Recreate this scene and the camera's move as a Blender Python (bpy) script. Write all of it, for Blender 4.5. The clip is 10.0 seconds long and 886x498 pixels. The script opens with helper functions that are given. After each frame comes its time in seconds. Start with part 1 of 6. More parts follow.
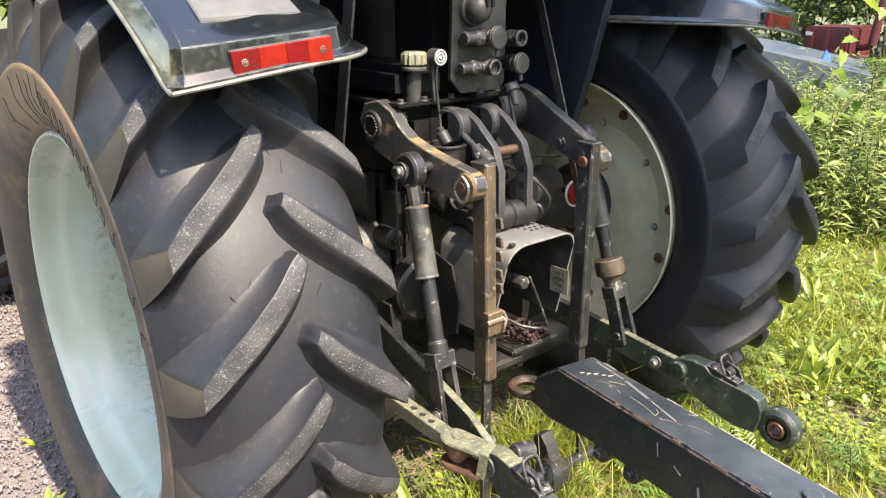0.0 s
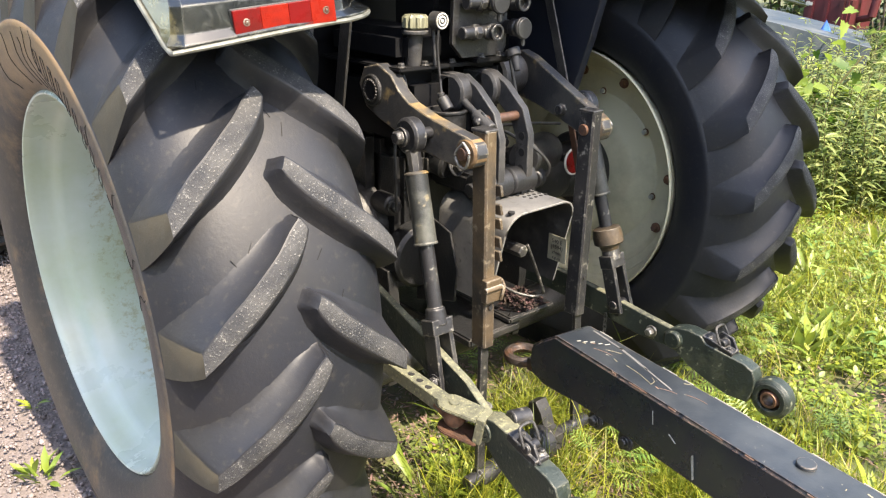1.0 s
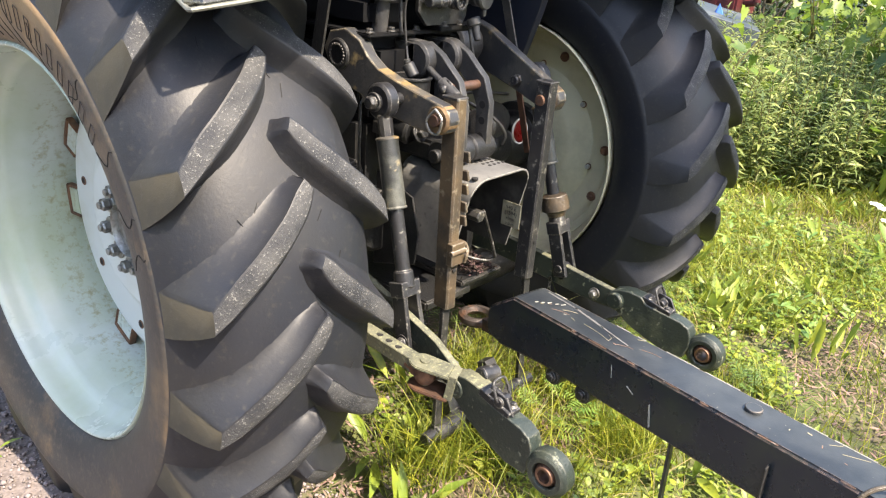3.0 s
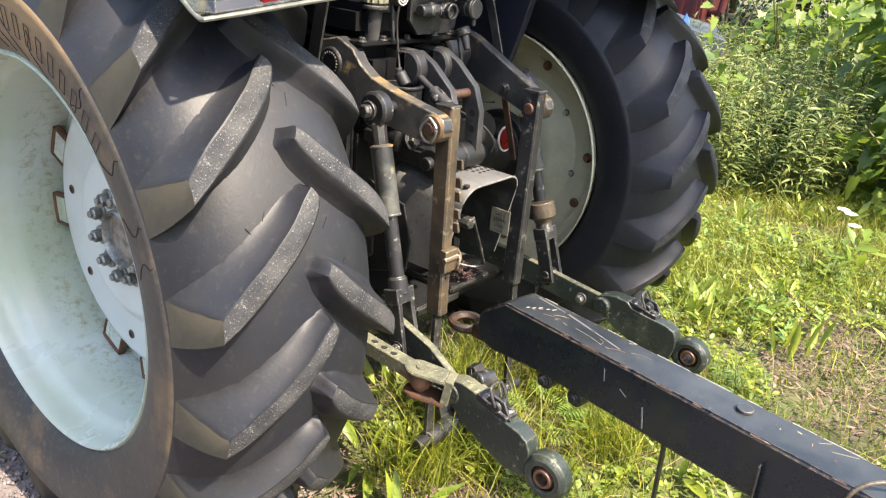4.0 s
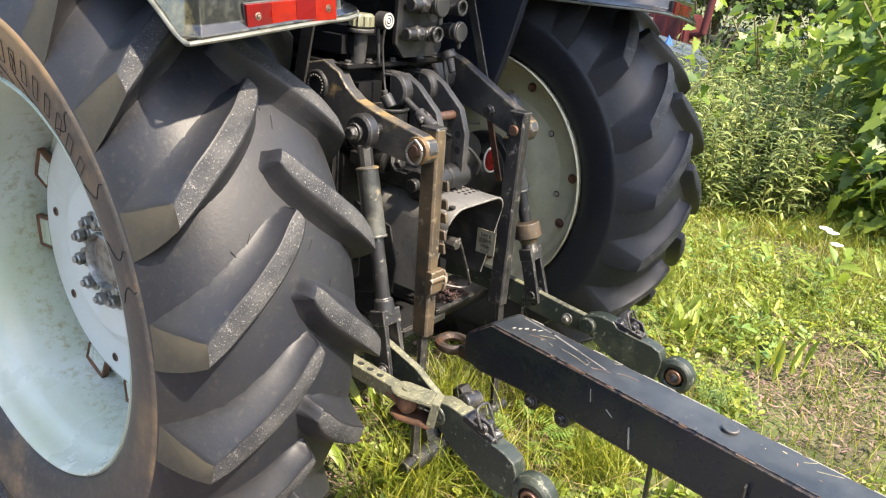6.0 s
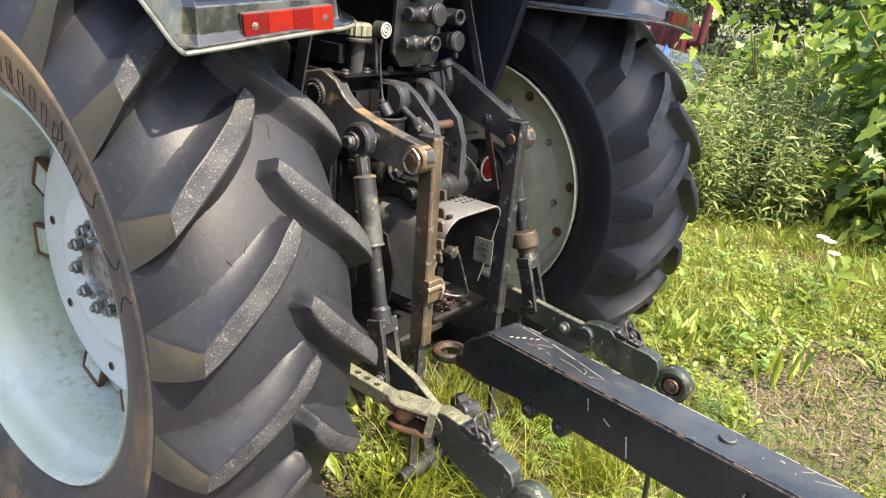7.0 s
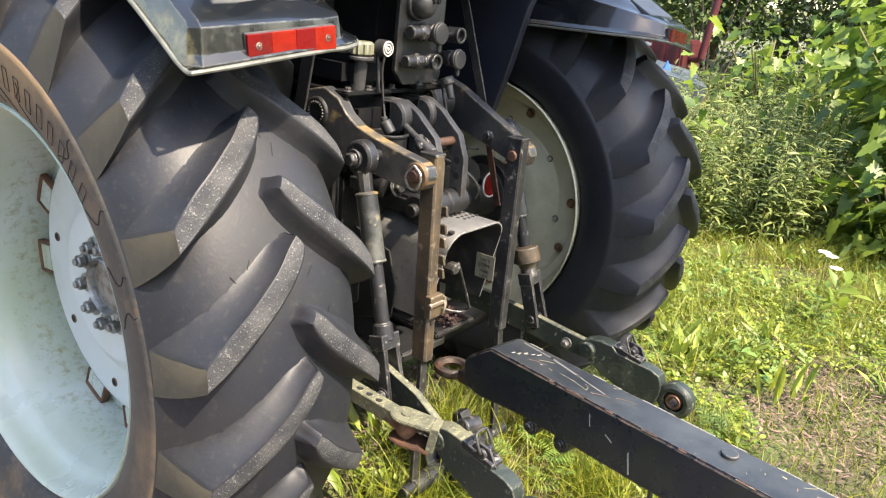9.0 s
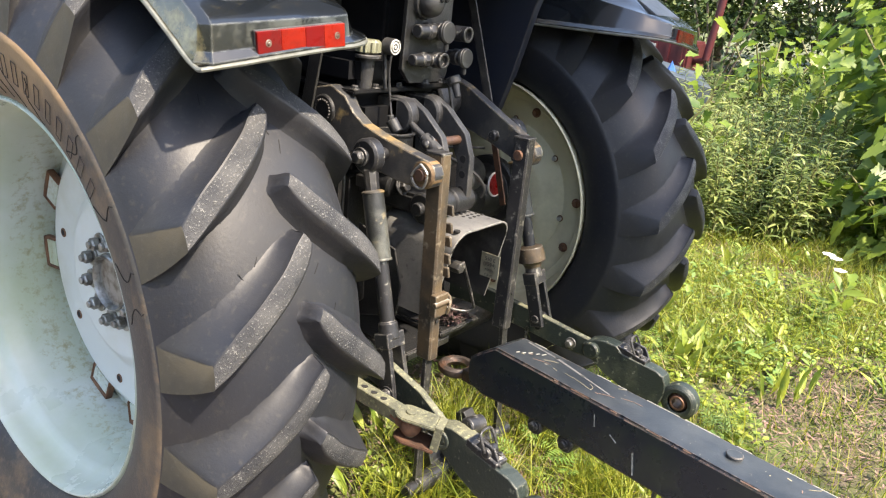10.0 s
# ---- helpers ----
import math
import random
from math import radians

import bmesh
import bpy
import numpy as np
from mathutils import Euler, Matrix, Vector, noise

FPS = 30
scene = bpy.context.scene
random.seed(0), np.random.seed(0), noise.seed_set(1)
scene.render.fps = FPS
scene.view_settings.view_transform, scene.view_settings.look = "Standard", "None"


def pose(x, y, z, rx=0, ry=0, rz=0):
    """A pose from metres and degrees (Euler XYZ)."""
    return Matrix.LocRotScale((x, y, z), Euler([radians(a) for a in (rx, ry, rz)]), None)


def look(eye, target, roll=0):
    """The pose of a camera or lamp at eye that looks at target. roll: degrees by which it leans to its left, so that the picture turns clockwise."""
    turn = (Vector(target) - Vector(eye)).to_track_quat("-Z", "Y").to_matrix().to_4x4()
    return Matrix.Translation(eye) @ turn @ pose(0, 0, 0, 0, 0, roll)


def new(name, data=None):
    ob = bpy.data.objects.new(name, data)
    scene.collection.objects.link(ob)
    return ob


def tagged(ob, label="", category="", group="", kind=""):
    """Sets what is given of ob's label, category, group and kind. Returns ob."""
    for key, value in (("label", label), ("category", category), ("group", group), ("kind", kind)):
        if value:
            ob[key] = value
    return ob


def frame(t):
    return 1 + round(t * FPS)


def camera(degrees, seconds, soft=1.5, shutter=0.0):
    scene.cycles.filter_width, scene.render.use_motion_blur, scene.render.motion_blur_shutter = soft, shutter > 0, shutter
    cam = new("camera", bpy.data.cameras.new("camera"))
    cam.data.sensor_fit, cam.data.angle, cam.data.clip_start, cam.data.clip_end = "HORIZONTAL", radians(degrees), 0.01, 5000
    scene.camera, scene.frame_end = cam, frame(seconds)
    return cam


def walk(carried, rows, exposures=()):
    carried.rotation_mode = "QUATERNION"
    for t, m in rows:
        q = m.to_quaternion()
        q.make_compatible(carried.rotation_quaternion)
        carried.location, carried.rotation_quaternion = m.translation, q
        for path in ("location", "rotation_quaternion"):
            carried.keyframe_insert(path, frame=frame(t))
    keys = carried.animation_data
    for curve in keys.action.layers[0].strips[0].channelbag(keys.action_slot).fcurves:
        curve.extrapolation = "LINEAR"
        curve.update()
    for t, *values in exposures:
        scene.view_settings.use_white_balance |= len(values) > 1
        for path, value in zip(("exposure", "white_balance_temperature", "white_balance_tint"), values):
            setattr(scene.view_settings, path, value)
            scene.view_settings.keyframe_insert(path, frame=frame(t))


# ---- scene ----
cam = camera(60.06, 10.0, soft=1.2)


def aim(x, y, z, heading, pitch, lean):
    return pose(x, y, z, 0, 0, -heading) @ pose(0, 0, 0, 90 + pitch) @ pose(0, 0, 0, 0, 0, lean)


PATH = [
    (0, aim(-1.3881, -1.7638, 1.4464, 39.992, -18.839, -0.237)),
    (0.5, aim(-1.3926, -1.7561, 1.4399, 40.189, -20.063, 0.252)),
    (1, aim(-1.3959, -1.7487, 1.4430, 40.609, -21.290, 0.760)),
    (1.5, aim(-1.4009, -1.7351, 1.4432, 41.614, -22.419, 1.383)),
    (2, aim(-1.4379, -1.6948, 1.4355, 43.495, -23.250, 2.316)),
    (2.5, aim(-1.5060, -1.6806, 1.4400, 46.791, -23.418, 3.585)),
    (4, aim(-1.6229, -1.6214, 1.4445, 52.082, -22.479, 5.082)),
    (4.5, aim(-1.6156, -1.6207, 1.4472, 52.469, -21.963, 4.995)),
    (5, aim(-1.6184, -1.6185, 1.4488, 52.634, -21.486, 4.924)),
    (5.5, aim(-1.6244, -1.6233, 1.4497, 52.840, -21.205, 5.059)),
    (7, aim(-1.6212, -1.6243, 1.4523, 53.099, -20.344, 5.263)),
    (7.5, aim(-1.6227, -1.6290, 1.4539, 53.049, -19.993, 5.069)),
    (8, aim(-1.6241, -1.6331, 1.4560, 53.001, -19.700, 4.935)),
    (8.5, aim(-1.6244, -1.6340, 1.4560, 52.900, -19.500, 4.962)),
    (9, aim(-1.6271, -1.6319, 1.4581, 52.770, -19.229, 5.080)),
    (9.5, aim(-1.6297, -1.6257, 1.4595, 52.735, -19.171, 5.326)),
    (10, aim(-1.6331, -1.6255, 1.4561, 52.610, -19.290, 5.491)),
]
walk(cam, PATH, exposures=[(0.0, 2.68, 7750, 13), (2.5, 2.72, 7750, 13), (4.0, 2.64, 7750, 13), (10.0, 2.61, 7750, 13)])

# ---- world and sun ----
SUN_UP, SUN_TURN = 54.0, 181.0  # degrees above the ground, clockwise from straight ahead
world = bpy.data.worlds.new("world")
scene.world = world
world.use_nodes = True
sky = world.node_tree.nodes.new("ShaderNodeTexSky")
sky.sky_type, sky.sun_disc = "NISHITA", False
sky.sun_elevation, sky.sun_rotation = radians(SUN_UP), radians(SUN_TURN)
world.node_tree.links.new(sky.outputs[0], world.node_tree.nodes["Background"].inputs[0])
world.node_tree.nodes["Background"].inputs[1].default_value = 0.150
sun_data = bpy.data.lights.new("sun", "SUN")
sun_data.energy, sun_data.angle, sun_data.color = 2.7, radians(1.2), (1.0, 0.95, 0.86)
sun = new("sun", sun_data)
su, st = radians(SUN_UP), radians(SUN_TURN)
sun.matrix_world = look((math.cos(su) * math.sin(st) * 30, math.cos(su) * math.cos(st) * 30, math.sin(su) * 30), (0, 0, 0))


# ---- materials ----
def material(name, colour, rough=0.6, metal=0.0, second=None, scale=8.0, amount=(0.45, 0.65), third=None, scale3=60.0,
             amount3=(0.6, 0.7), bump=0.15, bump_scale=120.0, vary=0.0, spec=0.5, coat=0.0, translucent=0.0, worn=None,
             worn_width=0.004):
    """A surface with two layers of stain or wear over its base colour, fine relief and uneven gloss."""
    m = bpy.data.materials.new(name)
    m.use_nodes = True
    nt = m.node_tree
    b = nt.nodes["Principled BSDF"]
    tc = nt.nodes.new("ShaderNodeTexCoord")

    def noise_node(s, detail=6.0):
        n = nt.nodes.new("ShaderNodeTexNoise")
        n.inputs["Scale"].default_value = s
        n.inputs["Detail"].default_value = detail
        n.inputs["Roughness"].default_value = 0.62
        nt.links.new(tc.outputs["Object"], n.inputs["Vector"])
        return n

    def mix(a, c, fac):
        x = nt.nodes.new("ShaderNodeMix")
        x.data_type = "RGBA"
        nt.links.new(fac, x.inputs[0])
        nt.links.new(a, x.inputs[6])
        x.inputs[7].default_value = (*c, 1)
        return x.outputs[2]

    def ramp(n, lo, hi):
        r = nt.nodes.new("ShaderNodeMapRange")
        r.inputs[1].default_value, r.inputs[2].default_value = lo, hi
        nt.links.new(n.outputs[0], r.inputs[0])
        return r.outputs[0]

    rgb = nt.nodes.new("ShaderNodeRGB")
    rgb.outputs[0].default_value = (*colour, 1)
    out = rgb.outputs[0]
    if vary:
        info = nt.nodes.new("ShaderNodeNewGeometry")
        hsv = nt.nodes.new("ShaderNodeHueSaturation")
        r = nt.nodes.new("ShaderNodeMapRange")
        r.inputs[3].default_value, r.inputs[4].default_value = 1 - vary, 1 + vary
        nt.links.new(info.outputs["Random Per Island"], r.inputs[0])
        nt.links.new(r.outputs[0], hsv.inputs["Value"])
        h = nt.nodes.new("ShaderNodeMapRange")
        h.inputs[3].default_value, h.inputs[4].default_value = 0.5 + 0.06 * vary, 0.5 - 0.09 * vary
        nt.links.new(info.outputs["Random Per Island"], h.inputs[0])
        nt.links.new(h.outputs[0], hsv.inputs["Hue"])
        nt.links.new(out, hsv.inputs["Color"])
        out = hsv.outputs[0]
    if second:
        out = mix(out, second, ramp(noise_node(scale), *amount))
    if third:
        out = mix(out, third, ramp(noise_node(scale3), *amount3))
    soft_edge = None
    if worn:
        # paint rubbed off along the edges
        round_, geo, dot = nt.nodes.new("ShaderNodeBevel"), nt.nodes.new("ShaderNodeNewGeometry"), nt.nodes.new("ShaderNodeVectorMath")
        round_.samples = 4
        round_.inputs["Radius"].default_value = worn_width
        dot.operation = "DOT_PRODUCT"
        nt.links.new(round_.outputs[0], dot.inputs[0])
        nt.links.new(geo.outputs["Normal"], dot.inputs[1])
        edge, rub = nt.nodes.new("ShaderNodeMapRange"), nt.nodes.new("ShaderNodeMath")
        edge.inputs[1].default_value, edge.inputs[2].default_value = 0.985, 0.86
        nt.links.new(dot.outputs["Value"], edge.inputs[0])
        rub.operation = "MULTIPLY"
        nt.links.new(edge.outputs[0], rub.inputs[0])
        nt.links.new(ramp(noise_node(55.0), 0.38, 0.62), rub.inputs[1])
        out = mix(out, worn, rub.outputs[0])
        soft_edge = round_.outputs[0]
    nt.links.new(out, b.inputs["Base Color"])
    b.inputs["Metallic"].default_value = metal
    b.inputs["Specular IOR Level"].default_value = spec
    b.inputs["Coat Weight"].default_value = coat
    rr = nt.nodes.new("ShaderNodeMapRange")
    rr.inputs[3].default_value, rr.inputs[4].default_value = max(rough - 0.14, 0.05), min(rough + 0.14, 1.0)
    nt.links.new(noise_node(scale * 1.7).outputs[0], rr.inputs[0])
    nt.links.new(rr.outputs[0], b.inputs["Roughness"])
    if bump:
        bp = nt.nodes.new("ShaderNodeBump")
        bp.inputs["Strength"].default_value = bump
        bp.inputs["Distance"].default_value = 0.004
        nt.links.new(noise_node(bump_scale).outputs[0], bp.inputs["Height"])
        if soft_edge:
            nt.links.new(soft_edge, bp.inputs["Normal"])
        nt.links.new(bp.outputs[0], b.inputs["Normal"])
    if translucent:
        tr = nt.nodes.new("ShaderNodeBsdfTranslucent")
        ms = nt.nodes.new("ShaderNodeMixShader")
        ms.inputs[0].default_value = translucent
        nt.links.new(out, tr.inputs[0])
        nt.links.new(b.outputs[0], ms.inputs[1])
        nt.links.new(tr.outputs[0], ms.inputs[2])
        nt.links.new(ms.outputs[0], nt.nodes["Material Output"].inputs[0])
    return m


RUBBER = material("tyre_rubber", (0.0068, 0.0084, 0.0135), 0.55, second=(0.018, 0.0175, 0.0175), scale=3.2, amount=(0.42, 0.74), third=(0.038, 0.035, 0.031),
                  scale3=70, amount3=(0.56, 0.84), bump=0.12, bump_scale=150, spec=0.46)
LUG_TOP = material("worn_lug_face", (0.020, 0.0215, 0.025), 0.7, second=(0.062, 0.062, 0.062), scale=14, amount=(0.38, 0.68), third=(0.17, 0.168, 0.160),
                   scale3=260, amount3=(0.575, 0.69), bump=0.6, bump_scale=260, spec=0.3)
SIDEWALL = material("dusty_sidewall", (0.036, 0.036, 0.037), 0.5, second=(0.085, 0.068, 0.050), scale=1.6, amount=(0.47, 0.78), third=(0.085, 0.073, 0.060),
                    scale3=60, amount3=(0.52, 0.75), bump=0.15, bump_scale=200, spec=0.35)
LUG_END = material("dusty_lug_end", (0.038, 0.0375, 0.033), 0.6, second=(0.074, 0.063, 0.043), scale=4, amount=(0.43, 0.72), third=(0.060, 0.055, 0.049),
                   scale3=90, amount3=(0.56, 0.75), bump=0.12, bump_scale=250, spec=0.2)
RIM_PAINT = material("pale_rim_paint", (0.43, 0.485, 0.455), 0.29, second=(0.33, 0.385, 0.27), scale=2.2, amount=(0.40, 0.68), third=(0.15, 0.125, 0.06),
                     scale3=45, amount3=(0.74, 0.80), bump=0.05, bump_scale=60)
DISC_PAINT = material("pale_disc_paint", (0.52, 0.555, 0.55), 0.45, second=(0.45, 0.465, 0.41), scale=4, amount=(0.5, 0.75), third=(0.20, 0.15, 0.09),
                      scale3=40, amount3=(0.71, 0.8), bump=0.06)
FAR_RIM = material("cream_rim_paint", (0.56, 0.525, 0.37), 0.5, second=(0.36, 0.34, 0.24), scale=5, amount=(0.45, 0.7), third=(0.2, 0.15, 0.09),
                   scale3=45, amount3=(0.68, 0.78), bump=0.08)
RUST = material("rust", (0.16, 0.075, 0.04), 0.85, second=(0.08, 0.045, 0.03), scale=30, bump=0.5, bump_scale=90)
FENDER_PAINT = material("dark_grey_fender_paint", (0.0045, 0.0058, 0.0072), 0.19, second=(0.010, 0.0108, 0.0098), scale=5, amount=(0.45, 0.75), third=(0.050, 0.046, 0.030),
                        scale3=30, amount3=(0.62, 0.82), bump=0.02, spec=0.55, coat=0.5, worn=(0.15, 0.155, 0.14), worn_width=0.005)
EDGE_METAL = material("pale_worn_edge", (0.13, 0.135, 0.12), 0.42, metal=0.2, second=(0.06, 0.06, 0.045), scale=18, bump=0.2)
CAB_PAINT = material("black_cab_paint", (0.0035, 0.004, 0.0055), 0.4, spec=0.12, second=(0.008, 0.008, 0.009), scale=4, bump=0.04)
PANEL_NAVY = material("blue_black_panel_paint", (0.014, 0.018, 0.029), 0.36, spec=0.5, second=(0.022, 0.024, 0.031), scale=4, bump=0.05, worn=(0.07, 0.07, 0.065))
CASTING = material("dark_greasy_casting", (0.010, 0.0105, 0.0115), 0.42, second=(0.034, 0.032, 0.030), scale=7, amount=(0.50, 0.75), third=(0.11, 0.10, 0.085),
                   scale3=55, amount3=(0.65, 0.76), bump=0.45, bump_scale=160, worn=(0.085, 0.08, 0.072))
CASTING_LIGHT = material("dusty_casting", (0.028, 0.0285, 0.030), 0.48, second=(0.075, 0.070, 0.063), scale=9, amount=(0.50, 0.78), third=(0.016, 0.016, 0.017),
                         scale3=40, bump=0.4, bump_scale=150, spec=0.4, worn=(0.21, 0.20, 0.18))
HOUSING = material("black_housing_paint", (0.0055, 0.006, 0.0075), 0.55, spec=0.10, second=(0.014, 0.0135, 0.0125), scale=6, amount=(0.45, 0.75), third=(0.05, 0.045, 0.038), scale3=50, amount3=(0.69, 0.8), bump=0.06)
STEEL = material("worn_black_steel", (0.022, 0.0225, 0.025), 0.36, metal=0.3, second=(0.070, 0.067, 0.062), scale=12, amount=(0.5, 0.72), third=(0.24, 0.23, 0.20),
                 scale3=48, amount3=(0.60, 0.70), bump=0.3, bump_scale=140, worn=(0.24, 0.23, 0.21))
SLEEVE = material("worn_sleeve_paint", (0.024, 0.026, 0.026), 0.38, metal=0.2, second=(0.095, 0.098, 0.086), scale=10, amount=(0.46, 0.66), third=(0.20, 0.17, 0.11),
                  scale3=38, amount3=(0.60, 0.72), bump=0.3, bump_scale=140, worn=(0.24, 0.23, 0.19))
STEEL_BROWN = material("brown_weathered_steel", (0.092, 0.066, 0.040), 0.46, metal=0.25, second=(0.030, 0.027, 0.025), scale=10, amount=(0.42, 0.65), third=(0.24, 0.205, 0.15),
                       scale3=45, amount3=(0.60, 0.75), bump=0.35, worn=(0.32, 0.29, 0.24))
ARM_PAINT = material("worn_blackened_arm", (0.030, 0.031, 0.034), 0.40, metal=0.15, second=(0.082, 0.078, 0.068), scale=9, amount=(0.46, 0.70), third=(0.27, 0.20, 0.095),
                     scale3=16, amount3=(0.62, 0.76), bump=0.3, worn=(0.36, 0.30, 0.20), worn_width=0.007)
LINK_PAINT = material("chipped_dark_green_link", (0.018, 0.026, 0.023), 0.42, metal=0.1, second=(0.058, 0.066, 0.046), scale=11, amount=(0.5, 0.7), third=(0.20, 0.21, 0.15),
                      scale3=48, amount3=(0.61, 0.71), bump=0.4, bump_scale=120, worn=(0.17, 0.17, 0.13), worn_width=0.006)
MOSSY = material("mossy_yellow_green_paint", (0.100, 0.100, 0.066), 0.75, second=(0.046, 0.049, 0.036), scale=24, amount=(0.45, 0.64), third=(0.22, 0.22, 0.125),
                 scale3=110, amount3=(0.54, 0.70), bump=0.7)
RUSTY_TAN = material("tan_rusted_steel", (0.20, 0.125, 0.060), 0.55, metal=0.2, second=(0.085, 0.055, 0.034), scale=22, amount=(0.42, 0.66), third=(0.30, 0.26, 0.19), scale3=60, amount3=(0.62, 0.74), bump=0.4)
PIN = material("copper_brown_pin", (0.15, 0.080, 0.052), 0.48, metal=0.5, second=(0.08, 0.05, 0.04), scale=30, bump=0.3)
BRIGHT = material("grey_zinc_bolt", (0.28, 0.28, 0.27), 0.4, metal=0.7, second=(0.13, 0.12, 0.1), scale=40, bump=0.2)
GUARD = material("grey_guard_paint", (0.095, 0.095, 0.094), 0.45, second=(0.17, 0.165, 0.155), scale=7, amount=(0.45, 0.7), third=(0.045, 0.044, 0.044), scale3=40, bump=0.2,
                 worn=(0.34, 0.33, 0.30))
BEAM_PAINT = material("blue_black_beam_paint", (0.0085, 0.0130, 0.0195), 0.28, second=(0.021, 0.028, 0.021), scale=7, amount=(0.48, 0.72), third=(0.085, 0.082, 0.060),
                      scale3=60, amount3=(0.66, 0.76), bump=0.06, spec=0.45, worn=(0.30, 0.20, 0.15), worn_width=0.0035)
# scuffs and dust, plus a lighter tone painted in for reflected sky
BEAM_TOP = material("scuffed_skylit_beam_top", (0.013, 0.0165, 0.021), 0.38, second=(0.044, 0.050, 0.054), scale=5, amount=(0.42, 0.72), third=(0.30, 0.28, 0.22),
                    scale3=95, amount3=(0.685, 0.72), bump=0.10, spec=0.5, worn=(0.36, 0.28, 0.22), worn_width=0.0035)
YELLOW_WORN = material("yellow_worn_paint", (0.19, 0.125, 0.045), 0.55, second=(0.050, 0.046, 0.040), scale=13, amount=(0.36, 0.56), third=(0.28, 0.235, 0.16), scale3=70, bump=0.3)
EYE_STEEL = material("rusty_eye_steel", (0.045, 0.036, 0.032), 0.45, metal=0.4, second=(0.12, 0.06, 0.035), scale=25, amount=(0.5, 0.68), third=(0.24, 0.15, 0.10), scale3=60, amount3=(0.66, 0.76), bump=0.5)
PLATE_GREY = material("dull_plate_metal", (0.17, 0.165, 0.125), 0.5, second=(0.10, 0.095, 0.07), scale=25, bump=0.2)
# dusty grey, with the sky's reflection on the pad also put into the colour
PANEL_BLACK = material("dusty_skylit_panel", (0.075, 0.077, 0.080), 0.42, second=(0.12, 0.12, 0.115), scale=8, bump=0.1, spec=0.6)
CHIP = material("bare_rusty_edge", (0.20, 0.12, 0.085), 0.6, second=(0.42, 0.38, 0.33), scale=60, amount=(0.55, 0.7), bump=0.3)
STRAWY = material("straw_bit", (0.27, 0.24, 0.16), 0.8, bump=0)
SCRATCH = material("pale_scratch", (0.30, 0.30, 0.265), 0.7, second=(0.2, 0.2, 0.17), scale=90, bump=0)
LENS_RED = material("red_lens", (0.115, 0.0025, 0.0025), 0.3, second=(0.08, 0.006, 0.005), scale=30, spec=0.2, bump=0.3, bump_scale=500)
LENS_ORANGE = material("orange_red_lens", (0.19, 0.009, 0.003), 0.3, second=(0.13, 0.006, 0.003), scale=40, spec=0.2, bump=0.3, bump_scale=500)
WHITE = material("white_plastic_and_hole_daylight", (0.42, 0.42, 0.40), 0.5, second=(0.25, 0.245, 0.21), scale=30, bump=0.05)
BLACK = material("black_plastic_and_guard_shade", (0.015, 0.015, 0.016), 0.5, second=(0.04, 0.04, 0.038), scale=20, bump=0.1)
DARK = material("dark_hole", (0.006, 0.006, 0.006), 0.9, bump=0)
YELLOWED = material("yellowed_clear_cap", (0.15, 0.152, 0.105), 0.35, second=(0.14, 0.14, 0.09), scale=30, bump=0.1)


def colour_band(m, low, high, colour, scale, amount, axis=0):
    """Colour such as dried grime, broken by noise, in a band of the object's x or z, over whatever the material has."""
    nt = m.node_tree
    b = nt.nodes["Principled BSDF"]
    old = b.inputs["Base Color"].links[0].from_socket
    tc, sep, n = nt.nodes.new("ShaderNodeTexCoord"), nt.nodes.new("ShaderNodeSeparateXYZ"), nt.nodes.new("ShaderNodeTexNoise")
    n.inputs["Scale"].default_value, n.inputs["Detail"].default_value, n.inputs["Roughness"].default_value = scale, 8, 0.7
    nt.links.new(tc.outputs["Object"], sep.inputs[0])
    nt.links.new(tc.outputs["Object"], n.inputs["Vector"])
    e = nt.nodes.new("ShaderNodeMapRange")
    e.interpolation_type = "SMOOTHSTEP"
    e.inputs[1].default_value, e.inputs[2].default_value, e.inputs[3].default_value, e.inputs[4].default_value = low, high, 0, 0.30
    nt.links.new(sep.outputs[axis], e.inputs[0])
    add = nt.nodes.new("ShaderNodeMath")
    nt.links.new(n.outputs[0], add.inputs[0])
    nt.links.new(e.outputs[0], add.inputs[1])
    r = nt.nodes.new("ShaderNodeMapRange")
    r.inputs[1].default_value, r.inputs[2].default_value, r.inputs[4].default_value = *amount, 0.85
    nt.links.new(add.outputs[0], r.inputs[0])
    mx = nt.nodes.new("ShaderNodeMix")
    mx.data_type = "RGBA"
    nt.links.new(r.outputs[0], mx.inputs[0])
    nt.links.new(old, mx.inputs[6])
    mx.inputs[7].default_value = (*colour, 1)
    nt.links.new(mx.outputs[2], b.inputs["Base Color"])


# stained fender side and rim; the sidewall turns browner towards its top
colour_band(FENDER_PAINT, -0.936, -0.950, (0.15, 0.132, 0.062), 22, (0.66, 0.98))
colour_band(SIDEWALL, 1.02, 1.30, (0.240, 0.155, 0.082), 4.0, (0.54, 0.80), 2)
colour_band(RIM_PAINT, -0.93, -0.80, (0.24, 0.215, 0.105), 48, (0.79, 0.99))


# ---- building blocks ----
def part(name, bm, mat, parent, label="", smooth=True, crisp=35):
    """One mesh object under a thing or a part."""
    me = bpy.data.meshes.new(name)
    bm.to_mesh(me)
    bm.free()
    mats = mat if isinstance(mat, (list, tuple)) else [mat]
    for x in mats:
        me.materials.append(x)
    if smooth:
        me.shade_smooth()
        me.set_sharp_from_angle(angle=radians(crisp))
    ob = new(name, me)
    ob.parent = parent
    if label:
        tagged(ob, label)
    return ob


def thing(name, label, category, at=(0, 0, 0), group="", kind=""):
    ob = new(name)
    ob.location = at
    return tagged(ob, label, category, group, kind)


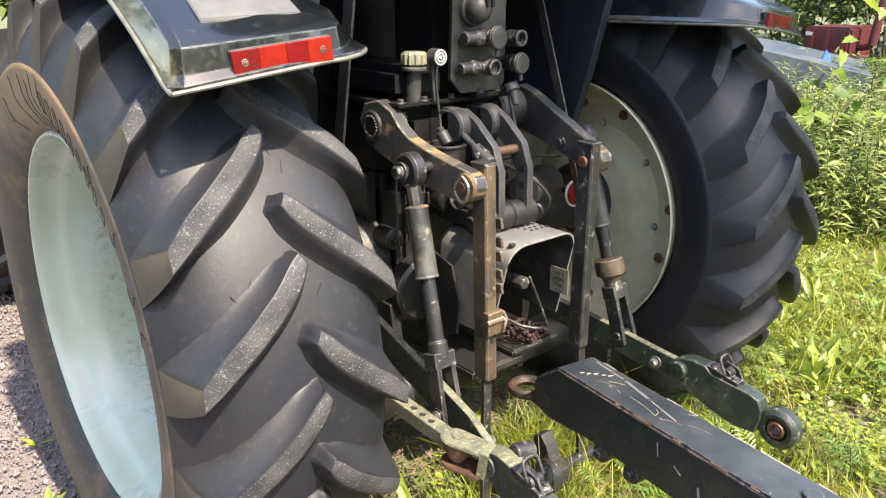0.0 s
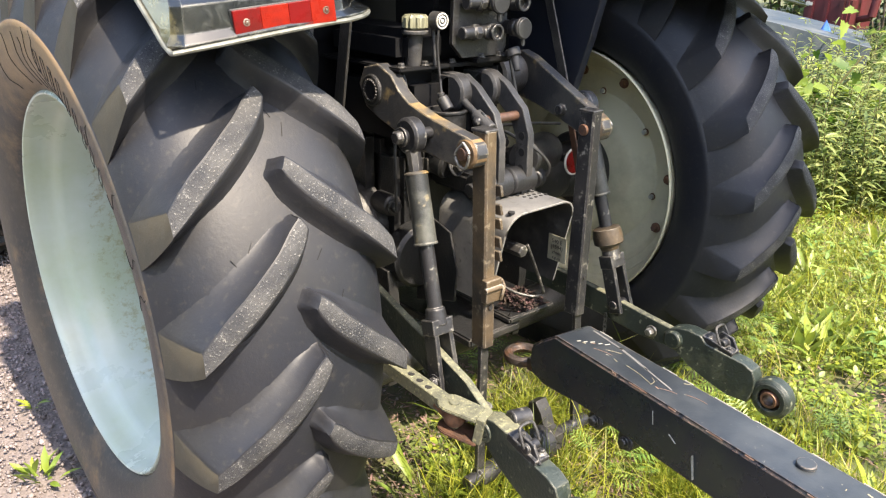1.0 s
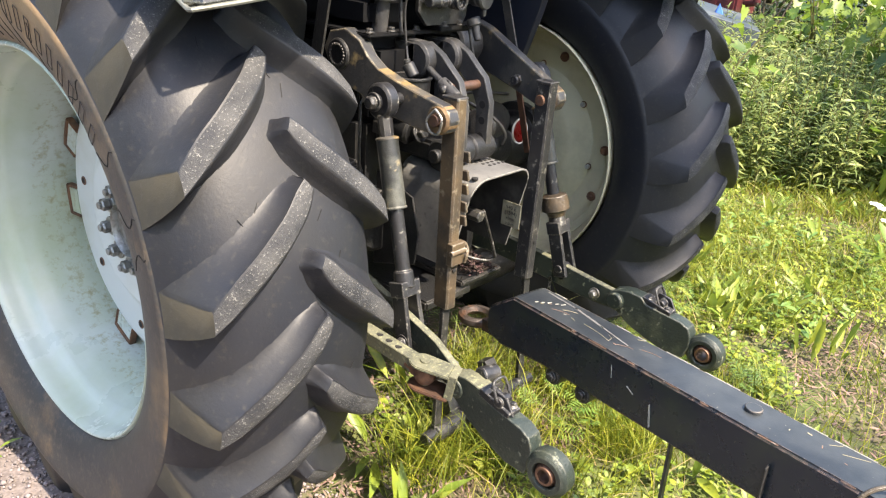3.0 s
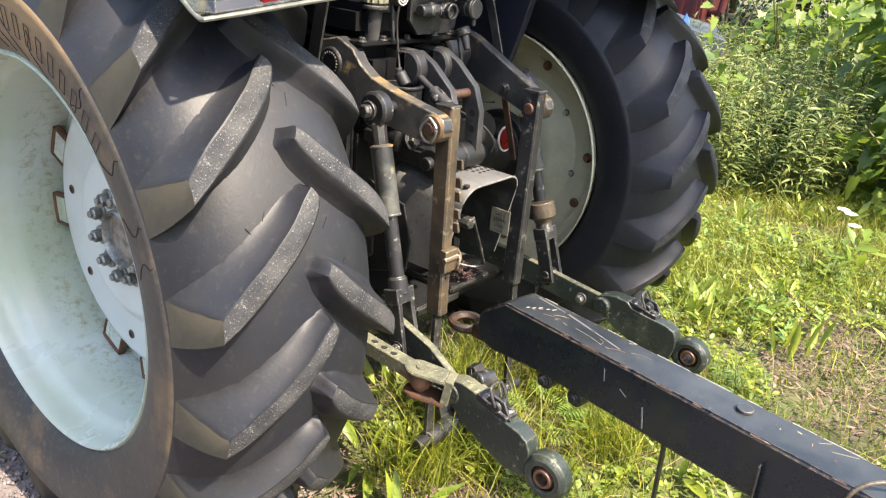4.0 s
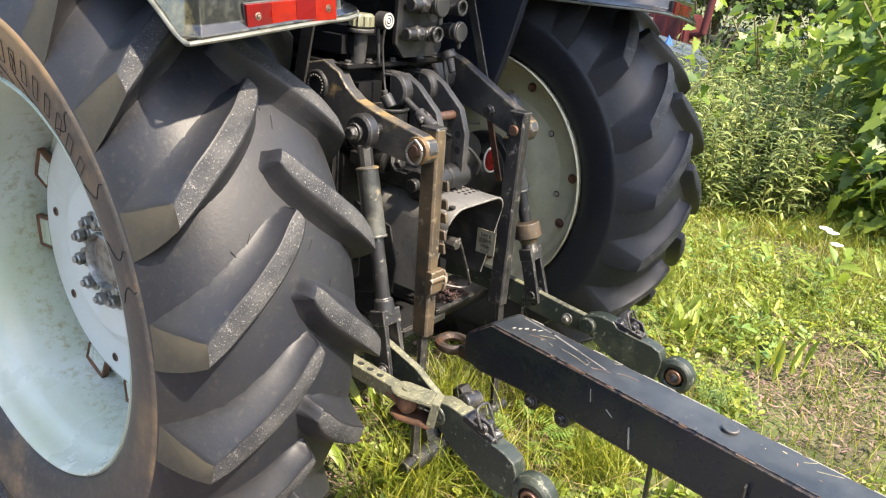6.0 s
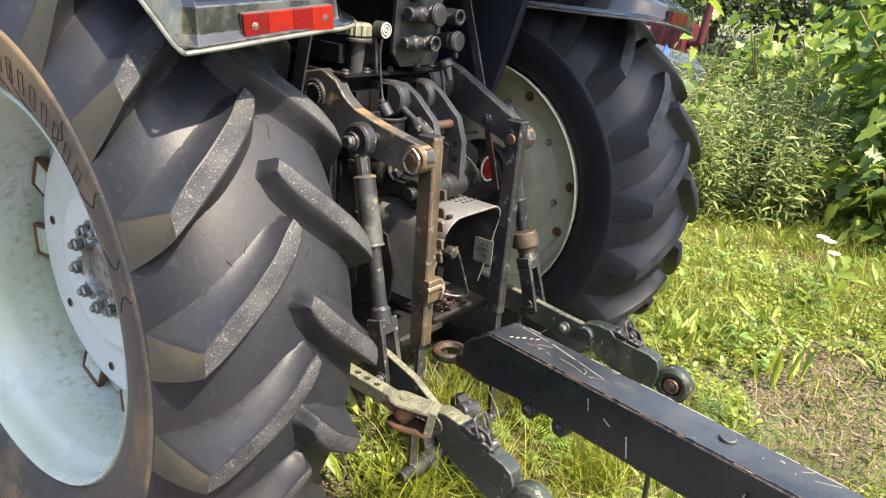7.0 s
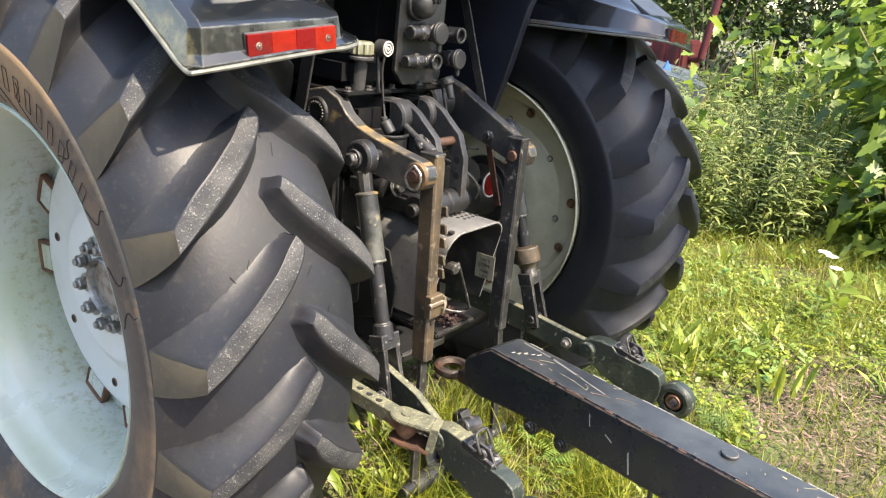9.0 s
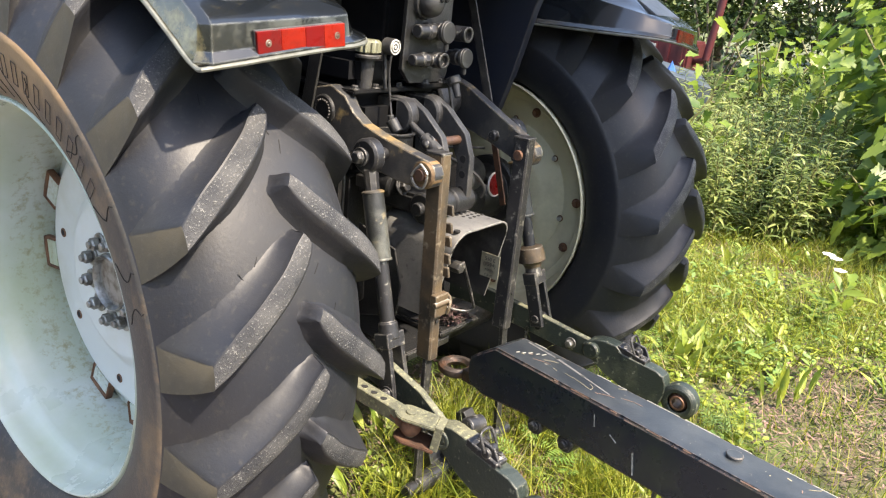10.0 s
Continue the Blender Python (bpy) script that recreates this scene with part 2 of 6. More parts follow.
def B():
    return bmesh.new()


def frame_to(p0, p1, up=(0, 0, 1)):
    """Axes with z from p0 to p1, standing at p0."""
    p0, p1 = Vector(p0), Vector(p1)
    z = (p1 - p0).normalized()
    u = Vector(up)
    if abs(z.dot(u)) > 0.97:
        u = Vector((0, 1, 0))
    x = u.cross(z).normalized()
    y = z.cross(x)
    m = Matrix((x, y, z)).transposed().to_4x4()
    m.translation = p0
    return m, (p1 - p0).length


def revolve(bm, prof, m, n=24, closed=False, slot=0):
    """A turned solid: prof is (r, h) along the local z axis of m."""
    rings = []
    for i in range(n):
        a = 2 * math.pi * i / n
        rings.append([bm.verts.new(m @ Vector((r * math.cos(a), r * math.sin(a), h))) for r, h in prof])
    k = len(prof)
    for i in range(n):
        for j in range(k if closed else k - 1):
            q = [rings[i][j], rings[(i + 1) % n][j], rings[(i + 1) % n][(j + 1) % k], rings[i][(j + 1) % k]]
            bm.faces.new(q).material_index = slot
    if not closed:
        for j, flip in ((0, True), (k - 1, False)):
            if prof[j][0] > 1e-5:
                loop = [rings[i][j] for i in range(n)]
                bm.faces.new(loop[::-1] if flip else loop).material_index = slot
    return bm


def rod(bm, p0, p1, r0, r1=None, n=16, edge=0.0, slot=0):
    m, h = frame_to(p0, p1)
    r1 = r0 if r1 is None else r1
    e = edge or min(r0, r1, h) * 0.15
    return revolve(bm, [(r0 - e, 0), (r0, e), (r1, h - e), (r1 - e, h)], m, n, slot=slot)


def eye(bm, centre, axis, ro, ri, width, n=28, slot=0):
    """A ring with a bore, its axis along the given way."""
    c, a = Vector(centre), Vector(axis).normalized()
    m, _ = frame_to(c - a * width / 2, c + a * width / 2)
    e = min(0.006, (ro - ri) * 0.25)
    return revolve(bm, [(ri, 0), (ro - e, 0), (ro, e), (ro, width - e), (ro - e, width), (ri, width)], m, n, closed=True, slot=slot)


def bolt(bm, at, axis, r, h, washer=True, slot=0):
    a = Vector(axis).normalized()
    p = Vector(at)
    if washer:
        rod(bm, p, p + a * h * 0.25, r * 1.45, n=18, slot=slot)
    m, _ = frame_to(p + a * h * 0.2, p + a * h)
    revolve(bm, [(r, 0), (r, h * 0.65), (r * 0.82, h * 0.8)], m, 6, slot=slot)
    return bm


def bar(bm, p0, p1, w, h, up=(0, 0, 1), bevel=0.003, slot=0):
    """A square-edged bar from p0 to p1, w across and h high."""
    m, length = frame_to(p0, p1, up)
    r = bmesh.ops.create_cube(bm, size=1, matrix=m @ Matrix.Translation((0, 0, length / 2)) @ Matrix.Diagonal((w, h, length, 1)))
    if bevel:
        es = list({e for v in r["verts"] for e in v.link_edges})
        out = bmesh.ops.bevel(bm, geom=es, offset=min(bevel, 0.0016), segments=1, affect="EDGES")
        for f in out["faces"]:
            f.material_index = slot
    if slot:
        for v in r["verts"]:
            if v.is_valid:
                for f in v.link_faces:
                    f.material_index = slot
    return bm


def block(bm, lo, hi, bevel=0.006):
    lo, hi = Vector(lo), Vector(hi)
    r = bmesh.ops.create_cube(bm, size=1, matrix=Matrix.Translation((lo + hi) / 2) @ Matrix.Diagonal((*(hi - lo), 1)))
    if bevel:
        bmesh.ops.bevel(bm, geom=list({e for v in r["verts"] for e in v.link_edges}), offset=bevel, segments=2, affect="EDGES")
    return bm


def plate(bm, outline, x0, x1, bevel=0.004, x2=None, x3=None):
    """A plate cut to an outline of (y, z), between x0 and x1. x2, x3: the same faces at the outline's far end, to crank it sideways."""
    ys = [p[0] for p in outline]
    y0, y1 = max(ys), min(ys)

    def shift(y, a, b):
        return a if b is None else a + (b - a) * (y0 - y) / (y0 - y1)

    fa = [bm.verts.new((shift(y, x0, x2), y, z)) for y, z in outline]
    fb = [bm.verts.new((shift(y, x1, x3), y, z)) for y, z in outline]
    n = len(outline)
    f0, f1 = bm.faces.new(fa), bm.faces.new(fb[::-1])
    for i in range(n):
        bm.faces.new((fa[(i + 1) % n], fa[i], fb[i], fb[(i + 1) % n]))
    bmesh.ops.recalc_face_normals(bm, faces=list(bm.faces))
    if bevel:
        es = list({e for f in (f0, f1) for e in f.edges})
        bmesh.ops.bevel(bm, geom=es, offset=min(bevel, 0.0016), segments=1, affect="EDGES")
    return bm


def hose(bm, pts, r, n=8, steps=8):
    """A bent wire or hose through the given points."""
    pts = [Vector(p) for p in pts]
    path = []
    for i in range(len(pts) - 1):
        a, b = pts[max(i - 1, 0)], pts[min(i + 2, len(pts) - 1)]
        for k in range(steps):
            t = k / steps
            p, q = pts[i], pts[i + 1]
            path.append(0.5 * ((2 * p) + (q - a) * t + (2 * a - 5 * p + 4 * q - b) * t * t + (3 * p - a - 3 * q + b) * t ** 3))
    path.append(pts[-1])
    rings = []
    for i, p in enumerate(path):
        m, _ = frame_to(p, p + (path[min(i + 1, len(path) - 1)] - path[max(i - 1, 0)]))
        rings.append([bm.verts.new(m @ Vector((r * math.cos(2 * math.pi * j / n), r * math.sin(2 * math.pi * j / n), 0))) for j in range(n)])
    for i in range(len(rings) - 1):
        for j in range(n):
            bm.faces.new((rings[i][j], rings[i][(j + 1) % n], rings[i + 1][(j + 1) % n], rings[i + 1][j]))
    bm.faces.new(rings[0][::-1])
    bm.faces.new(rings[-1])
    return bm

# ---- tractor ----
HUB_Z, TRACK, TREAD_X = 0.711, 0.790, 0.798
tractor = thing("tractor", "dark green farm tractor with pale wheels, seen from its rear hitch", "tractor")


# dx from the tyre's middle, radius: the floor between the tread bars, down to the ridge where the sidewall begins
FLOOR = [(0.0, 0.722), (0.05, 0.720), (0.09, 0.714), (0.125, 0.704), (0.155, 0.688), (0.180, 0.665), (0.200, 0.638), (0.213, 0.612), (0.2205, 0.594)]
FACE = [(0.0, 0.764), (0.06, 0.7605), (0.10, 0.7535), (0.14, 0.7435), (0.17, 0.734), (0.197, 0.7195), (0.23, 0.700)]


def floor_radius(dx):
    return float(np.interp(abs(dx), [p[0] for p in FLOOR], [p[1] for p in FLOOR]))


def face_radius(dx):
    return float(np.interp(abs(dx), [p[0] for p in FACE], [p[1] for p in FACE]))


def smooth_rows(st, n):
    """More stations along a row of numbers, by Catmull-Rom."""
    fine = []
    for i in range(len(st) - 1):
        a, b, c, d = (np.array(st[max(0, min(len(st) - 1, i + k))]) for k in (-1, 0, 1, 2))
        for k in range(n):
            t = k / n
            fine.append(0.5 * (2 * b + (c - a) * t + (2 * a - 5 * b + 4 * c - d) * t * t + (3 * b - a - 3 * c + d) * t ** 3))
    fine.append(np.array(st[-1]))
    return fine


def lug_mesh(side, end_material):
    """One tread bar from the tyre's middle to its shoulder, its end cut off in a slope down to the sidewall; dx runs towards +x times side."""
    bm = B()
    # upper edge of the worn face (dx, degrees), lower edge (dx, degrees), run-out of the hollow upper flank and of the straight lower flank
    st = [(0.004, -1.9, -0.007, -0.5, 0.018, 0.016), (0.024, -0.6, 0.006, 1.4, 0.034, 0.023), (0.052, 1.7, 0.029, 3.5, 0.046, 0.027), (0.085, 3.9, 0.059, 5.7, 0.052, 0.029),
          (0.117, 6.0, 0.092, 7.9, 0.054, 0.030), (0.149, 7.95, 0.127, 10.15, 0.050, 0.030), (0.173, 9.75, 0.160, 12.3, 0.040, 0.032), (0.196, 11.65, 0.197, 14.8, 0.0255, 0.038)]
    fine = smooth_rows(st, 3)
    R = 0.74
    ups = [(1 - u, u) for u in (0.0, 0.20, 0.38, 0.54, 0.68, 0.79, 0.88, 0.95)]
    downs = [(0.14, 0.93), (0.36, 0.66), (0.60, 0.36), (0.82, 0.12), (1.0, 0.0)]
    rows, flats = [], []
    for i, (ux, ua, lx, la, fu, fl) in enumerate(fine):
        p, q = fine[max(i - 1, 0)], fine[min(i + 1, len(fine) - 1)]
        tx, ta = (q[0] + q[2] - p[0] - p[2]) / 2, radians(q[1] + q[3] - p[1] - p[3]) / 2 * R
        n = math.hypot(tx, ta)
        e = min(1, max(0, ((ux + lx) / 2 - 0.12) / 0.0765))
        e = e * e * (3 - 2 * e)
        nx, na = -ta / n * (1 - e), tx / n * (1 - e) + e
        power = 3.1 - 1.5 * e
        reach = e * 0.0235

        def at(x0, a0, off, g, lift=0.0):
            x = x0 + off * nx + reach * (1 - g)
            foot, head = floor_radius(x) - 0.002, face_radius(x0) + lift
            return (x, radians(a0) + off * na / R, foot + (head - foot) * g)

        row = [at(ux, ua, -fu * c, u ** power) for c, u in ups]
        row += [at(ux, ua, -0.0018, 0.975), at(ux, ua, 0.001, 1.0), at((ux + lx) / 2, (ua + la) / 2, 0, 1.0, 0.0012), at(lx, la, -0.001, 1.0), at(lx, la, 0.0018, 0.97)]
        row += [at(lx, la, fl * c, g if e < 0.99 else 1 - c) for c, g in downs]
        flats.append(row)
    # blunt nose towards the middle of the tread
    d = np.array(flats[0]) - np.array(flats[2])
    for k, (way, g_) in enumerate(((0.25, 0.86), (0.6, 0.40), (0.95, 0.10), (1.25, 0.0))):
        nose = []
        for x, ang, r in flats[k]:
            step = 0.017 * way / max(1e-6, math.hypot(d[10][0], d[10][1] * R))
            fl_r = floor_radius(x) - 0.004
            nose.append((x + d[10][0] * step, ang + d[10][1] * step, fl_r + (r - fl_r) * g_))
        flats.insert(0, nose)
    for row in flats:
        rows.append([bm.verts.new((x * side, -r * math.sin(ang), r * math.cos(ang))) for x, ang, r in row])
    m, first = len(rows[0]), 4
    for i in range(len(rows) - 1):
        for j in range(m - 1):
            f = bm.faces.new((rows[i][j], rows[i][j + 1], rows[i + 1][j + 1], rows[i + 1][j]))
            f.material_index = 1 if i >= first and j in (9, 10) else 0
    end = rows[-1]
    cap = bm.faces.new(end[::-1])
    cap.material_index = 2
    bmesh.ops.recalc_face_normals(bm, faces=list(bm.faces))
    me = bpy.data.meshes.new("lug")
    bm.to_mesh(me)
    bm.free()
    for x in (RUBBER, LUG_TOP, end_material):
        me.materials.append(x)
    me.shade_smooth()
    me.set_sharp_from_angle(angle=radians(38))
    return me


def rear_wheel(side, phase, rim_paint, disc_paint, off=(0, 0)):
    """Tyre, rim and disc of one rear wheel. phase: the angle of an outer tread bar's tip; off: its stand beside the plain place."""
    hub = Vector((side * TRACK + off[0], off[1], HUB_Z))
    m, _ = frame_to(hub, hub + Vector((side, 0, 0)))
    middle = Vector((side * TREAD_X + 1.5 * off[0], off[1], HUB_Z))
    mt, _ = frame_to(middle, middle + Vector((side, 0, 0)))
    bm = B()
    wall = [(0.4445, 0.168), (0.4475, 0.176), (0.456, 0.186), (0.475, 0.197), (0.50, 0.208), (0.53, 0.2165), (0.56, 0.2215), (0.580, 0.2235), (0.590, 0.2230)]
    half = wall + [(r, d) for d, r in FLOOR[::-1]]
    prof = [(r, d) for r, d in half] + [(r, -d) for r, d in half[-2::-1]]
    revolve(bm, prof, mt, 160)
    bm.faces.ensure_lookup_table()
    for f in [f for f in bm.faces if len(f.verts) > 4]:
        bm.faces.remove(f)
    for f in bm.faces:
        c = f.calc_center_median() - middle
        f.material_index = 1 if math.hypot(c.y, c.z) < 0.5925 and c.x * side > 0 else 0
    bmesh.ops.recalc_face_normals(bm, faces=list(bm.faces))
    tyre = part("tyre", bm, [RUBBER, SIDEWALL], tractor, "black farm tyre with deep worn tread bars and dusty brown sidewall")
    for way, shift in ((1, 0.0), (-1, 10.05)):
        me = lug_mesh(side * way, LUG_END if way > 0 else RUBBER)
        for k in range(20):
            ob = new("lug", me)
            ob.parent = tyre
            ob.location = middle
            ob.rotation_euler = (radians(phase + shift + 18 * k), 0, 0)
    # moulded marks on the outer sidewall: a row of plain outlined boxes
    bm = B()
    for a, b in (((-0.009, -0.022), (-0.009, 0.022)), ((0.009, -0.022), (0.009, 0.022)), ((-0.009, -0.022), (0.009, -0.022)), ((-0.009, 0.022), (0.009, 0.022))):
        bar(bm, (0, *a), (0, *b), 0.0009, 0.0012, up=(1, 0, 0) if a[0] == b[0] else (0, 0, 1), bevel=0)
    me = bpy.data.meshes.new("sidewall_mark")
    bm.to_mesh(me)
    bm.free()
    me.materials.append(RUBBER)
    for k in range(9 if side < 0 else 0):
        ob = new("sidewall_mark", me)
        ob.parent = tyre
        ob.matrix_basis = Matrix.Translation(middle) @ Matrix.Rotation(radians(11 + 4.6 * k), 4, "X") @ Matrix.Translation((side * 0.2188, 0, 0.534)) @ Matrix.Rotation(side * 0.17, 4, "Y")
    if side < 0:
        wear = random.Random(8)
        for k in range(16):
            a, dx = radians(wear.uniform(35, 100)), wear.choice([-1, 1]) * wear.uniform(0.01, 0.13)
            r = floor_radius(dx) + 0.0004
            p = middle + Vector((dx, -r * math.sin(a), r * math.cos(a)))
            along_tyre = Vector((wear.uniform(-0.8, 0.8), -math.cos(a), -math.sin(a))).normalized() * wear.uniform(0.008, 0.016)
            bm = B()
            bar(bm, p - along_tyre, p + along_tyre, 0.0011, 0.0010, up=(0, -math.sin(a), math.cos(a)), bevel=0)
            part("crack", bm, DARK, tyre)
        # long weather cracks in the outer sidewall
        for a0, sweep, r0, r1 in ((4, -9, 0.462, 0.560), (9, -10, 0.465, 0.585), (15, -11, 0.464, 0.588), (24, -8, 0.468, 0.545), (-2, -7, 0.462, 0.570), (-10, -8, 0.464, 0.575), (37, 6, 0.505, 0.585), (50, 7, 0.50, 0.588), (62, 6, 0.51, 0.587), (74, -5, 0.52, 0.588), (-22, -7, 0.466, 0.555)):
            bm, prev = B(), None
            for j in range(9):
                t = j / 8
                r, a = r0 + (r1 - r0) * t, radians(a0 + sweep * (t + 0.5 * math.sin(5 * t) * t) + wear.uniform(-0.25, 0.25))
                d = float(np.interp(r, [w[0] for w in wall], [w[1] for w in wall])) + 0.0004
                p = middle + Vector((-d, -r * math.sin(a), r * math.cos(a)))
                if prev:
                    bar(bm, prev, p, 0.0019, 0.0012, up=(1, 0, 0), bevel=0)
                prev = p
            part("crack", bm, DARK, tyre)
    # rim
    bm = B()
    inner = [(0.447, 0.183), (0.4455, 0.187), (0.442, 0.1895), (0.4385, 0.188), (0.4355, 0.182), (0.4335, 0.170), (0.4315, 0.150), (0.4285, 0.132), (0.421, 0.121), (0.413, 0.113), (0.4095, 0.102), (0.407, 0.088), (0.402, 0.072),
             (0.398, 0.05), (0.396, -0.03), (0.398, -0.07), (0.405, -0.10), (0.424, -0.118), (0.432, -0.155), (0.436, -0.168), (0.439, -0.182), (0.443, -0.186), (0.447, -0.180)]
    outer = [(r + 0.006, h * 0.97) for r, h in inner[2:-2]][::-1]
    revolve(bm, inner + outer, m, 96, closed=True)
    bmesh.ops.recalc_face_normals(bm, faces=list(bm.faces))
    rim = part("rim", bm, rim_paint, tractor, "pale painted steel wheel rim with green and rusty stains")
    for base in (81.5, 171.5, 261.5, 351.5):
        for d in (-14.5, 14.5):
            a = radians(-(base + d))
            bm = B()
            q = Matrix.Translation(hub) @ Matrix.Rotation(a, 4, "X")
            r = bmesh.ops.create_cube(bm, size=1, matrix=q @ Matrix.Translation((side * -0.045, 0, 0.366)) @ Matrix.Diagonal((0.016, 0.075, 0.066, 1)))
            bmesh.ops.bevel(bm, geom=list(bm.edges), offset=0.004, segments=2, affect="EDGES")
            if side < 0:
                part("rim_lug", bm, rim_paint, rim)
            if side < 0:
                bm = B()
                for cx, cz, wx, wz in ((-0.0395, 0.366, 0.007, 0.066), (0.0395, 0.366, 0.007, 0.066), (0.0, 0.391, 0.086, 0.018)):
                    bmesh.ops.create_cube(bm, size=1, matrix=q @ Matrix.Translation((side * -0.044, cx, cz)) @ Matrix.Diagonal((0.019, wx, wz, 1)))
                bmesh.ops.bevel(bm, geom=list(bm.edges), offset=0.002, segments=2, affect="EDGES")
                part("weld_seam", bm, RUST, rim, "rusty weld seam round the tab")
            else:
                bm = B()
                bolt(bm, q @ Vector((side * -0.053, 0, 0.352)), (-side, 0, 0), 0.012, 0.018)
                part("rim_bolt", bm, RUST, rim)
    # disc, its round holes shown by coloured plugs
    bm = B()
    rr = 0.345 if side < 0 else 0.396
    face = [(rr, -0.045), (rr - 0.010, -0.038), (rr - 0.020, -0.037), (0.235, -0.037), (0.215, -0.030), (0.195, -0.016), (0.185, -0.014), (0.062, -0.014)]
    if side > 0:
        face = [(rr, -0.050), (rr - 0.012, -0.040), (0.366, -0.036), (0.352, -0.018), (0.338, -0.012), (0.300, -0.010), (0.290, -0.004), (0.278, -0.004), (0.268, -0.012), (0.225, -0.016), (0.205, -0.032), (0.185, -0.036), (0.062, -0.036)]
    back = [(r, h - 0.011) for r, h in face][::-1]
    revolve(bm, face + back, m, 72, closed=True)
    bmesh.ops.recalc_face_normals(bm, faces=list(bm.faces))
    disc = part("wheel_disc", bm, disc_paint, tractor, "pale painted dished wheel disc")
    if side < 0:
        bm = B()
        revolve(bm, [(0.20, -0.078), (0.406, -0.078), (0.406, -0.070), (0.20, -0.070)], m, 72, closed=True)
        bmesh.ops.recalc_face_normals(bm, faces=list(bm.faces))
        part("rim_flange", bm, rim_paint, rim)
    bm = B()
    revolve(bm, [(0.0, -0.02), (0.058, -0.02), (0.060, -0.004), (0.066, 0.004), (0.070, 0.0), (0.071, -0.012)], m, 36)
    part("hub_cap", bm, BRIGHT, disc, "grey steel hub centre")
    for k in range(10):
        a = radians(258 + 36 * k)
        p = hub + Vector((side * -0.014, -0.098 * math.sin(a), 0.098 * math.cos(a)))
        bm = B()
        rod(bm, p, p + Vector((side * 0.006, 0, 0)), 0.024, n=20)
        bolt(bm, p + Vector((side * 0.005, 0, 0)), (side, 0, 0), 0.0155, 0.022, washer=False)
        rod(bm, p + Vector((side * 0.02, 0, 0)), p + Vector((side * 0.034, 0, 0)), 0.009, n=12)
        part("wheel_nut", bm, BRIGHT, disc)
    for k in range(8):
        a = radians(8 + 45 * k)
        bm = B()
        p = hub + Vector((side * -0.0365, -0.287 * math.sin(a), 0.287 * math.cos(a)))
        eye(bm, p, (1, 0, 0), 0.012, 0.0085, 0.004, 16)
        part("hole_rim", bm, RUST, disc)
        bm = B()
        rod(bm, p - Vector((side * 0.0125, 0, 0)), p + Vector((side * 0.0015, 0, 0)), 0.0086, n=14)
        # far plugs are white, painted as daylight coming through; near ones dark
        part("disc_hole_plug", bm, DARK if side < 0 else WHITE, disc)
    bm = B()
    x1, x0 = side * 0.74, side * 0.20
    rod(bm, (side * 0.765, 0, HUB_Z), (side * 0.725, 0, HUB_Z), 0.135, n=32)
    rod(bm, (x1, 0, HUB_Z), (side * 0.60, 0, HUB_Z), 0.105, 0.085, n=28)
    rod(bm, (side * 0.62, 0, HUB_Z), (x0, 0, HUB_Z), 0.085, 0.14, n=28)
    part("axle_housing", bm, CASTING, tractor, "dark greasy axle housing")


rear_wheel(-1, 49.2, RIM_PAINT, DISC_PAINT)
rear_wheel(1, 43.2, FAR_RIM, FAR_RIM, (0.017, -0.029))


def front_wheel(x):
    hub = Vector((x, 2.52, 0.58))
    m, _ = frame_to(hub, hub + Vector((1 if x > 0 else -1, 0, 0)))
    bm = B()
    revolve(bm, [(0.33, -0.13), (0.36, -0.15), (0.45, -0.17), (0.52, -0.15), (0.545, -0.08), (0.55, 0), (0.545, 0.08), (0.52, 0.15), (0.45, 0.17), (0.36, 0.15),
                 (0.33, 0.13)], m, 64, closed=True)
    tyre = part("front_tyre", bm, [RUBBER], tractor, "black front farm tyre with tread bars")
    bm = B()
    for k in range(18):
        for s in (-1, 1):
            a0 = radians(20 * k + (10 if s > 0 else 0))
            prev = None
            for j in range(5):
                t = j / 4
                a, dx, r = a0 + radians(13) * t, s * (0.165 * t - 0.01), 0.582 - 0.05 * t * t
                ring = []
                for off, rr in ((-0.03, r - 0.06), (-0.017, r), (0.017, r), (0.03, r - 0.06)):
                    b = a + off / r
                    ring.append(bm.verts.new((x + dx, hub.y - rr * math.sin(b), hub.z + rr * math.cos(b))))
                if prev:
                    for i in range(3):
                        bm.faces.new((prev[i], prev[i + 1], ring[i + 1], ring[i]))
                else:
                    bm.faces.new(ring)
                prev = ring
            bm.faces.new(prev[::-1])
    bmesh.ops.recalc_face_normals(bm, faces=list(bm.faces))
    part("front_tread", bm, RUBBER, tyre)
    bm = B()
    revolve(bm, [(0.345, 0.14), (0.335, 0.145), (0.30, 0.10), (0.28, 0.02), (0.05, 0.04), (0.05, 0.03), (0.28, 0.0), (0.28, -0.1), (0.33, -0.14)], m, 40)
    part("front_rim", bm, RIM_PAINT, tractor, "pale painted front wheel rim")


front_wheel(-0.78)
front_wheel(0.78)

# body, gearbox and cab
bm = B()
block(bm, (-0.24, -0.10, 0.50), (0.24, 1.2, 1.0), 0.03)
block(bm, (-0.20, 1.1, 0.55), (0.20, 3.1, 1.0), 0.03)
part("gearbox", bm, CASTING, tractor, "dark greasy gearbox casting")
bm = B()
block(bm, (-0.235, -0.230, 0.95), (0.01, 0.1, 1.165), 0.040)
part("rear_housing", bm, HOUSING, tractor, "black painted rear housing")
bm = B()
block(bm, (0.012, -0.215, 0.95), (0.13, 0.1, 1.167), 0.02)
part("rear_housing", bm, HOUSING, tractor, "black painted rear housing")
bm = B()
block(bm, (-0.21, -0.18, 0.62), (0.13, 0.1, 0.948), 0.02)
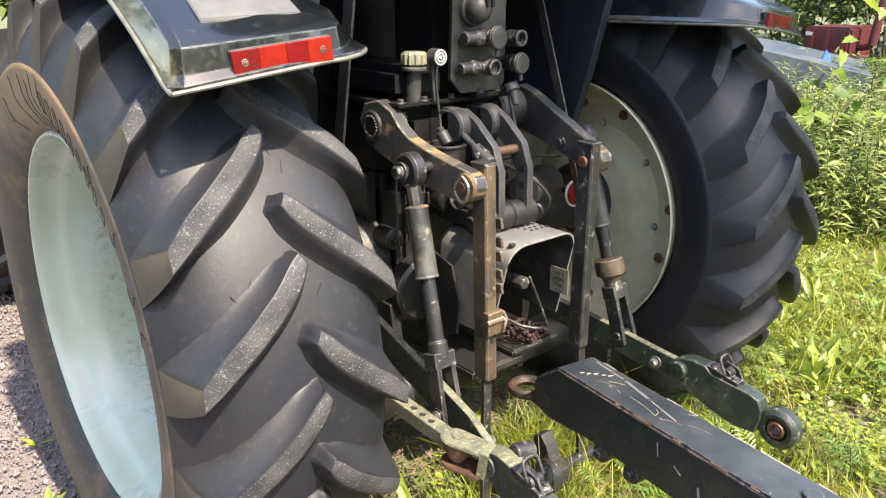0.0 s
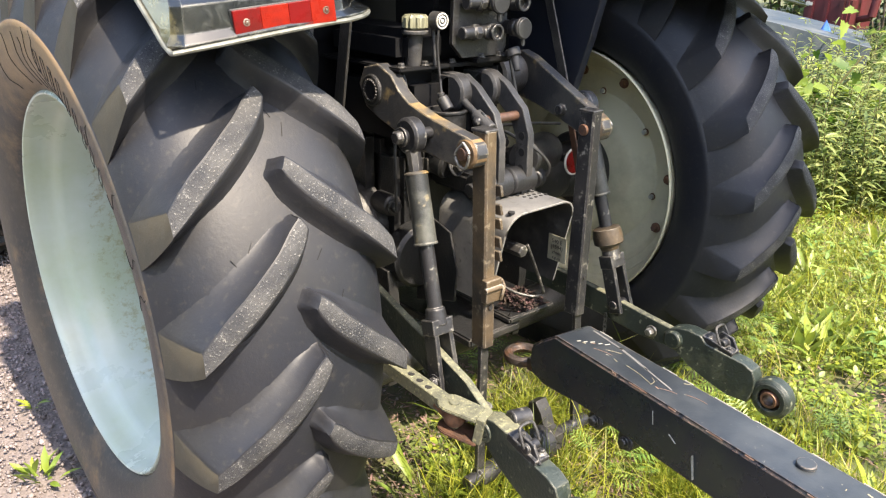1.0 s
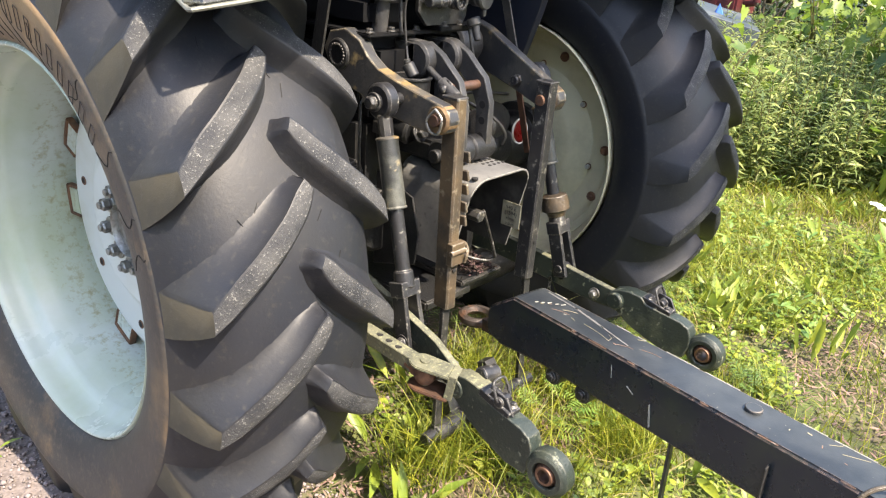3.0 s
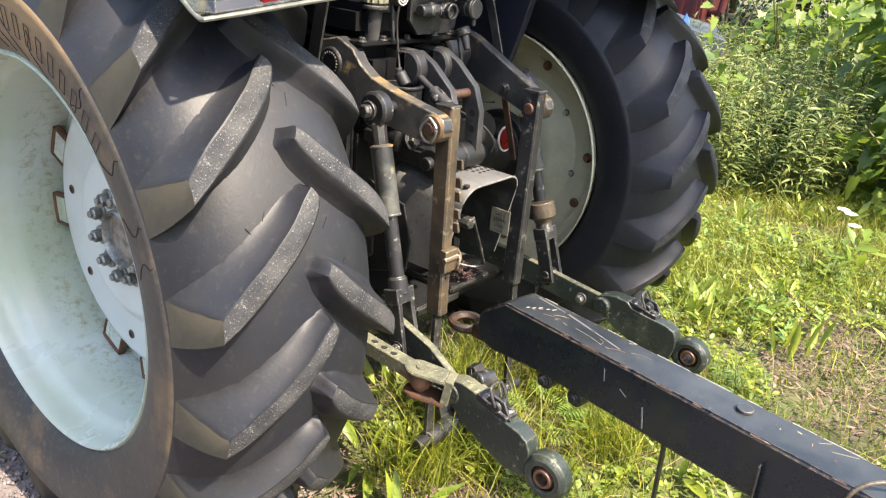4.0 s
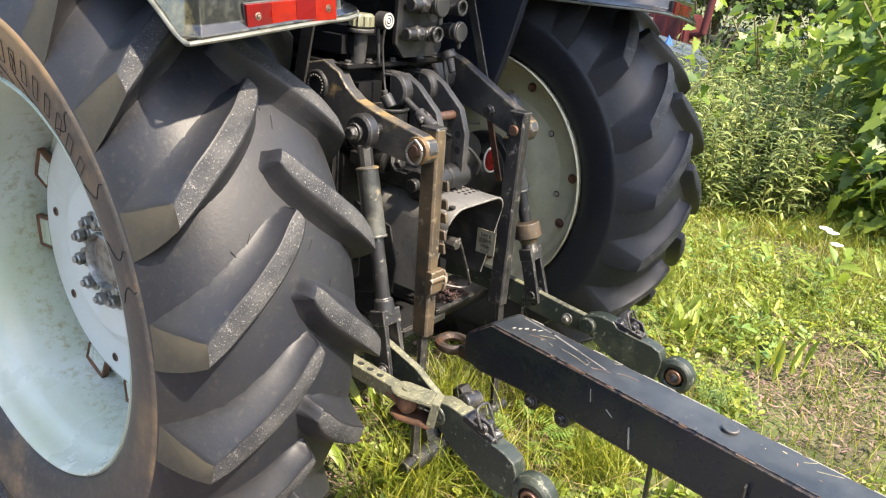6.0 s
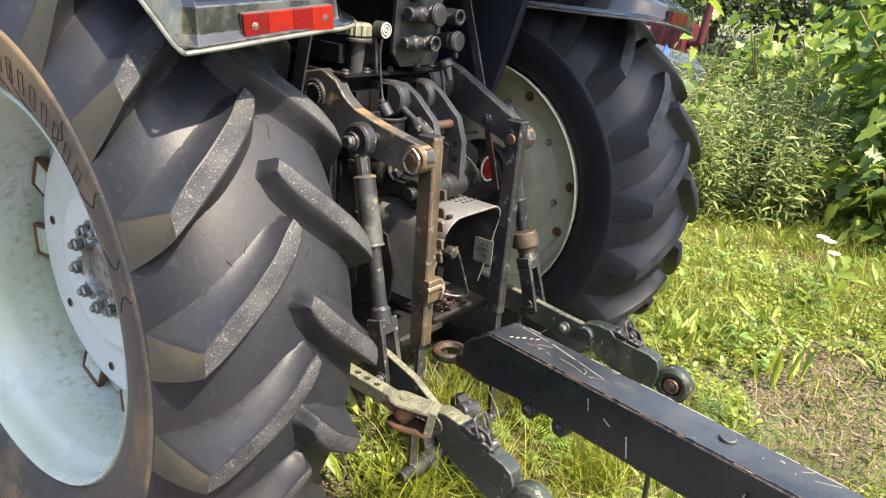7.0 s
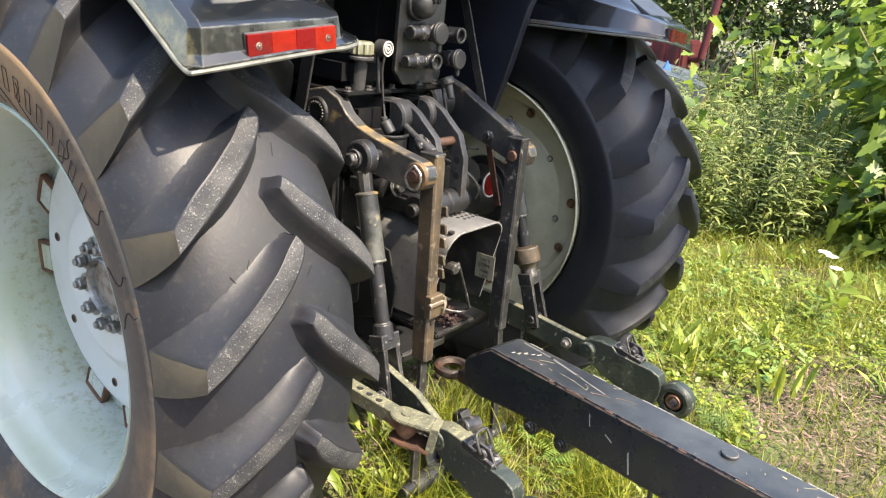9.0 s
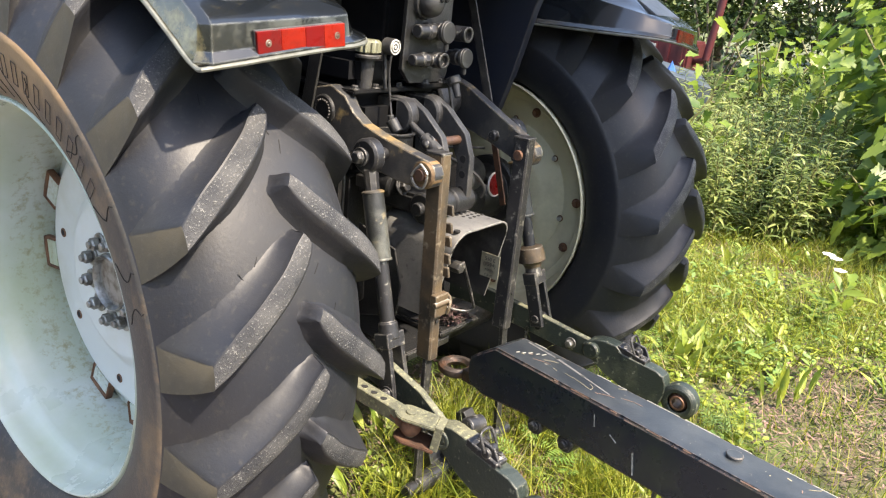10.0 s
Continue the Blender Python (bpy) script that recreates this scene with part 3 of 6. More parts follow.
part("lower_housing", bm, CASTING, tractor, "dusty dark lower housing")
for x, z, r in ((-0.17, 0.66, 0.09), (0.09, 0.70, 0.055)):
    bm = B()
    rod(bm, (x, -0.17, z), (x, -0.235, z), r, n=28)
    part("housing_boss", bm, CASTING, tractor)
bm = B()
block(bm, (-0.25, -0.242, 1.163), (0.135, 0.2, 1.173), 0.003)
block(bm, (-0.02, -0.272, 1.173), (0.135, 0.0, 1.184), 0.002)
part("housing_flange", bm, HOUSING, tractor, "dusty bolted housing flange")
for x, y, z in ((-0.235, -0.228, 1.173), (-0.16, -0.228, 1.173), (-0.07, -0.228, 1.173), (0.00, -0.262, 1.184), (0.065, -0.262, 1.184), (0.118, -0.262, 1.184), (0.12, -0.15, 1.184)):
    bm = B()
    bolt(bm, (x, y, z), (0, 0, 1), 0.009, 0.012)
    part("flange_bolt", bm, CASTING, tractor)
bm = B()
block(bm, (-0.225, -0.215, 1.172), (-0.075, 0.11, 1.262), 0.022)
block(bm, (-0.085, -0.18, 1.172), (0.02, 0.0, 1.50), 0.010)
part("top_cover", bm, HOUSING, tractor, "dark cast top cover")
for x0, x1, r in ((-0.245, -0.205, 0.058), (0.135, 0.235, 0.055)):
    bm = B()
    rod(bm, (x0, -0.165, 1.115), (x1, -0.165, 1.115), r, n=28)
    part("rock_shaft", bm, CASTING_LIGHT, tractor, "dusty rock shaft end")
# bell ends beneath the flange
for x in (-0.085, 0.03):
    bm = B()
    rod(bm, (x - 0.022, -0.265, 1.105), (x + 0.022, -0.265, 1.105), 0.047, n=28)
    block(bm, (x - 0.022, -0.265, 1.07), (x + 0.022, -0.18, 1.152), 0.006)
    part("cylinder_lug", bm, CASTING_LIGHT, tractor)
bm = B()
block(bm, (-0.60, 0.12, 1.0), (0.60, 1.5, 2.35), 0.05)
# overhang above the view, added to keep skylight and sun off the housings
block(bm, (-0.50, -0.36, 1.52), (0.50, 0.3, 2.45), 0.05)
part("cab", bm, CAB_PAINT, tractor, "black tractor cab rear wall with an added unseen overhang shading the hitch")
bm = B()
block(bm, (-0.36, 1.3, 1.0), (0.36, 3.3, 1.62), 0.08)
part("bonnet", bm, FENDER_PAINT, tractor, "dark tractor bonnet")
for s in (-1, 1):
    bm = B()
    plate(bm, [(-0.30, 1.46), (-0.275, 1.40), (-0.222, 1.20), (-0.165, 1.03), (-0.10, 1.0), (0.3, 1.0), (0.3, 1.46)], s * 0.485, s * 0.515, 0.008)
    part("fender_inner_panel", bm, PANEL_NAVY, tractor, "black inner fender panel")


def fender(s, off):
    ox, oy, oz = off

    def put(x, y, z):
        return (s * x + ox, y + oy, z + oz)

    # rows from the lower lip up the rear face and forward over the top; the last three columns turn into the inner side
    rows = [[(0.956, -0.612, 1.302), (0.938, -0.634, 1.302), (0.78, -0.651, 1.324), (0.70, -0.654, 1.333), (0.668, -0.655, 1.336), (0.628, -0.640, 1.340), (0.590, -0.600, 1.343)],
            [(0.958, -0.612, 1.308), (0.940, -0.636, 1.308), (0.78, -0.653, 1.330), (0.70, -0.656, 1.339), (0.669, -0.657, 1.342), (0.627, -0.641, 1.346), (0.588, -0.600, 1.349)],
            [(0.948, -0.606, 1.322), (0.935, -0.627, 1.323), (0.78, -0.644, 1.340), (0.70, -0.647, 1.348), (0.672, -0.646, 1.351), (0.642, -0.622, 1.355), (0.612, -0.580, 1.358)],
            [(0.945, -0.604, 1.362), (0.934, -0.624, 1.363), (0.78, -0.641, 1.377), (0.70, -0.644, 1.383), (0.675, -0.641, 1.386), (0.652, -0.612, 1.392), (0.634, -0.574, 1.398)],
            [(0.944, -0.598, 1.370), (0.931, -0.610, 1.374), (0.78, -0.624, 1.389), (0.70, -0.626, 1.394), (0.681, -0.620, 1.397), (0.661, -0.598, 1.402), (0.639, -0.568, 1.406)]]
    inner = ((0.632, 1.410), (0.622, 1.424), (0.613, 1.439), (0.606, 1.460), (0.600, 1.490), (0.597, 1.51), (0.597, 1.50), (0.597, 1.47))
    for (y, z), (xi, zi) in zip(((-0.555, 1.404), (-0.48, 1.452), (-0.40, 1.497), (-0.30, 1.545), (-0.15, 1.592), (0.05, 1.618), (0.35, 1.610), (0.6, 1.57)), inner):
        zi = min(zi, z - 0.001) if y > -0.5 else zi
        rows.append([(0.942, y, z - 0.008), (0.926, y, z), (0.78, y, z + 0.008), (0.70, y, z + 0.008), (0.684, y, z + 0.004), (0.662, y, zi + (z - zi) * 0.55), (xi, y, zi)])
    bm = B()
    vs = [[bm.verts.new(put(*p)) for p in r] for r in rows]
    for i in range(len(vs) - 1):
        for j in range(6):
            bm.faces.new((vs[i][j], vs[i][j + 1], vs[i + 1][j + 1], vs[i + 1][j]))
    # skirts down from the outer and, flared at the bottom, from the inner edge
    low_o = [bm.verts.new(put(0.953, y, z - 0.060)) for _, y, z in [r[0] for r in rows[5:]]]
    top_o = [v[0] for v in vs[5:]]
    for i in range(len(low_o) - 1):
        bm.faces.new((low_o[i], low_o[i + 1], top_o[i + 1], top_o[i]))
    bm.faces.new((vs[0][0], vs[1][0], vs[2][0], vs[3][0], vs[4][0], top_o[0], low_o[0]))
    foot = (0.570, 0.556, 0.553, 0.551, 0.551, 0.551, 0.551, 0.551)
    skirt = [[vs[0][6], vs[1][6], vs[2][6], vs[3][6]]]
    for r, v, xf in zip(rows[5:], vs[5:], foot):
        _, y, z = r[6]
        skirt.append([bm.verts.new(put(xf, y, 1.344)), bm.verts.new(put(xf - 0.002, y, 1.350)), bm.verts.new(put(xf + 0.018, y, 1.359)), v[6]])
    for i in range(len(skirt) - 1):
        for j in range(3):
            bm.faces.new((skirt[i][j], skirt[i][j + 1], skirt[i + 1][j + 1], skirt[i + 1][j]))
    bm.faces.new((vs[3][6], vs[4][6], vs[5][6]))
    bmesh.ops.recalc_face_normals(bm, faces=list(bm.faces))
    bmesh.ops.solidify(bm, geom=list(bm.faces), thickness=0.008)
    shell = part("fender", bm, FENDER_PAINT, tractor, "dark grey rear fender with pale worn edge and red tail lamp", crisp=24)
    bm = B()
    lip = [put(0.955, y, z - 0.062) for _, y, z in [r[0] for r in rows[5:10]]][::-1] + [put(x, y, z - 0.001) for x, y, z in rows[0]]
    lip += [put(xf, r[6][1], 1.343) for r, xf in list(zip(rows[5:], foot))[:5]]
    hose(bm, lip, 0.0040, 8, 3)
    part("fender_edge", bm, EDGE_METAL, shell, "pale worn fender edge")
    # sunken panel on top, framed by a raised bead
    bm = B()
    r0, r1 = Vector(put(0.880, -0.575, 1.396)), Vector(put(0.700, -0.575, 1.402))
    f0, f1 = Vector(put(0.866, -0.31, 1.549)), Vector(put(0.708, -0.31, 1.553))
    quad = [bm.verts.new(p + Vector((0, 0, d))) for d in (-0.004, 0.006) for p in (r0, r1, f1, f0)]
    for q in ((3, 2, 1, 0), (4, 5, 6, 7), (0, 1, 5, 4), (1, 2, 6, 5), (2, 3, 7, 6), (3, 0, 4, 7)):
        bm.faces.new([quad[i] for i in q])
    bmesh.ops.recalc_face_normals(bm, faces=list(bm.faces))
    bmesh.ops.bevel(bm, geom=list(bm.edges), offset=0.0015, segments=2, affect="EDGES")
    part("top_panel", bm, PANEL_BLACK, shell, "dusty dark grey fender top panel, lightened as if mirroring sky")
    # tail lamp
    a, b = Vector(put(0.864, -0.634, 1.336)), Vector(put(0.694, -0.651, 1.354))
    bm = B()
    bar(bm, a + Vector((0, 0.004, 0)), b + Vector((0, 0.004, 0)), 0.042, 0.014, up=(0, 1, 0), bevel=0.003)
    part("lamp_base", bm, BLACK, shell, "black lamp base")
    w = b - a
    for t0, t1, mt, name in ((0.005, 0.26, LENS_RED, "indicator_lens"), (0.2605, 0.53, LENS_ORANGE, "brake_lens"), (0.5305, 0.745, LENS_RED, "tail_lens"), (0.7455, 0.995, LENS_ORANGE, "reflector_lens")):
        bm = B()
        bar(bm, a + w * t0 + Vector((0, -0.003, 0)), a + w * t1 + Vector((0, -0.003, 0)), 0.038, 0.010, up=(0, 1, 0), bevel=0.0008)
        part(name, bm, mt, shell, "red lamp lens")
    for t in (0.12, 0.90):
        bm = B()
        p = a + w * t + Vector((0, -0.008, 0))
        rod(bm, p, p + Vector((0, -0.002, 0)), 0.0028, n=12)
        eye(bm, p + Vector((0, 0.001, 0)), (0, 1, 0), 0.0062, 0.0040, 0.003, 14)
        part("lamp_screw", bm, STEEL_BROWN, shell)


fender(-1, (0, 0, 0))
fender(1, (0.006, -0.004, 0.005))

# valve stack
bm = B()
plate_pts = [(-0.100, 1.225), (-0.065, 1.188), (0.075, 1.188), (0.088, 1.21), (0.092, 1.515), (-0.09, 1.515)]
fa = [bm.verts.new((x, -0.262, z)) for x, z in plate_pts]
fb = [bm.verts.new((x, -0.250, z)) for x, z in plate_pts]
bm.faces.new(fa)
bm.faces.new(fb[::-1])
for i in range(6):
    bm.faces.new((fa[(i + 1) % 6], fa[i], fb[i], fb[(i + 1) % 6]))
bmesh.ops.recalc_face_normals(bm, faces=list(bm.faces))
valve_plate = part("coupler_plate", bm, CASTING, tractor, "dusty grey steel coupler plate")


def coupler(x, z, r, length, capped, side_len=0.0):
    bm = B()
    m, _ = frame_to((x, -0.262, z), (x, -1, z))
    revolve(bm, [(r * 0.8, 0), (r * 0.8, length * 0.4), (r, length * 0.42), (r, length * 0.7), (r * 0.9, length * 0.74), (r * 0.9, length * 0.8), (r, length * 0.82), (r, length), (r * 0.72, length),
                 (r * 0.68, length * 0.8), (0.0, length * 0.8)], m, 24)
    if side_len:
        rod(bm, (x, -0.285, z), (x - side_len, -0.285, z), r * 0.75, n=18)
        rod(bm, (x - side_len * 0.35, -0.285, z), (x - side_len * 0.6, -0.285, z), r * 0.95, n=8)
    part("coupler", bm, STEEL, valve_plate, "dull steel hydraulic coupler")
    if capped:
        bm = B()
        rod(bm, (x, -0.262 - length, z), (x, -0.272 - length, z), r * 1.15, n=24)
        rod(bm, (x, -0.258 - length, z), (x, -0.268 - length, z + 0.001), r * 1.25, n=24)
        block(bm, (x - 0.006, -0.268 - length, z - r * 2.0), (x + 0.006, -0.258 - length, z - r), 0.002)
        part("dust_cap", bm, BLACK, valve_plate, "round black dust cap")


coupler(0.012, 1.325, 0.024, 0.05, True, 0.09)
coupler(0.076, 1.322, 0.021, 0.075, False)
coupler(0.000, 1.252, 0.021, 0.06, False, 0.09)
coupler(0.088, 1.258, 0.022, 0.06, True)
bm = B()
bmesh.ops.create_uvsphere(bm, u_segments=24, v_segments=14, radius=0.036, matrix=Matrix.Translation((-0.03, -0.285, 1.395)))
rod(bm, (-0.03, -0.26, 1.395), (-0.03, -0.275, 1.395), 0.042, n=24)
block(bm, (-0.018, -0.33, 1.40), (-0.01, -0.28, 1.50), 0.003)
block(bm, (-0.036, -0.33, 1.40), (-0.028, -0.28, 1.50), 0.003)
part("trailer_socket", bm, BLACK, valve_plate, "black round trailer socket")
bm = B()
revolve(bm, [(0.017, 0.0), (0.0205, 0.0), (0.0215, 0.002), (0.0215, 0.030), (0.016, 0.035)], frame_to((-0.142, -0.272, 1.283), (-0.142, 0, 1.283))[0], 28)
socket = part("plug_socket", bm, BLACK, tractor, "round socket with pale rings")
for ro, ri in ((0.0195, 0.0160), (0.0125, 0.0085), (0.0045, 0.0010)):
    bm = B()
    eye(bm, (-0.142, -0.2725, 1.283), (0, 1, 0), ro, ri, 0.003, 24)
    part("socket_ring", bm, WHITE, socket)
bm = B()
rod(bm, (-0.142, -0.235, 1.285), (-0.142, -0.245, 1.175), 0.005, n=12)
hose(bm, [(-0.150, -0.268, 1.262), (-0.148, -0.262, 1.22), (-0.144, -0.268, 1.15), (-0.15, -0.285, 1.10), (-0.145, -0.29, 1.075)], 0.003)
part("socket_lead", bm, BLACK, tractor)
bm = B()
rod(bm, (-0.148, -0.28, 1.10), (-0.142, -0.30, 1.07), 0.016, n=18)
rod(bm, (-0.150, -0.278, 1.112), (-0.148, -0.28, 1.10), 0.009, n=12)
part("hanging_plug", bm, BLACK, tractor, "small dark hanging plug")
bm = B()
m0 = frame_to((-0.180, -0.215, 1.262), (-0.180, -0.215, 2))[0]
revolve(bm, [(0.026, 0), (0.031, 0.004), (0.031, 0.028), (0.026, 0.034), (0.0, 0.035)], m0, 48)
for v in bm.verts:
    d = Vector((v.co.x + 0.180, v.co.y + 0.215, 0))
    if d.length > 0.028:
        v.co += d * 0.07 * (1 if math.cos(12 * math.atan2(d.y, d.x)) > 0 else -1)
part("filler_cap", bm, YELLOWED, tractor, "yellowed ribbed filler cap")
bm = B()
rod(bm, (-0.180, -0.215, 1.250), (-0.180, -0.215, 1.260), 0.034, n=24)
rod(bm, (-0.180, -0.205, 1.170), (-0.180, -0.215, 1.262), 0.020, n=18)
part("filler_plate", bm, CASTING_LIGHT, tractor)

# top link bracket with its pin, holes and lower yoke
OUT = [(-0.275, 1.150), (-0.325, 1.125), (-0.393, 1.068), (-0.418, 1.005), (-0.420, 0.90), (-0.405, 0.845), (-0.370, 0.845), (-0.376, 0.91), (-0.373, 0.99), (-0.350, 1.035), (-0.29, 1.082), (-0.262, 1.10)]
for x0, x1 in ((-0.074, -0.052), (0.028, 0.050)):
    bm = B()
    plate(bm, OUT, x0, x1, 0.005)
    br = part("top_link_bracket", bm, CASTING_LIGHT, tractor, "dusty cast top link bracket with pin holes")
    for y, z in ((-0.3945, 0.998), (-0.397, 0.955), (-0.396, 0.912)):
        bm = B()
        rod(bm, (x0 - 0.0008, y, z), (x1 + 0.0008, y, z), 0.0105, n=16, edge=0.0002)
        part("pin_hole", bm, DARK, br)
bm = B()
rod(bm, (-0.10, -0.371, 1.048), (0.066, -0.371, 1.048), 0.0125, n=18)
part("top_link_pin", bm, PIN, tractor, "brown rusty top link pin")
bm = B()
bmesh.ops.create_uvsphere(bm, u_segments=18, v_segments=10, radius=0.0145, matrix=Matrix.Translation((-0.105, -0.371, 1.048)))
eye(bm, (-0.095, -0.371, 1.048), (1, 0, 0), 0.024, 0.012, 0.008, 20)
part("pin_head", bm, STEEL, tractor, "worn grey pin head")
bm = B()
for x0, x1, r in ((-0.125, -0.080, 0.042), (-0.078, -0.012, 0.036), (-0.010, 0.075, 0.036)):
    rod(bm, (x0, -0.385, 0.880), (x1, -0.385, 0.880), r, n=28)
block(bm, (-0.11, -0.375, 0.85), (0.06, -0.19, 0.905), 0.01)
part("bracket_yoke", bm, CASTING, tractor, "dark greasy bracket yoke")
bm = B()
rod(bm, (-0.145, -0.386, 0.880), (-0.124, -0.386, 0.880), 0.018, n=16)
part("yoke_bolt", bm, CASTING, tractor)
bm = B()
rod(bm, (-0.095, -0.262, 1.112), (-0.095, -0.372, 1.052), 0.009, n=14)
rod(bm, (-0.095, -0.352, 1.062), (-0.095, -0.408, 1.032), 0.017, n=16)
part("control_rod", bm, CASTING_LIGHT, tractor, "dusty control rod")
bm = B()
revolve(bm, [(0.040, 0), (0.048, 0.004), (0.050, 0.085), (0.054, 0.09), (0.054, 0.096), (0.045, 0.096), (0.043, 0.03), (0.0, 0.03)], frame_to((-0.135, -0.285, 0.975), (-0.135, -0.285, 2))[0], 32)
part("filter_cup", bm, CASTING, tractor, "dark open cup")
bm = B()
rod(bm, (0.085, -0.30, 1.185), (0.083, -0.315, 1.150), 0.012, 0.009, n=14)
rod(bm, (0.084, -0.29, 1.205), (0.085, -0.30, 1.185), 0.020, n=16)
part("level_knob", bm, CASTING_LIGHT, tractor)
bm = B()
rod(bm, (-0.14, -0.25, 0.945), (-0.13, -0.30, 0.93), 0.045, n=20)
bolt(bm, (-0.128, -0.315, 0.925), (0.1, -0.8, 0.3), 0.018, 0.022)
block(bm, (-0.20, -0.27, 0.90), (-0.09, -0.2, 0.96), 0.015)
part("hydraulic_elbow", bm, CASTING, tractor, "dark greasy hydraulic fitting")
for x, z, r in ((-0.22, 0.80, 0.03), (-0.24, 0.70, 0.024), (-0.20, 0.60, 0.03), (0.18, 0.92, 0.028), (0.20, 0.84, 0.03), (0.16, 0.60, 0.03)):
    bm = B()
    rod(bm, (x, -0.10, z), (x, -0.17, z), r, n=18)
    bolt(bm, (x, -0.17, z), (0, -1, 0), r * 0.55, 0.02)
    part("housing_plug", bm, CASTING, tractor)
for pts in ([(0.11, -0.26, 1.17), (0.125, -0.30, 1.0), (0.12, -0.35, 0.86), (0.14, -0.36, 0.78)], [(0.06, -0.30, 0.99), (0.10, -0.38, 0.95), (0.135, -0.40, 0.905), (0.14, -0.39, 0.87)],
            [(0.10, -0.20, 0.98), (0.25, -0.20, 0.97), (0.40, -0.2, 0.95)], [(-0.22, -0.19, 1.10), (-0.25, -0.22, 0.95), (-0.24, -0.21, 0.80)]):
    bm = B()
    hose(bm, pts, 0.0045)
    part("control_cable", bm, BLACK, tractor, "thin black control cable")
bm = B()
rod(bm, (0.14, -0.30, 0.90), (0.38, -0.16, 0.86), 0.05, 0.06, n=22)
rod(bm, (0.16, -0.32, 0.84), (0.20, -0.30, 0.84), 0.03, n=16)
block(bm, (0.14, -0.26, 0.78), (0.26, -0.16, 0.90), 0.02)
part("brake_housing", bm, CASTING, tractor, "dark greasy brake housing")

# reflector and flat strap beside the far fender
bm = B()
eye(bm, (0.425, -0.243, 0.834), (0.0, -1.0, 0.1), 0.042, 0.036, 0.006, 32)
mref = frame_to((0.426, -0.242, 0.834), (0.426, -1.242, 0.934))[0]
ref = part("reflector", bm, WHITE, tractor, "round red reflector with white rim")
bm = B()
revolve(bm, [(0.0385, -0.002), (0.0385, 0.002), (0.036, 0.0045), (0.0, 0.006)], mref, 32)
part("reflector_lens", bm, LENS_RED, ref)
bm = B()
rod(bm, (0.43, -0.235, 0.834), (0.45, -0.10, 0.84), 0.014, n=12)
part("reflector_stalk", bm, BLACK, ref)
bm = B()
bar(bm, (0.400, -0.080, 1.44), (0.400, -0.208, 1.075), 0.006, 0.030, up=(0, 1, 0), bevel=0.001)
part("flat_strap", bm, CASTING_LIGHT, tractor, "grey flat steel strap")
bm = B()
bar(bm, (-0.462, -0.385, 1.53), (-0.462, -0.285, 1.06), 0.006, 0.036, up=(0, 1, 0), bevel=0.001)
part("fender_support", bm, CASTING, tractor, "grey flat fender support bar")
bm = B()
bar(bm, (0.400, -0.205, 1.08), (0.400, -0.300, 0.78), 0.006, 0.022, up=(0, 1, 0), bevel=0.001)
part("rusty_strap", bm, PIN, tractor, "rusty brown lower strap")

# power take-off guard: a bent sheet, open behind
bm = B()
gx, gz0, gz1, gr = 0.126, 0.585, 0.842, 0.055
arc = [(-gx - 0.005, gz0)] + [(-gx + gr - gr * math.cos(radians(a)), gz1 - gr + gr * math.sin(radians(a))) for a in range(0, 91, 15)]
arc += [(gx - gr + gr * math.sin(radians(a)), gz1 - gr + gr * math.cos(radians(a))) for a in range(0, 91, 15)] + [(gx, gz0)]
ys = [-0.515, -0.50, -0.42, -0.34, -0.25]
grid = [[bm.verts.new((x, y + (0.06 * (gz1 - z) / 0.25 if y < -0.45 else 0), z)) for x, z in arc] for y in ys]
for i in range(len(grid) - 1):
    for j in range(len(arc) - 1):
        bm.faces.new((grid[i][j], grid[i][j + 1], grid[i + 1][j + 1], grid[i + 1][j]))
bmesh.ops.recalc_face_normals(bm, faces=list(bm.faces))
bmesh.ops.solidify(bm, geom=list(bm.faces), thickness=0.005)
bm.normal_update()
# faces turned inward are coloured black to stand in for the shade inside
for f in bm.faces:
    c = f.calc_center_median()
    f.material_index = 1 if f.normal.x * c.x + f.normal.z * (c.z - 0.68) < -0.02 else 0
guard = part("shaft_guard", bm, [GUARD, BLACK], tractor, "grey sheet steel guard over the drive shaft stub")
for i in range(4):
    for j in range(3):
        bm = B()
        x, y = 0.012 + 0.019 * i + 0.006 * j, -0.405 - 0.019 * j
        rod(bm, (x, y, 0.8405), (x, y, 0.8432), 0.0052, n=10, edge=0.0002)
        part("guard_hole", bm, DARK, guard)
bm = B()
rod(bm, (-0.097, -0.492, 0.8385), (-0.097, -0.492, 0.8432), 0.009, n=14, edge=0.0002)
part("guard_hole", bm, DARK, guard)
bm = B()
plate(bm, [(-0.20, 0.80), (-0.34, 0.76), (-0.37, 0.66), (-0.36, 0.57), (-0.20, 0.52)], -0.165, -0.159, 0.002)
part("guard_side", bm, CASTING, guard, "dusty grey guard side plate")
bm = B()
block(bm, (0.1155, -0.498, 0.648), (0.1185, -0.432, 0.722), 0.001)
data_plate = part("data_plate", bm, PLATE_GREY, guard, "small grey data plate with stamped figures")
for text, z, size in (("540 E", 0.704, 0.0165), ("(1594)", 0.688, 0.0165), ("r/min", 0.672, 0.014), ("r.p.m", 0.657, 0.014)):
    cu = bpy.data.curves.new("plate_text", "FONT")
    cu.body, cu.size, cu.align_x, cu.extrude = text, size, "CENTER", 0.0004
    cu.materials.append(BLACK)
    ob = new("plate_text", cu)
    ob.parent = data_plate
    ob.matrix_basis = pose(0.1147, -0.465, z - 0.004, 90, 0, -90)
bm = B()
rod(bm, (0.0, -0.20, 0.70), (0.0, -0.36, 0.70), 0.03, n=20)
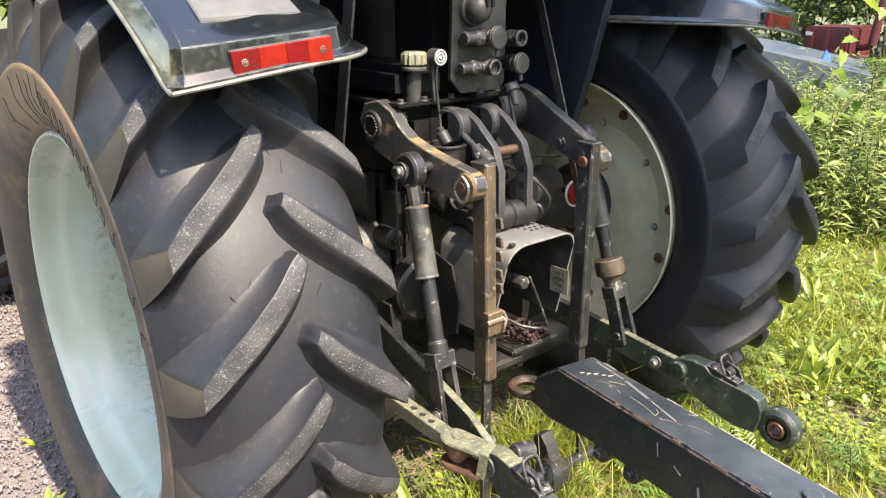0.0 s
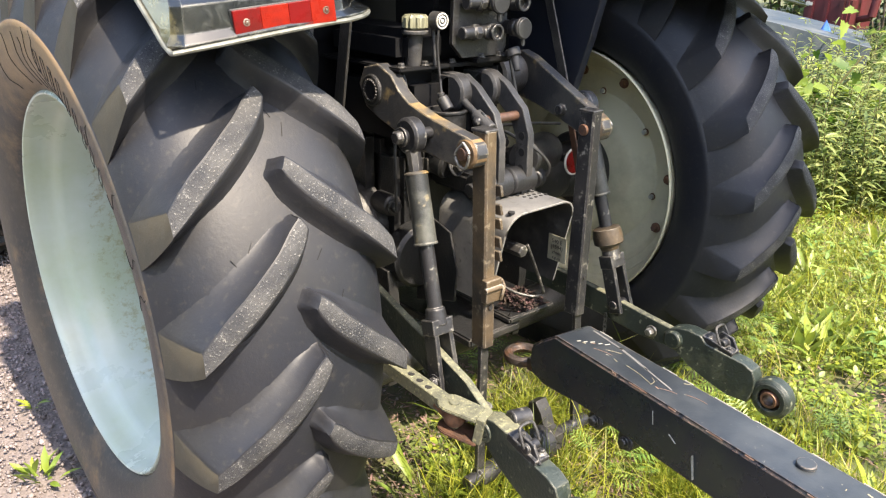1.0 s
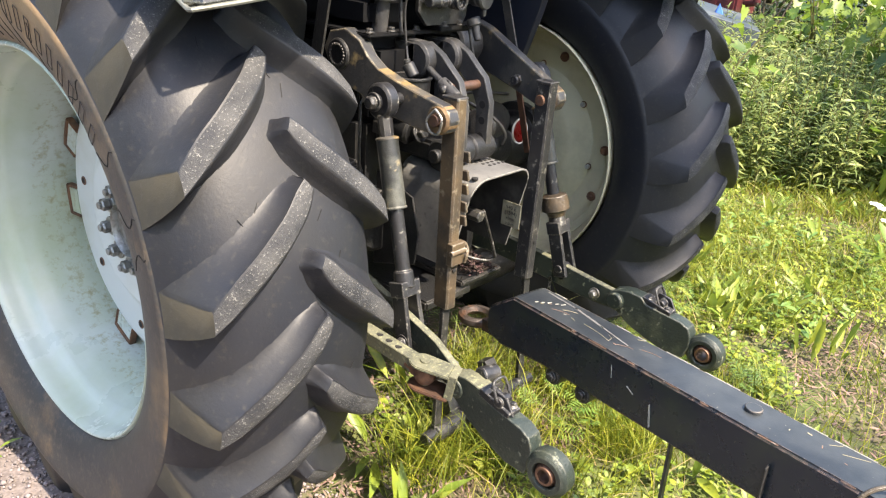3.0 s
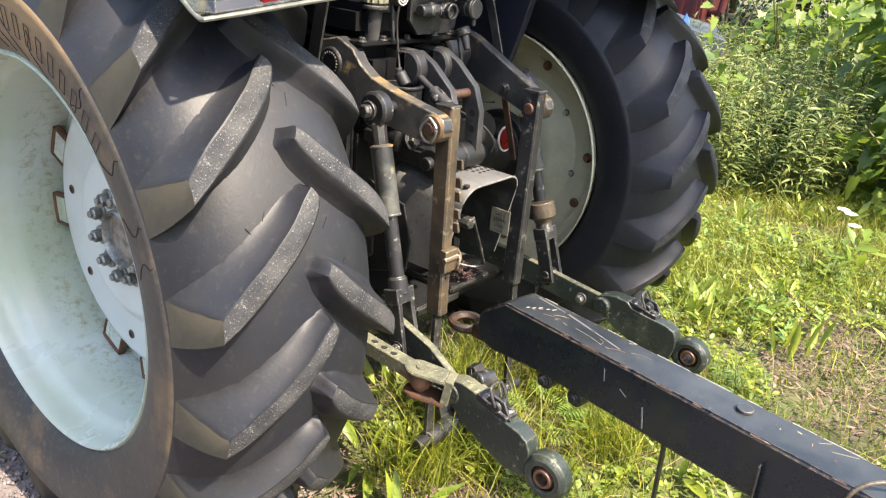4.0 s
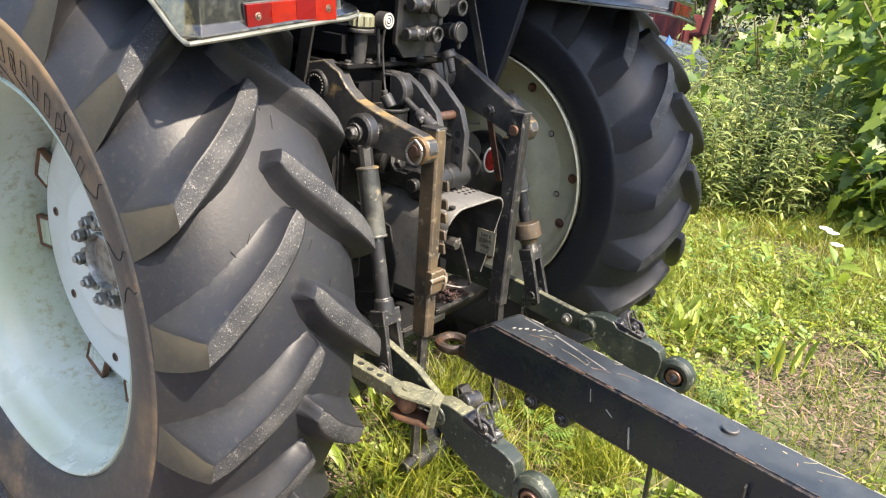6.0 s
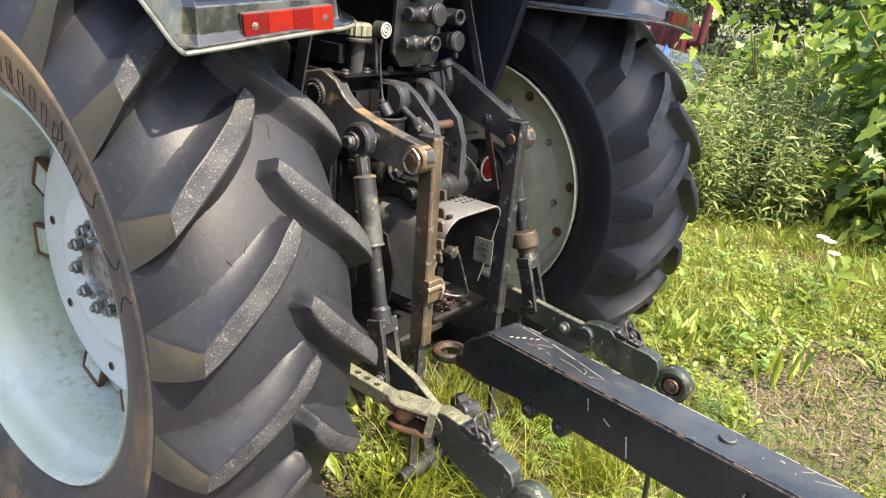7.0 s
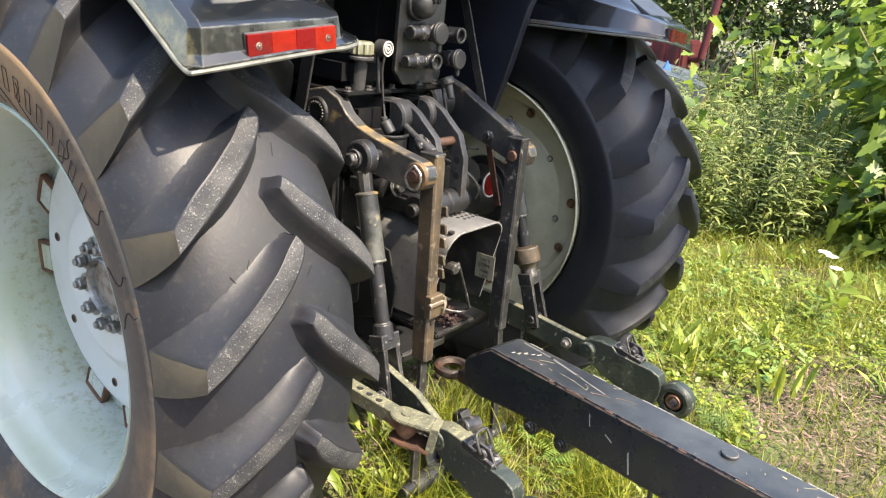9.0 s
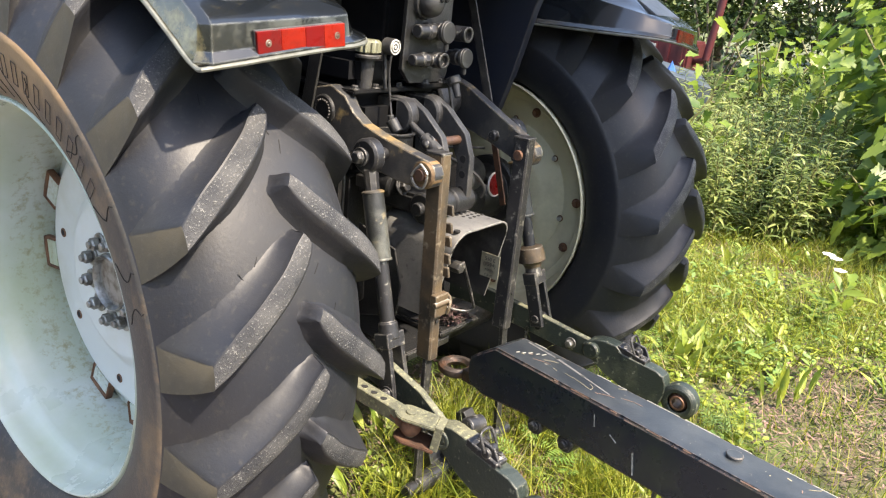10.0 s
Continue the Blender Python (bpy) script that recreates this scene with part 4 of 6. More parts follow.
rod(bm, (0.0, -0.34, 0.70), (0.0, -0.45, 0.70), 0.0175, n=6)
part("drive_stub", bm, STEEL, tractor, "splined drive shaft stub")

# cross tube, drawbar plate with litter
bm = B()
rod(bm, (-0.36, -0.16, 0.33), (0.55, -0.16, 0.33), 0.062, n=26)
block(bm, (-0.10, -0.36, 0.40), (0.10, 0.1, 0.43), 0.006)
part("cross_tube", bm, CASTING, tractor, "dark lower cross tube")
bm = B()
block(bm, (0.05, -0.365, 0.432), (0.24, -0.12, 0.452), 0.005)
part("drawbar_plate", bm, CASTING, tractor, "dark plate littered with leaves")
bm = B()
hose(bm, [(0.045, -0.42, 0.70), (0.08, -0.42, 0.631), (0.118, -0.42, 0.550), (0.126, -0.415, 0.532), (0.110, -0.40, 0.520), (0.07, -0.36, 0.53), (0.05, -0.30, 0.55)], 0.0045)
part("bent_lever", bm, STEEL, tractor, "thin bent steel lever")
for s in (-1, 1):
    bm = B()
    plate(bm, [(-0.02, 0.64), (-0.20, 0.63), (-0.22, 0.50), (-0.20, 0.27), (0.0, 0.27)], s * 0.235, s * 0.265, 0.006)
    part("hitch_side_plate", bm, CASTING, tractor, "dark hitch side plate")


# ---- three point linkage, lowered ----
def lift_arm(s):
    bm = B()
    pts = [(-0.105, 1.125), (-0.125, 1.168), (-0.175, 1.180), (-0.225, 1.158), (-0.255, 1.122), (-0.29, 1.098), (-0.36, 1.075), (-0.44, 1.056), (-0.488, 1.046), (-0.510, 1.034), (-0.519, 1.012),
           (-0.508, 0.984), (-0.480, 0.972), (-0.42, 0.976), (-0.34, 0.990), (-0.25, 1.020), (-0.18, 1.045), (-0.13, 1.07)]
    if s > 0:
        pts = [(-0.105, 1.125), (-0.125, 1.168), (-0.175, 1.180), (-0.225, 1.166), (-0.30, 1.132), (-0.36, 1.104), (-0.42, 1.076), (-0.488, 1.046), (-0.510, 1.034), (-0.519, 1.012),
               (-0.508, 0.984), (-0.480, 0.972), (-0.42, 0.990), (-0.34, 1.015), (-0.25, 1.038), (-0.18, 1.05), (-0.13, 1.07)]
    plate(bm, pts, s * 0.276, s * 0.242, 0.005, s * 0.240, s * 0.206)
    bm.normal_update()
    for f in bm.faces:
        c = f.calc_center_median()
        if f.normal.z > 0.05 and (-0.425 < c.y < -0.275 if s < 0 else -0.50 < c.y < -0.41):
            f.material_index = 1
    eye(bm, (s * 0.224, -0.480, 1.010), (1, 0, 0), 0.036, 0.013, 0.044, 28, slot=2)
    arm = part("lift_arm", bm, [ARM_PAINT, YELLOW_WORN, RUSTY_TAN if s < 0 else STEEL_BROWN], tractor, "worn blackened lift arm with yellow scuffs")
    bm = B()
    eye(bm, (s * 0.279, -0.165, 1.115), (1, 0, 0), 0.040, 0.024, 0.012, 28)
    rod(bm, (s * 0.23, -0.165, 1.115), (s * 0.284, -0.165, 1.115), 0.026, n=24)
    for k in range(20):
        a = 2 * math.pi * k / 20
        p = Vector((s * 0.284, -0.165 + 0.026 * math.cos(a), 1.115 + 0.026 * math.sin(a)))
        rod(bm, p, p + Vector((s * 0.004, 0, 0)), 0.0035, n=6)
    part("splined_hub", bm, CASTING, arm, "splined shaft hub")
    bm = B()
    rod(bm, (s * 0.166, -0.480, 1.010), (s * 0.258, -0.480, 1.010), 0.0155, n=18)
    part("strut_pin", bm, PIN, arm, "copper brown pin")
    bm = B()
    hose(bm, [(s * 0.252, -0.480, 1.036), (s * 0.255, -0.504, 1.016), (s * 0.255, -0.494, 0.982), (s * 0.255, -0.469, 0.982), (s * 0.254, -0.456, 1.007), (s * 0.252, -0.480, 1.036)], 0.0035)
    part("linch_clip", bm, BRIGHT, arm, "grey wire clip")
    bm = B()
    rod(bm, (s * 0.20, -0.362, 1.040), (s * 0.352, -0.362, 1.040), 0.014, n=18)
    bolt(bm, (s * 0.232, -0.362, 1.040), (-s, 0, 0), 0.017, 0.018)
    bolt(bm, (s * 0.336, -0.362, 1.040), (s, 0, 0), 0.016, 0.022)
    part("rod_pin", bm, STEEL, arm, "dull steel bolt")


def lift_rod(s):
    top, low = Vector((s * 0.310, -0.362, 1.040)), Vector((s * 0.340, -0.530, 0.480))
    w = low - top

    def at(t):
        return top + w * t

    bm = B()
    eye(bm, top, (1, 0, 0), 0.043, 0.018, 0.036, 30)
    rod(bm, at(0.055), at(0.17), 0.019, 0.017, n=8)
    lr = part("lift_rod", bm, STEEL, tractor, "worn black lift rod with turned sleeve")
    bm = B()
    bmesh.ops.create_uvsphere(bm, u_segments=20, v_segments=12, radius=0.026, matrix=Matrix.Translation(top))
    part("ball_joint", bm, STEEL, lr)
    bm = B()
    m, n = frame_to(at(0.15), at(0.44))
    revolve(bm, [(0.022, 0), (0.0265, 0.003), (0.027, n * 0.97), (0.029, n * 0.975), (0.029, n), (0.02, n)], m, 24)
    part("sleeve", bm, SLEEVE, lr, "black painted sleeve, worn bright in places")
    bm = B()
    m, n = frame_to(at(0.143), at(0.156))
    revolve(bm, [(0.018, 0), (0.0235, 0.001), (0.0285, 0.004), (0.0285, n), (0.02, n)], m, 24)
    part("sleeve_collar", bm, YELLOW_WORN, lr, "yellowed rusty collar on the sleeve")
    bm = B()
    rod(bm, at(0.42), at(0.74), 0.0185, n=18)
    rod(bm, at(0.70), at(0.775), 0.024, 0.027, n=18)
    part("lower_tube", bm, STEEL, lr, "chipped dark lower tube")
    bm = B()
    up = Vector((0, 1, 0))
    for d in (-0.026, 0.026):
        o = Vector((d, 0, 0))
        bar(bm, at(0.765) + o * 0.8, at(1.045) + o, 0.044, 0.013, up=(1, 0, 0), bevel=0.004)
    bar(bm, at(0.745), at(0.81), 0.046, 0.062, up=(1, 0, 0), bevel=0.010)
    part("clevis", bm, STEEL, lr, "dark steel fork")
    bm = B()
    rod(bm, low - Vector((0.036, 0, 0)), low + Vector((0.036, 0, 0)), 0.013, n=16)
    bolt(bm, low + Vector((s * 0.028, 0, 0)), (s, 0, 0), 0.014, 0.016)
    part("clevis_pin", bm, STEEL, lr)
    if s > 0:
        bm = B()
        m, n = frame_to(at(0.60), at(0.72))
        revolve(bm, [(0.024, 0), (0.040, 0.006), (0.043, 0.028), (0.043, 0.050), (0.030, 0.058), (0.026, n)], m, 26)
        part("levelling_box", bm, STEEL_BROWN, lr, "rusty greasy levelling gear box")


def lower_link(s, dz):
    x0, x1 = 0.290, 0.384
    bm = B()
    pts = [(-0.09, 0.575), (-0.11, 0.620), (-0.49, 0.537), (-0.62, 0.507), (-0.70, 0.466), (-0.725, 0.450), (-0.725, 0.408), (-0.60, 0.420), (-0.49, 0.450), (-0.11, 0.535)]
    if s > 0:
        pts = [(-0.09, 0.500), (-0.11, 0.525), (-0.275, 0.525), (-0.365, 0.516), (-0.49, 0.498), (-0.57, 0.484), (-0.65, 0.471), (-0.725, 0.460), (-0.725, 0.405), (-0.60, 0.408), (-0.49, 0.425), (-0.275, 0.450), (-0.11, 0.450)]
    pts = [(y, z + dz) for y, z in pts]
    plate(bm, pts, s * x0, s * (x0 + 0.020), 0.003, s * 0.346, s * 0.366)
    bm.normal_update()
    for f in bm.faces:
        f.material_index = 1 if f.normal.z > 0.6 else 0
    link = part("lower_link", bm, [LINK_PAINT, MOSSY], tractor, "chipped dark green lower link arm" if s > 0 else "dark green lower link arm with pale mossy top edge")
    bm = B()
    pts = [(-0.690, 0.448), (-0.705, 0.464), (-0.730, 0.474), (-0.755, 0.478), (-0.795, 0.474), (-0.815, 0.456), (-0.870, 0.447), (-0.920, 0.440), (-0.945, 0.428), (-0.955, 0.408), (-0.958, 0.372), (-0.945, 0.334), (-0.89, 0.332),
           (-0.83, 0.350), (-0.772, 0.374), (-0.715, 0.412), (-0.692, 0.428)]
    pts = [(y, z + dz) for y, z in pts]
    plate(bm, pts, s * 0.338, s * 0.384, 0.008, s * 0.362, s * 0.404)
    bm.normal_update()
    for f in bm.faces:
        c = f.calc_center_median()
        f.material_index = 1 if s < 0 and f.normal.z > 0.7 and c.y > -0.80 else 0
    part("hook_end", bm, [LINK_PAINT, MOSSY], link, "chipped dark green telescopic link end" + (" with lichen on top" if s < 0 else ""))
    c = Vector((s * 0.387, -1.000, 0.366 + dz))
    bm = B()
    eye(bm, c, (1, 0, 0), 0.054, 0.030, 0.040, 40)
    eye(bm, c, (1, 0, 0), 0.047, 0.031, 0.048, 40)
    part("link_eye", bm, LINK_PAINT, link, "dark green round link eye")
    bm = B()
    m, _ = frame_to(c - Vector((0.026, 0, 0)), c + Vector((0.026, 0, 0)))
    revolve(bm, [(0.0155, 0), (0.021, 0.0), (0.028, 0.012), (0.0305, 0.026), (0.028, 0.040), (0.021, 0.052), (0.0155, 0.052)], m, 28, closed=True)
    part("link_ball", bm, PIN, link, "copper brown ball with bore")
    bm = B()
    o = Vector((s * 0.376, -0.722, 0.438 + dz))
    rod(bm, o - Vector((s * 0.05, 0, 0)), o + Vector((s * 0.012, 0, 0)), 0.026, n=24)
    eye(bm, o + Vector((s * 0.014, 0, 0)), (1, 0, 0), 0.024, 0.013, 0.006, 24)
    rod(bm, o, o + Vector((s * 0.016, 0, 0)), 0.011, n=16)
    part("link_boss", bm, LINK_PAINT, link, "round ringed boss on the link")
    if s < 0:
        bm = B()
        rod(bm, (s * 0.350, -0.762, 0.474 + dz), (s * 0.300, -0.770, 0.468 + dz), 0.021, n=22)
        part("latch_pin", bm, STEEL, link, "short round grey latch pin")
    bm = B()
    bolt(bm, (s * 0.330, -0.655, 0.440 + dz), (-s, 0, 0), 0.012, 0.022)
    rod(bm, (s * 0.332, -0.655, 0.440 + dz), (s * 0.372, -0.655, 0.440 + dz), 0.006, n=10)
    bolt(bm, (s * 0.368, -0.655, 0.440 + dz), (s, 0, 0), 0.012, 0.022)
    part("link_bolt", bm, BRIGHT, link, "grey bolt with rusty washer")
    for xx in (s * 0.322, s * 0.3475):
        bm = B()
        hy, hz = (-0.56, 0.475 + dz) if s < 0 else (-0.535, 0.452)
        rod(bm, (xx - 0.0022, hy, hz), (xx + 0.0022, hy, hz), 0.0095, n=18, edge=0.0002)
        part("link_hole", bm, DARK, link)
    # catch on top with its wire loop leaning over it
    bm = B()
    bar(bm, (s * 0.372, -0.795, 0.468 + dz), (s * 0.378, -0.885, 0.446 + dz), 0.040, 0.020, bevel=0.005)
    plate(bm, [(-0.812, 0.462 + dz), (-0.835, 0.492 + dz), (-0.870, 0.486 + dz), (-0.892, 0.448 + dz)], s * 0.384, s * 0.391, 0.002)
    rod(bm, (s * 0.360, -0.852, 0.468 + dz), (s * 0.398, -0.852, 0.468 + dz), 0.012, n=18)
    for yy in (-0.815, -0.872):
        bolt(bm, (s * 0.366, yy, 0.468 + dz + (yy + 0.815) * 0.2), (0, 0, 1), 0.007, 0.010)
    part("catch", bm, STEEL, link, "worn steel catch plate")
    bm = B()
    a, b = Vector((s * 0.398, -0.852, 0.470 + dz)), Vector((s * 0.352, -0.852, 0.470 + dz))
    u = Vector((0, 0.020, 0.040))
    hose(bm, [a, a + u * 0.6, a + u + (b - a) * 0.15, b + u - (b - a) * 0.15, b + u * 0.6, b], 0.0036, 8, 6)
    part("wire_loop", bm, STEEL, link, "dull grey wire loop")


def strut(s):
    bm = B()
    t, l = Vector((s * 0.190, -0.510, 1.058)), Vector((s * 0.190, -0.527 + 0.020 * (s > 0), 0.512 - 0.035 * (s > 0)))
    # channel section open towards the tractor, with a cap on top
    sect = [(-0.018, 0.046), (-0.018, 0.005), (-0.013, 0.0), (0.013, 0.0), (0.018, 0.005), (0.018, 0.046), (0.013, 0.046), (0.013, 0.006), (-0.013, 0.006), (-0.013, 0.046)]
    ra, rb = [bm.verts.new(t + Vector((x, y, 0))) for x, y in sect], [bm.verts.new(l + Vector((x, y, 0))) for x, y in sect]
    for i in range(10):
        bm.faces.new((ra[i], ra[(i + 1) % 10], rb[(i + 1) % 10], rb[i]))
    bm.faces.new(ra[::-1])
    bm.faces.new(rb)
    bmesh.ops.recalc_face_normals(bm, faces=list(bm.faces))
    st = part("hitch_strut", bm, STEEL_BROWN if s < 0 else STEEL, tractor, "brown weathered channel strut" if s < 0 else "black channel strut")
    bm = B()
    bar(bm, t + Vector((0, 0.026, 0.005)), t + Vector((0, 0.026, -0.003)), 0.040, 0.052, up=(0, 1, 0), bevel=0.002)
    part("strut_cap", bm, STEEL, st, "worn top cap")
    bm = B()
    bar(bm, l + Vector((0, 0.022, 0.12)), Vector((s * 0.196, -0.512, 0.115)), 0.026, 0.014, up=(0, 1, 0), bevel=0.002)
    part("inner_bar", bm, STEEL, st, "dark flat inner bar")
    if s < 0:
        bm = B()
        k = t.lerp(l, 0.72)
        bar(bm, k + Vector((0, -0.004, 0.035)), k + Vector((0, -0.004, -0.025)), 0.050, 0.020, up=(0, 1, 0), bevel=0.004)
        rod(bm, k + Vector((-0.028, -0.012, 0.01)), k + Vector((0.028, -0.012, 0.01)), 0.007, n=12)
        hose(bm, [k + Vector((0.026, -0.01, 0.03)), k + Vector((0.030, -0.018, 0.012)), k + Vector((0.022, -0.022, -0.004)), k + Vector((0.020, -0.018, -0.022))], 0.004)
        part("latch", bm, STEEL_BROWN, st, "weathered latch clip")
        bm = B()
        for i in range(5):
            q = t.lerp(l, 0.26 + 0.075 * i + (0.01 if i % 2 else 0))
            bar(bm, q + Vector((0.021, 0.0, 0.014)), q + Vector((0.026, -0.002, -0.014)), 0.008, 0.022, up=(0, 1, 0), bevel=0.003)
        part("strut_cleat", bm, STEEL_BROWN, st)
    bm = B()
    q = t.lerp(l, 0.80)
    rod(bm, q + Vector((0, -0.0035, 0)), q + Vector((0, -0.001, 0)), 0.006, n=12, edge=0.0002)
    part("strut_hole", bm, DARK, st)


for s in (-1, 1):
    lift_arm(s)
    lift_rod(s)
    strut(s)
lower_link(-1, 0.012)
lower_link(1, 0.0)

# hook and its cross shaft
bm = B()
rod(bm, (-0.245, -0.515, 0.112), (0.245, -0.515, 0.112), 0.019, n=22)
rod(bm, (-0.205, -0.515, 0.112), (-0.06, -0.515, 0.112), 0.027, n=22)
hook = part("hook_shaft", bm, STEEL, tractor, "worn steel hook cross shaft")
for x in (-0.120, 0.075):
    bm = B()
    plate(bm, [(-0.43, 0.195), (-0.46, 0.21), (-0.485, 0.18), (-0.50, 0.14), (-0.54, 0.13), (-0.55, 0.09), (-0.50, 0.075), (-0.45, 0.10)], x, x + 0.045, 0.006)
    part("hook_cheek", bm, CASTING, hook, "dark curved hook cheek")
bm = B()
rod(bm, (-0.07, -0.515, 0.11), (0.07, -0.515, 0.11), 0.05, n=26)
rod(bm, (0.0, -0.53, 0.13), (0.0, -0.545, 0.175), 0.026, 0.014, n=18)
part("hook_horn", bm, STEEL, hook, "polished hook horn")

# stabiliser with three holes and its lichen covered joint
bm = B()
bar(bm, (-0.425, -0.18, 0.512), (-0.410, -0.612, 0.476), 0.036, 0.036, bevel=0.005)
stab = part("stabiliser", bm, MOSSY, tractor, "pale lichen covered stabiliser bar")
for y in (-0.495, -0.527, -0.559):
    bm = B()
    z = 0.512 + (y + 0.18) * 0.0833
    rod(bm, (-0.415, y, z + 0.015), (-0.4145, y, z + 0.0188), 0.0085, n=16, edge=0.0002)
    part("stabiliser_hole", bm, DARK, stab)
bm = B()
bmesh.ops.create_uvsphere(bm, u_segments=22, v_segments=14, radius=0.027, matrix=Matrix.Translation((-0.405, -0.642, 0.458)))
rod(bm, (-0.408, -0.59, 0.474), (-0.405, -0.63, 0.462), 0.022, n=16)
part("joint_ball", bm, RUST, stab, "rusty ball joint")
for z, mt in ((0.488, MOSSY), (0.427, PIN)):
    bm = B()
    a, b = Vector((-0.408, -0.636, z)), Vector((-0.384, -0.708, z - 0.006))
    axis = (b - a).normalized()
    across = Vector((0, 0, 1)).cross(axis)
    ring = [a + (axis * -math.cos(t) * 0.034 + across * math.sin(t) * 0.034) for t in [radians(d) for d in range(-90, 91, 18)]] + [b + across * 0.030, b - across * 0.030]
    lower, upper = [bm.verts.new(p - Vector((0, 0, 0.004))) for p in ring], [bm.verts.new(p + Vector((0, 0, 0.004))) for p in ring]
    bm.faces.new(lower[::-1])
    bm.faces.new(upper)
    for k in range(len(ring)):
        bm.faces.new((lower[k], lower[(k + 1) % len(ring)], upper[(k + 1) % len(ring)], upper[k]))
    bmesh.ops.recalc_face_normals(bm, faces=list(bm.faces))
    bmesh.ops.bevel(bm, geom=list(bm.edges), offset=0.002, segments=2, affect="EDGES")
    part("joint_fork", bm, mt, stab, "lichen covered rounded fork plate" if mt is MOSSY else "rusty rounded fork plate")
bm = B()
bar(bm, (-0.386, -0.700, 0.456), (-0.378, -0.718, 0.453), 0.052, 0.066, bevel=0.006)
part("fork_web", bm, MOSSY, stab)
bm = B()
rod(bm, (-0.405, -0.640, 0.415), (-0.405, -0.640, 0.4965), 0.0125, n=20, edge=0.0015)
part("joint_pin", bm, MOSSY, stab)
# short chain hanging from the far link
for k in range(7):
    bm = B()
    c0 = Vector((0.318, -0.50, 0.43 - 0.017 * k))
    o = Vector((0.005, 0, 0)) if k % 2 else Vector((0, 0.005, 0))
    hose(bm, [c0 + o, c0 + o * 0.6 + Vector((0, 0, 0.010)), c0 - o * 0.6 + Vector((0, 0, 0.010)), c0 - o, c0 - o * 0.6 - Vector((0, 0, 0.010)), c0 + o * 0.6 - Vector((0, 0, 0.010)), c0 + o], 0.0018, 5, 3)
    part("chain_link", bm, STEEL, tractor)

# ---- trailer drawbar ----
FRONT, YAW = Vector((-0.014, -0.646, 0.0)), -8.3
drawbar = thing("trailer_drawbar", "blue-black steel trailer drawbar with chipped edges, above the grass", "drawbar", (-0.4, -3.3, 0.0))


def along(sd, u, z):
    """A place on the drawbar: sd metres back from its top front edge, u to its right, z up; in the drawbar's own frame."""
    a = radians(YAW)
    d, r = Vector((math.sin(a), -math.cos(a), 0)), Vector((math.cos(a), math.sin(a), 0))
    return FRONT + d * sd + r * u + Vector((0, 0, z)) - drawbar.location


bm = B()
side_prof = [(0.0, 0.55), (3.0, 0.55), (3.0, 0.408), (0.12, 0.408), (-0.03, 0.392), (-0.080, 0.405), (-0.090, 0.430), (-0.090, 0.478), (-0.070, 0.500)]
fa = [bm.verts.new(along(sd, -0.0605, z)) for sd, z in side_prof]
fb = [bm.verts.new(along(sd, 0.0605, z)) for sd, z in side_prof]
bm.faces.new(fa)
bm.faces.new(fb[::-1])
for i in range(len(fa)):
    f = bm.faces.new((fa[(i + 1) % len(fa)], fa[i], fb[i], fb[(i + 1) % len(fa)]))
    f.material_index = 1 if i == 0 else 0
bmesh.ops.recalc_face_normals(bm, faces=list(bm.faces))
bmesh.ops.bevel(bm, geom=list(bm.edges), offset=0.006, segments=3, affect="EDGES")
part("beam", bm, [BEAM_PAINT, BEAM_TOP], drawbar, "blue-black painted box beam")
bm = B()
c = along(-0.182, -0.006, 0.400)
m, _ = frame_to(c - Vector((0, 0, 0.019)), c + Vector((0, 0, 0.019)))
revolve(bm, [(0.038, 0), (0.048, 0.0), (0.054, 0.005), (0.056, 0.014), (0.054, 0.022), (0.046, 0.027), (0.036, 0.026), (0.030, 0.014)], m, 40, closed=True)
bar(bm, along(-0.135, -0.002, 0.398), along(-0.05, 0, 0.400), 0.060, 0.036, bevel=0.008)
part("towing_eye", bm, [EYE_STEEL], drawbar, "rusty ring shaped towing eye")
bm = B()
c = along(0.648, 0.010, 0.55)
rod(bm, c, c + Vector((0, 0, 0.008)), 0.0185, n=24)
part("round_head_bolt", bm, BEAM_TOP, drawbar, "flat round bolt head")
for sd, u in ((0.16, -0.03), (0.26, -0.03)):
    bm = B()
    rod(bm, along(sd, -0.055, 0.392), along(sd, 0.055, 0.392), 0.024, n=20)
    rod(bm, along(sd, -0.066, 0.392), along(sd, 0.066, 0.392), 0.012, n=14)
    part("pivot", bm, STEEL, drawbar, "greasy pivot under the beam")
bm = B()
bar(bm, along(0.515, -0.045, 0.412), along(0.525, -0.045, 0.03), 0.018, 0.007, up=(0, 1, 0), bevel=0.001)
part("hanging_strap", bm, BLACK, drawbar, "black hanging strap")
bm = B()
bar(bm, along(0.735, -0.0625, 0.50), along(0.740, -0.064, 0.36), 0.004, 0.032, up=(1, 0, 0), bevel=0.001)
part("side_strap", bm, BLACK, drawbar, "black strap looped over the beam side")
bm = B()
hose(bm, [along(0.90, -0.075, 0.38), along(0.90, -0.07, 0.53), along(0.95, -0.02, 0.575), along(1.05, 0.03, 0.56), along(1.25, 0.04, 0.556)], 0.0045)
part("cable", bm, STEEL_BROWN, drawbar, "thin grey cable over the beam")
rnd = random.Random(5)
sd = 0.0
while sd < 1.6:
    n = rnd.uniform(0.01, 0.06)
    if rnd.random() < (0.5 if sd < 0.5 else 0.22):
        bm = B()
        h = rnd.uniform(0.0008, 0.0018)
        bar(bm, along(sd, -0.0578, 0.5484), along(sd + n, -0.0578, 0.5484), h, 0.003, bevel=0.0008)
        part("bare_edge", bm, CHIP, drawbar)
    sd += n + rnd.uniform(0.005, 0.06)
sd = 0.0
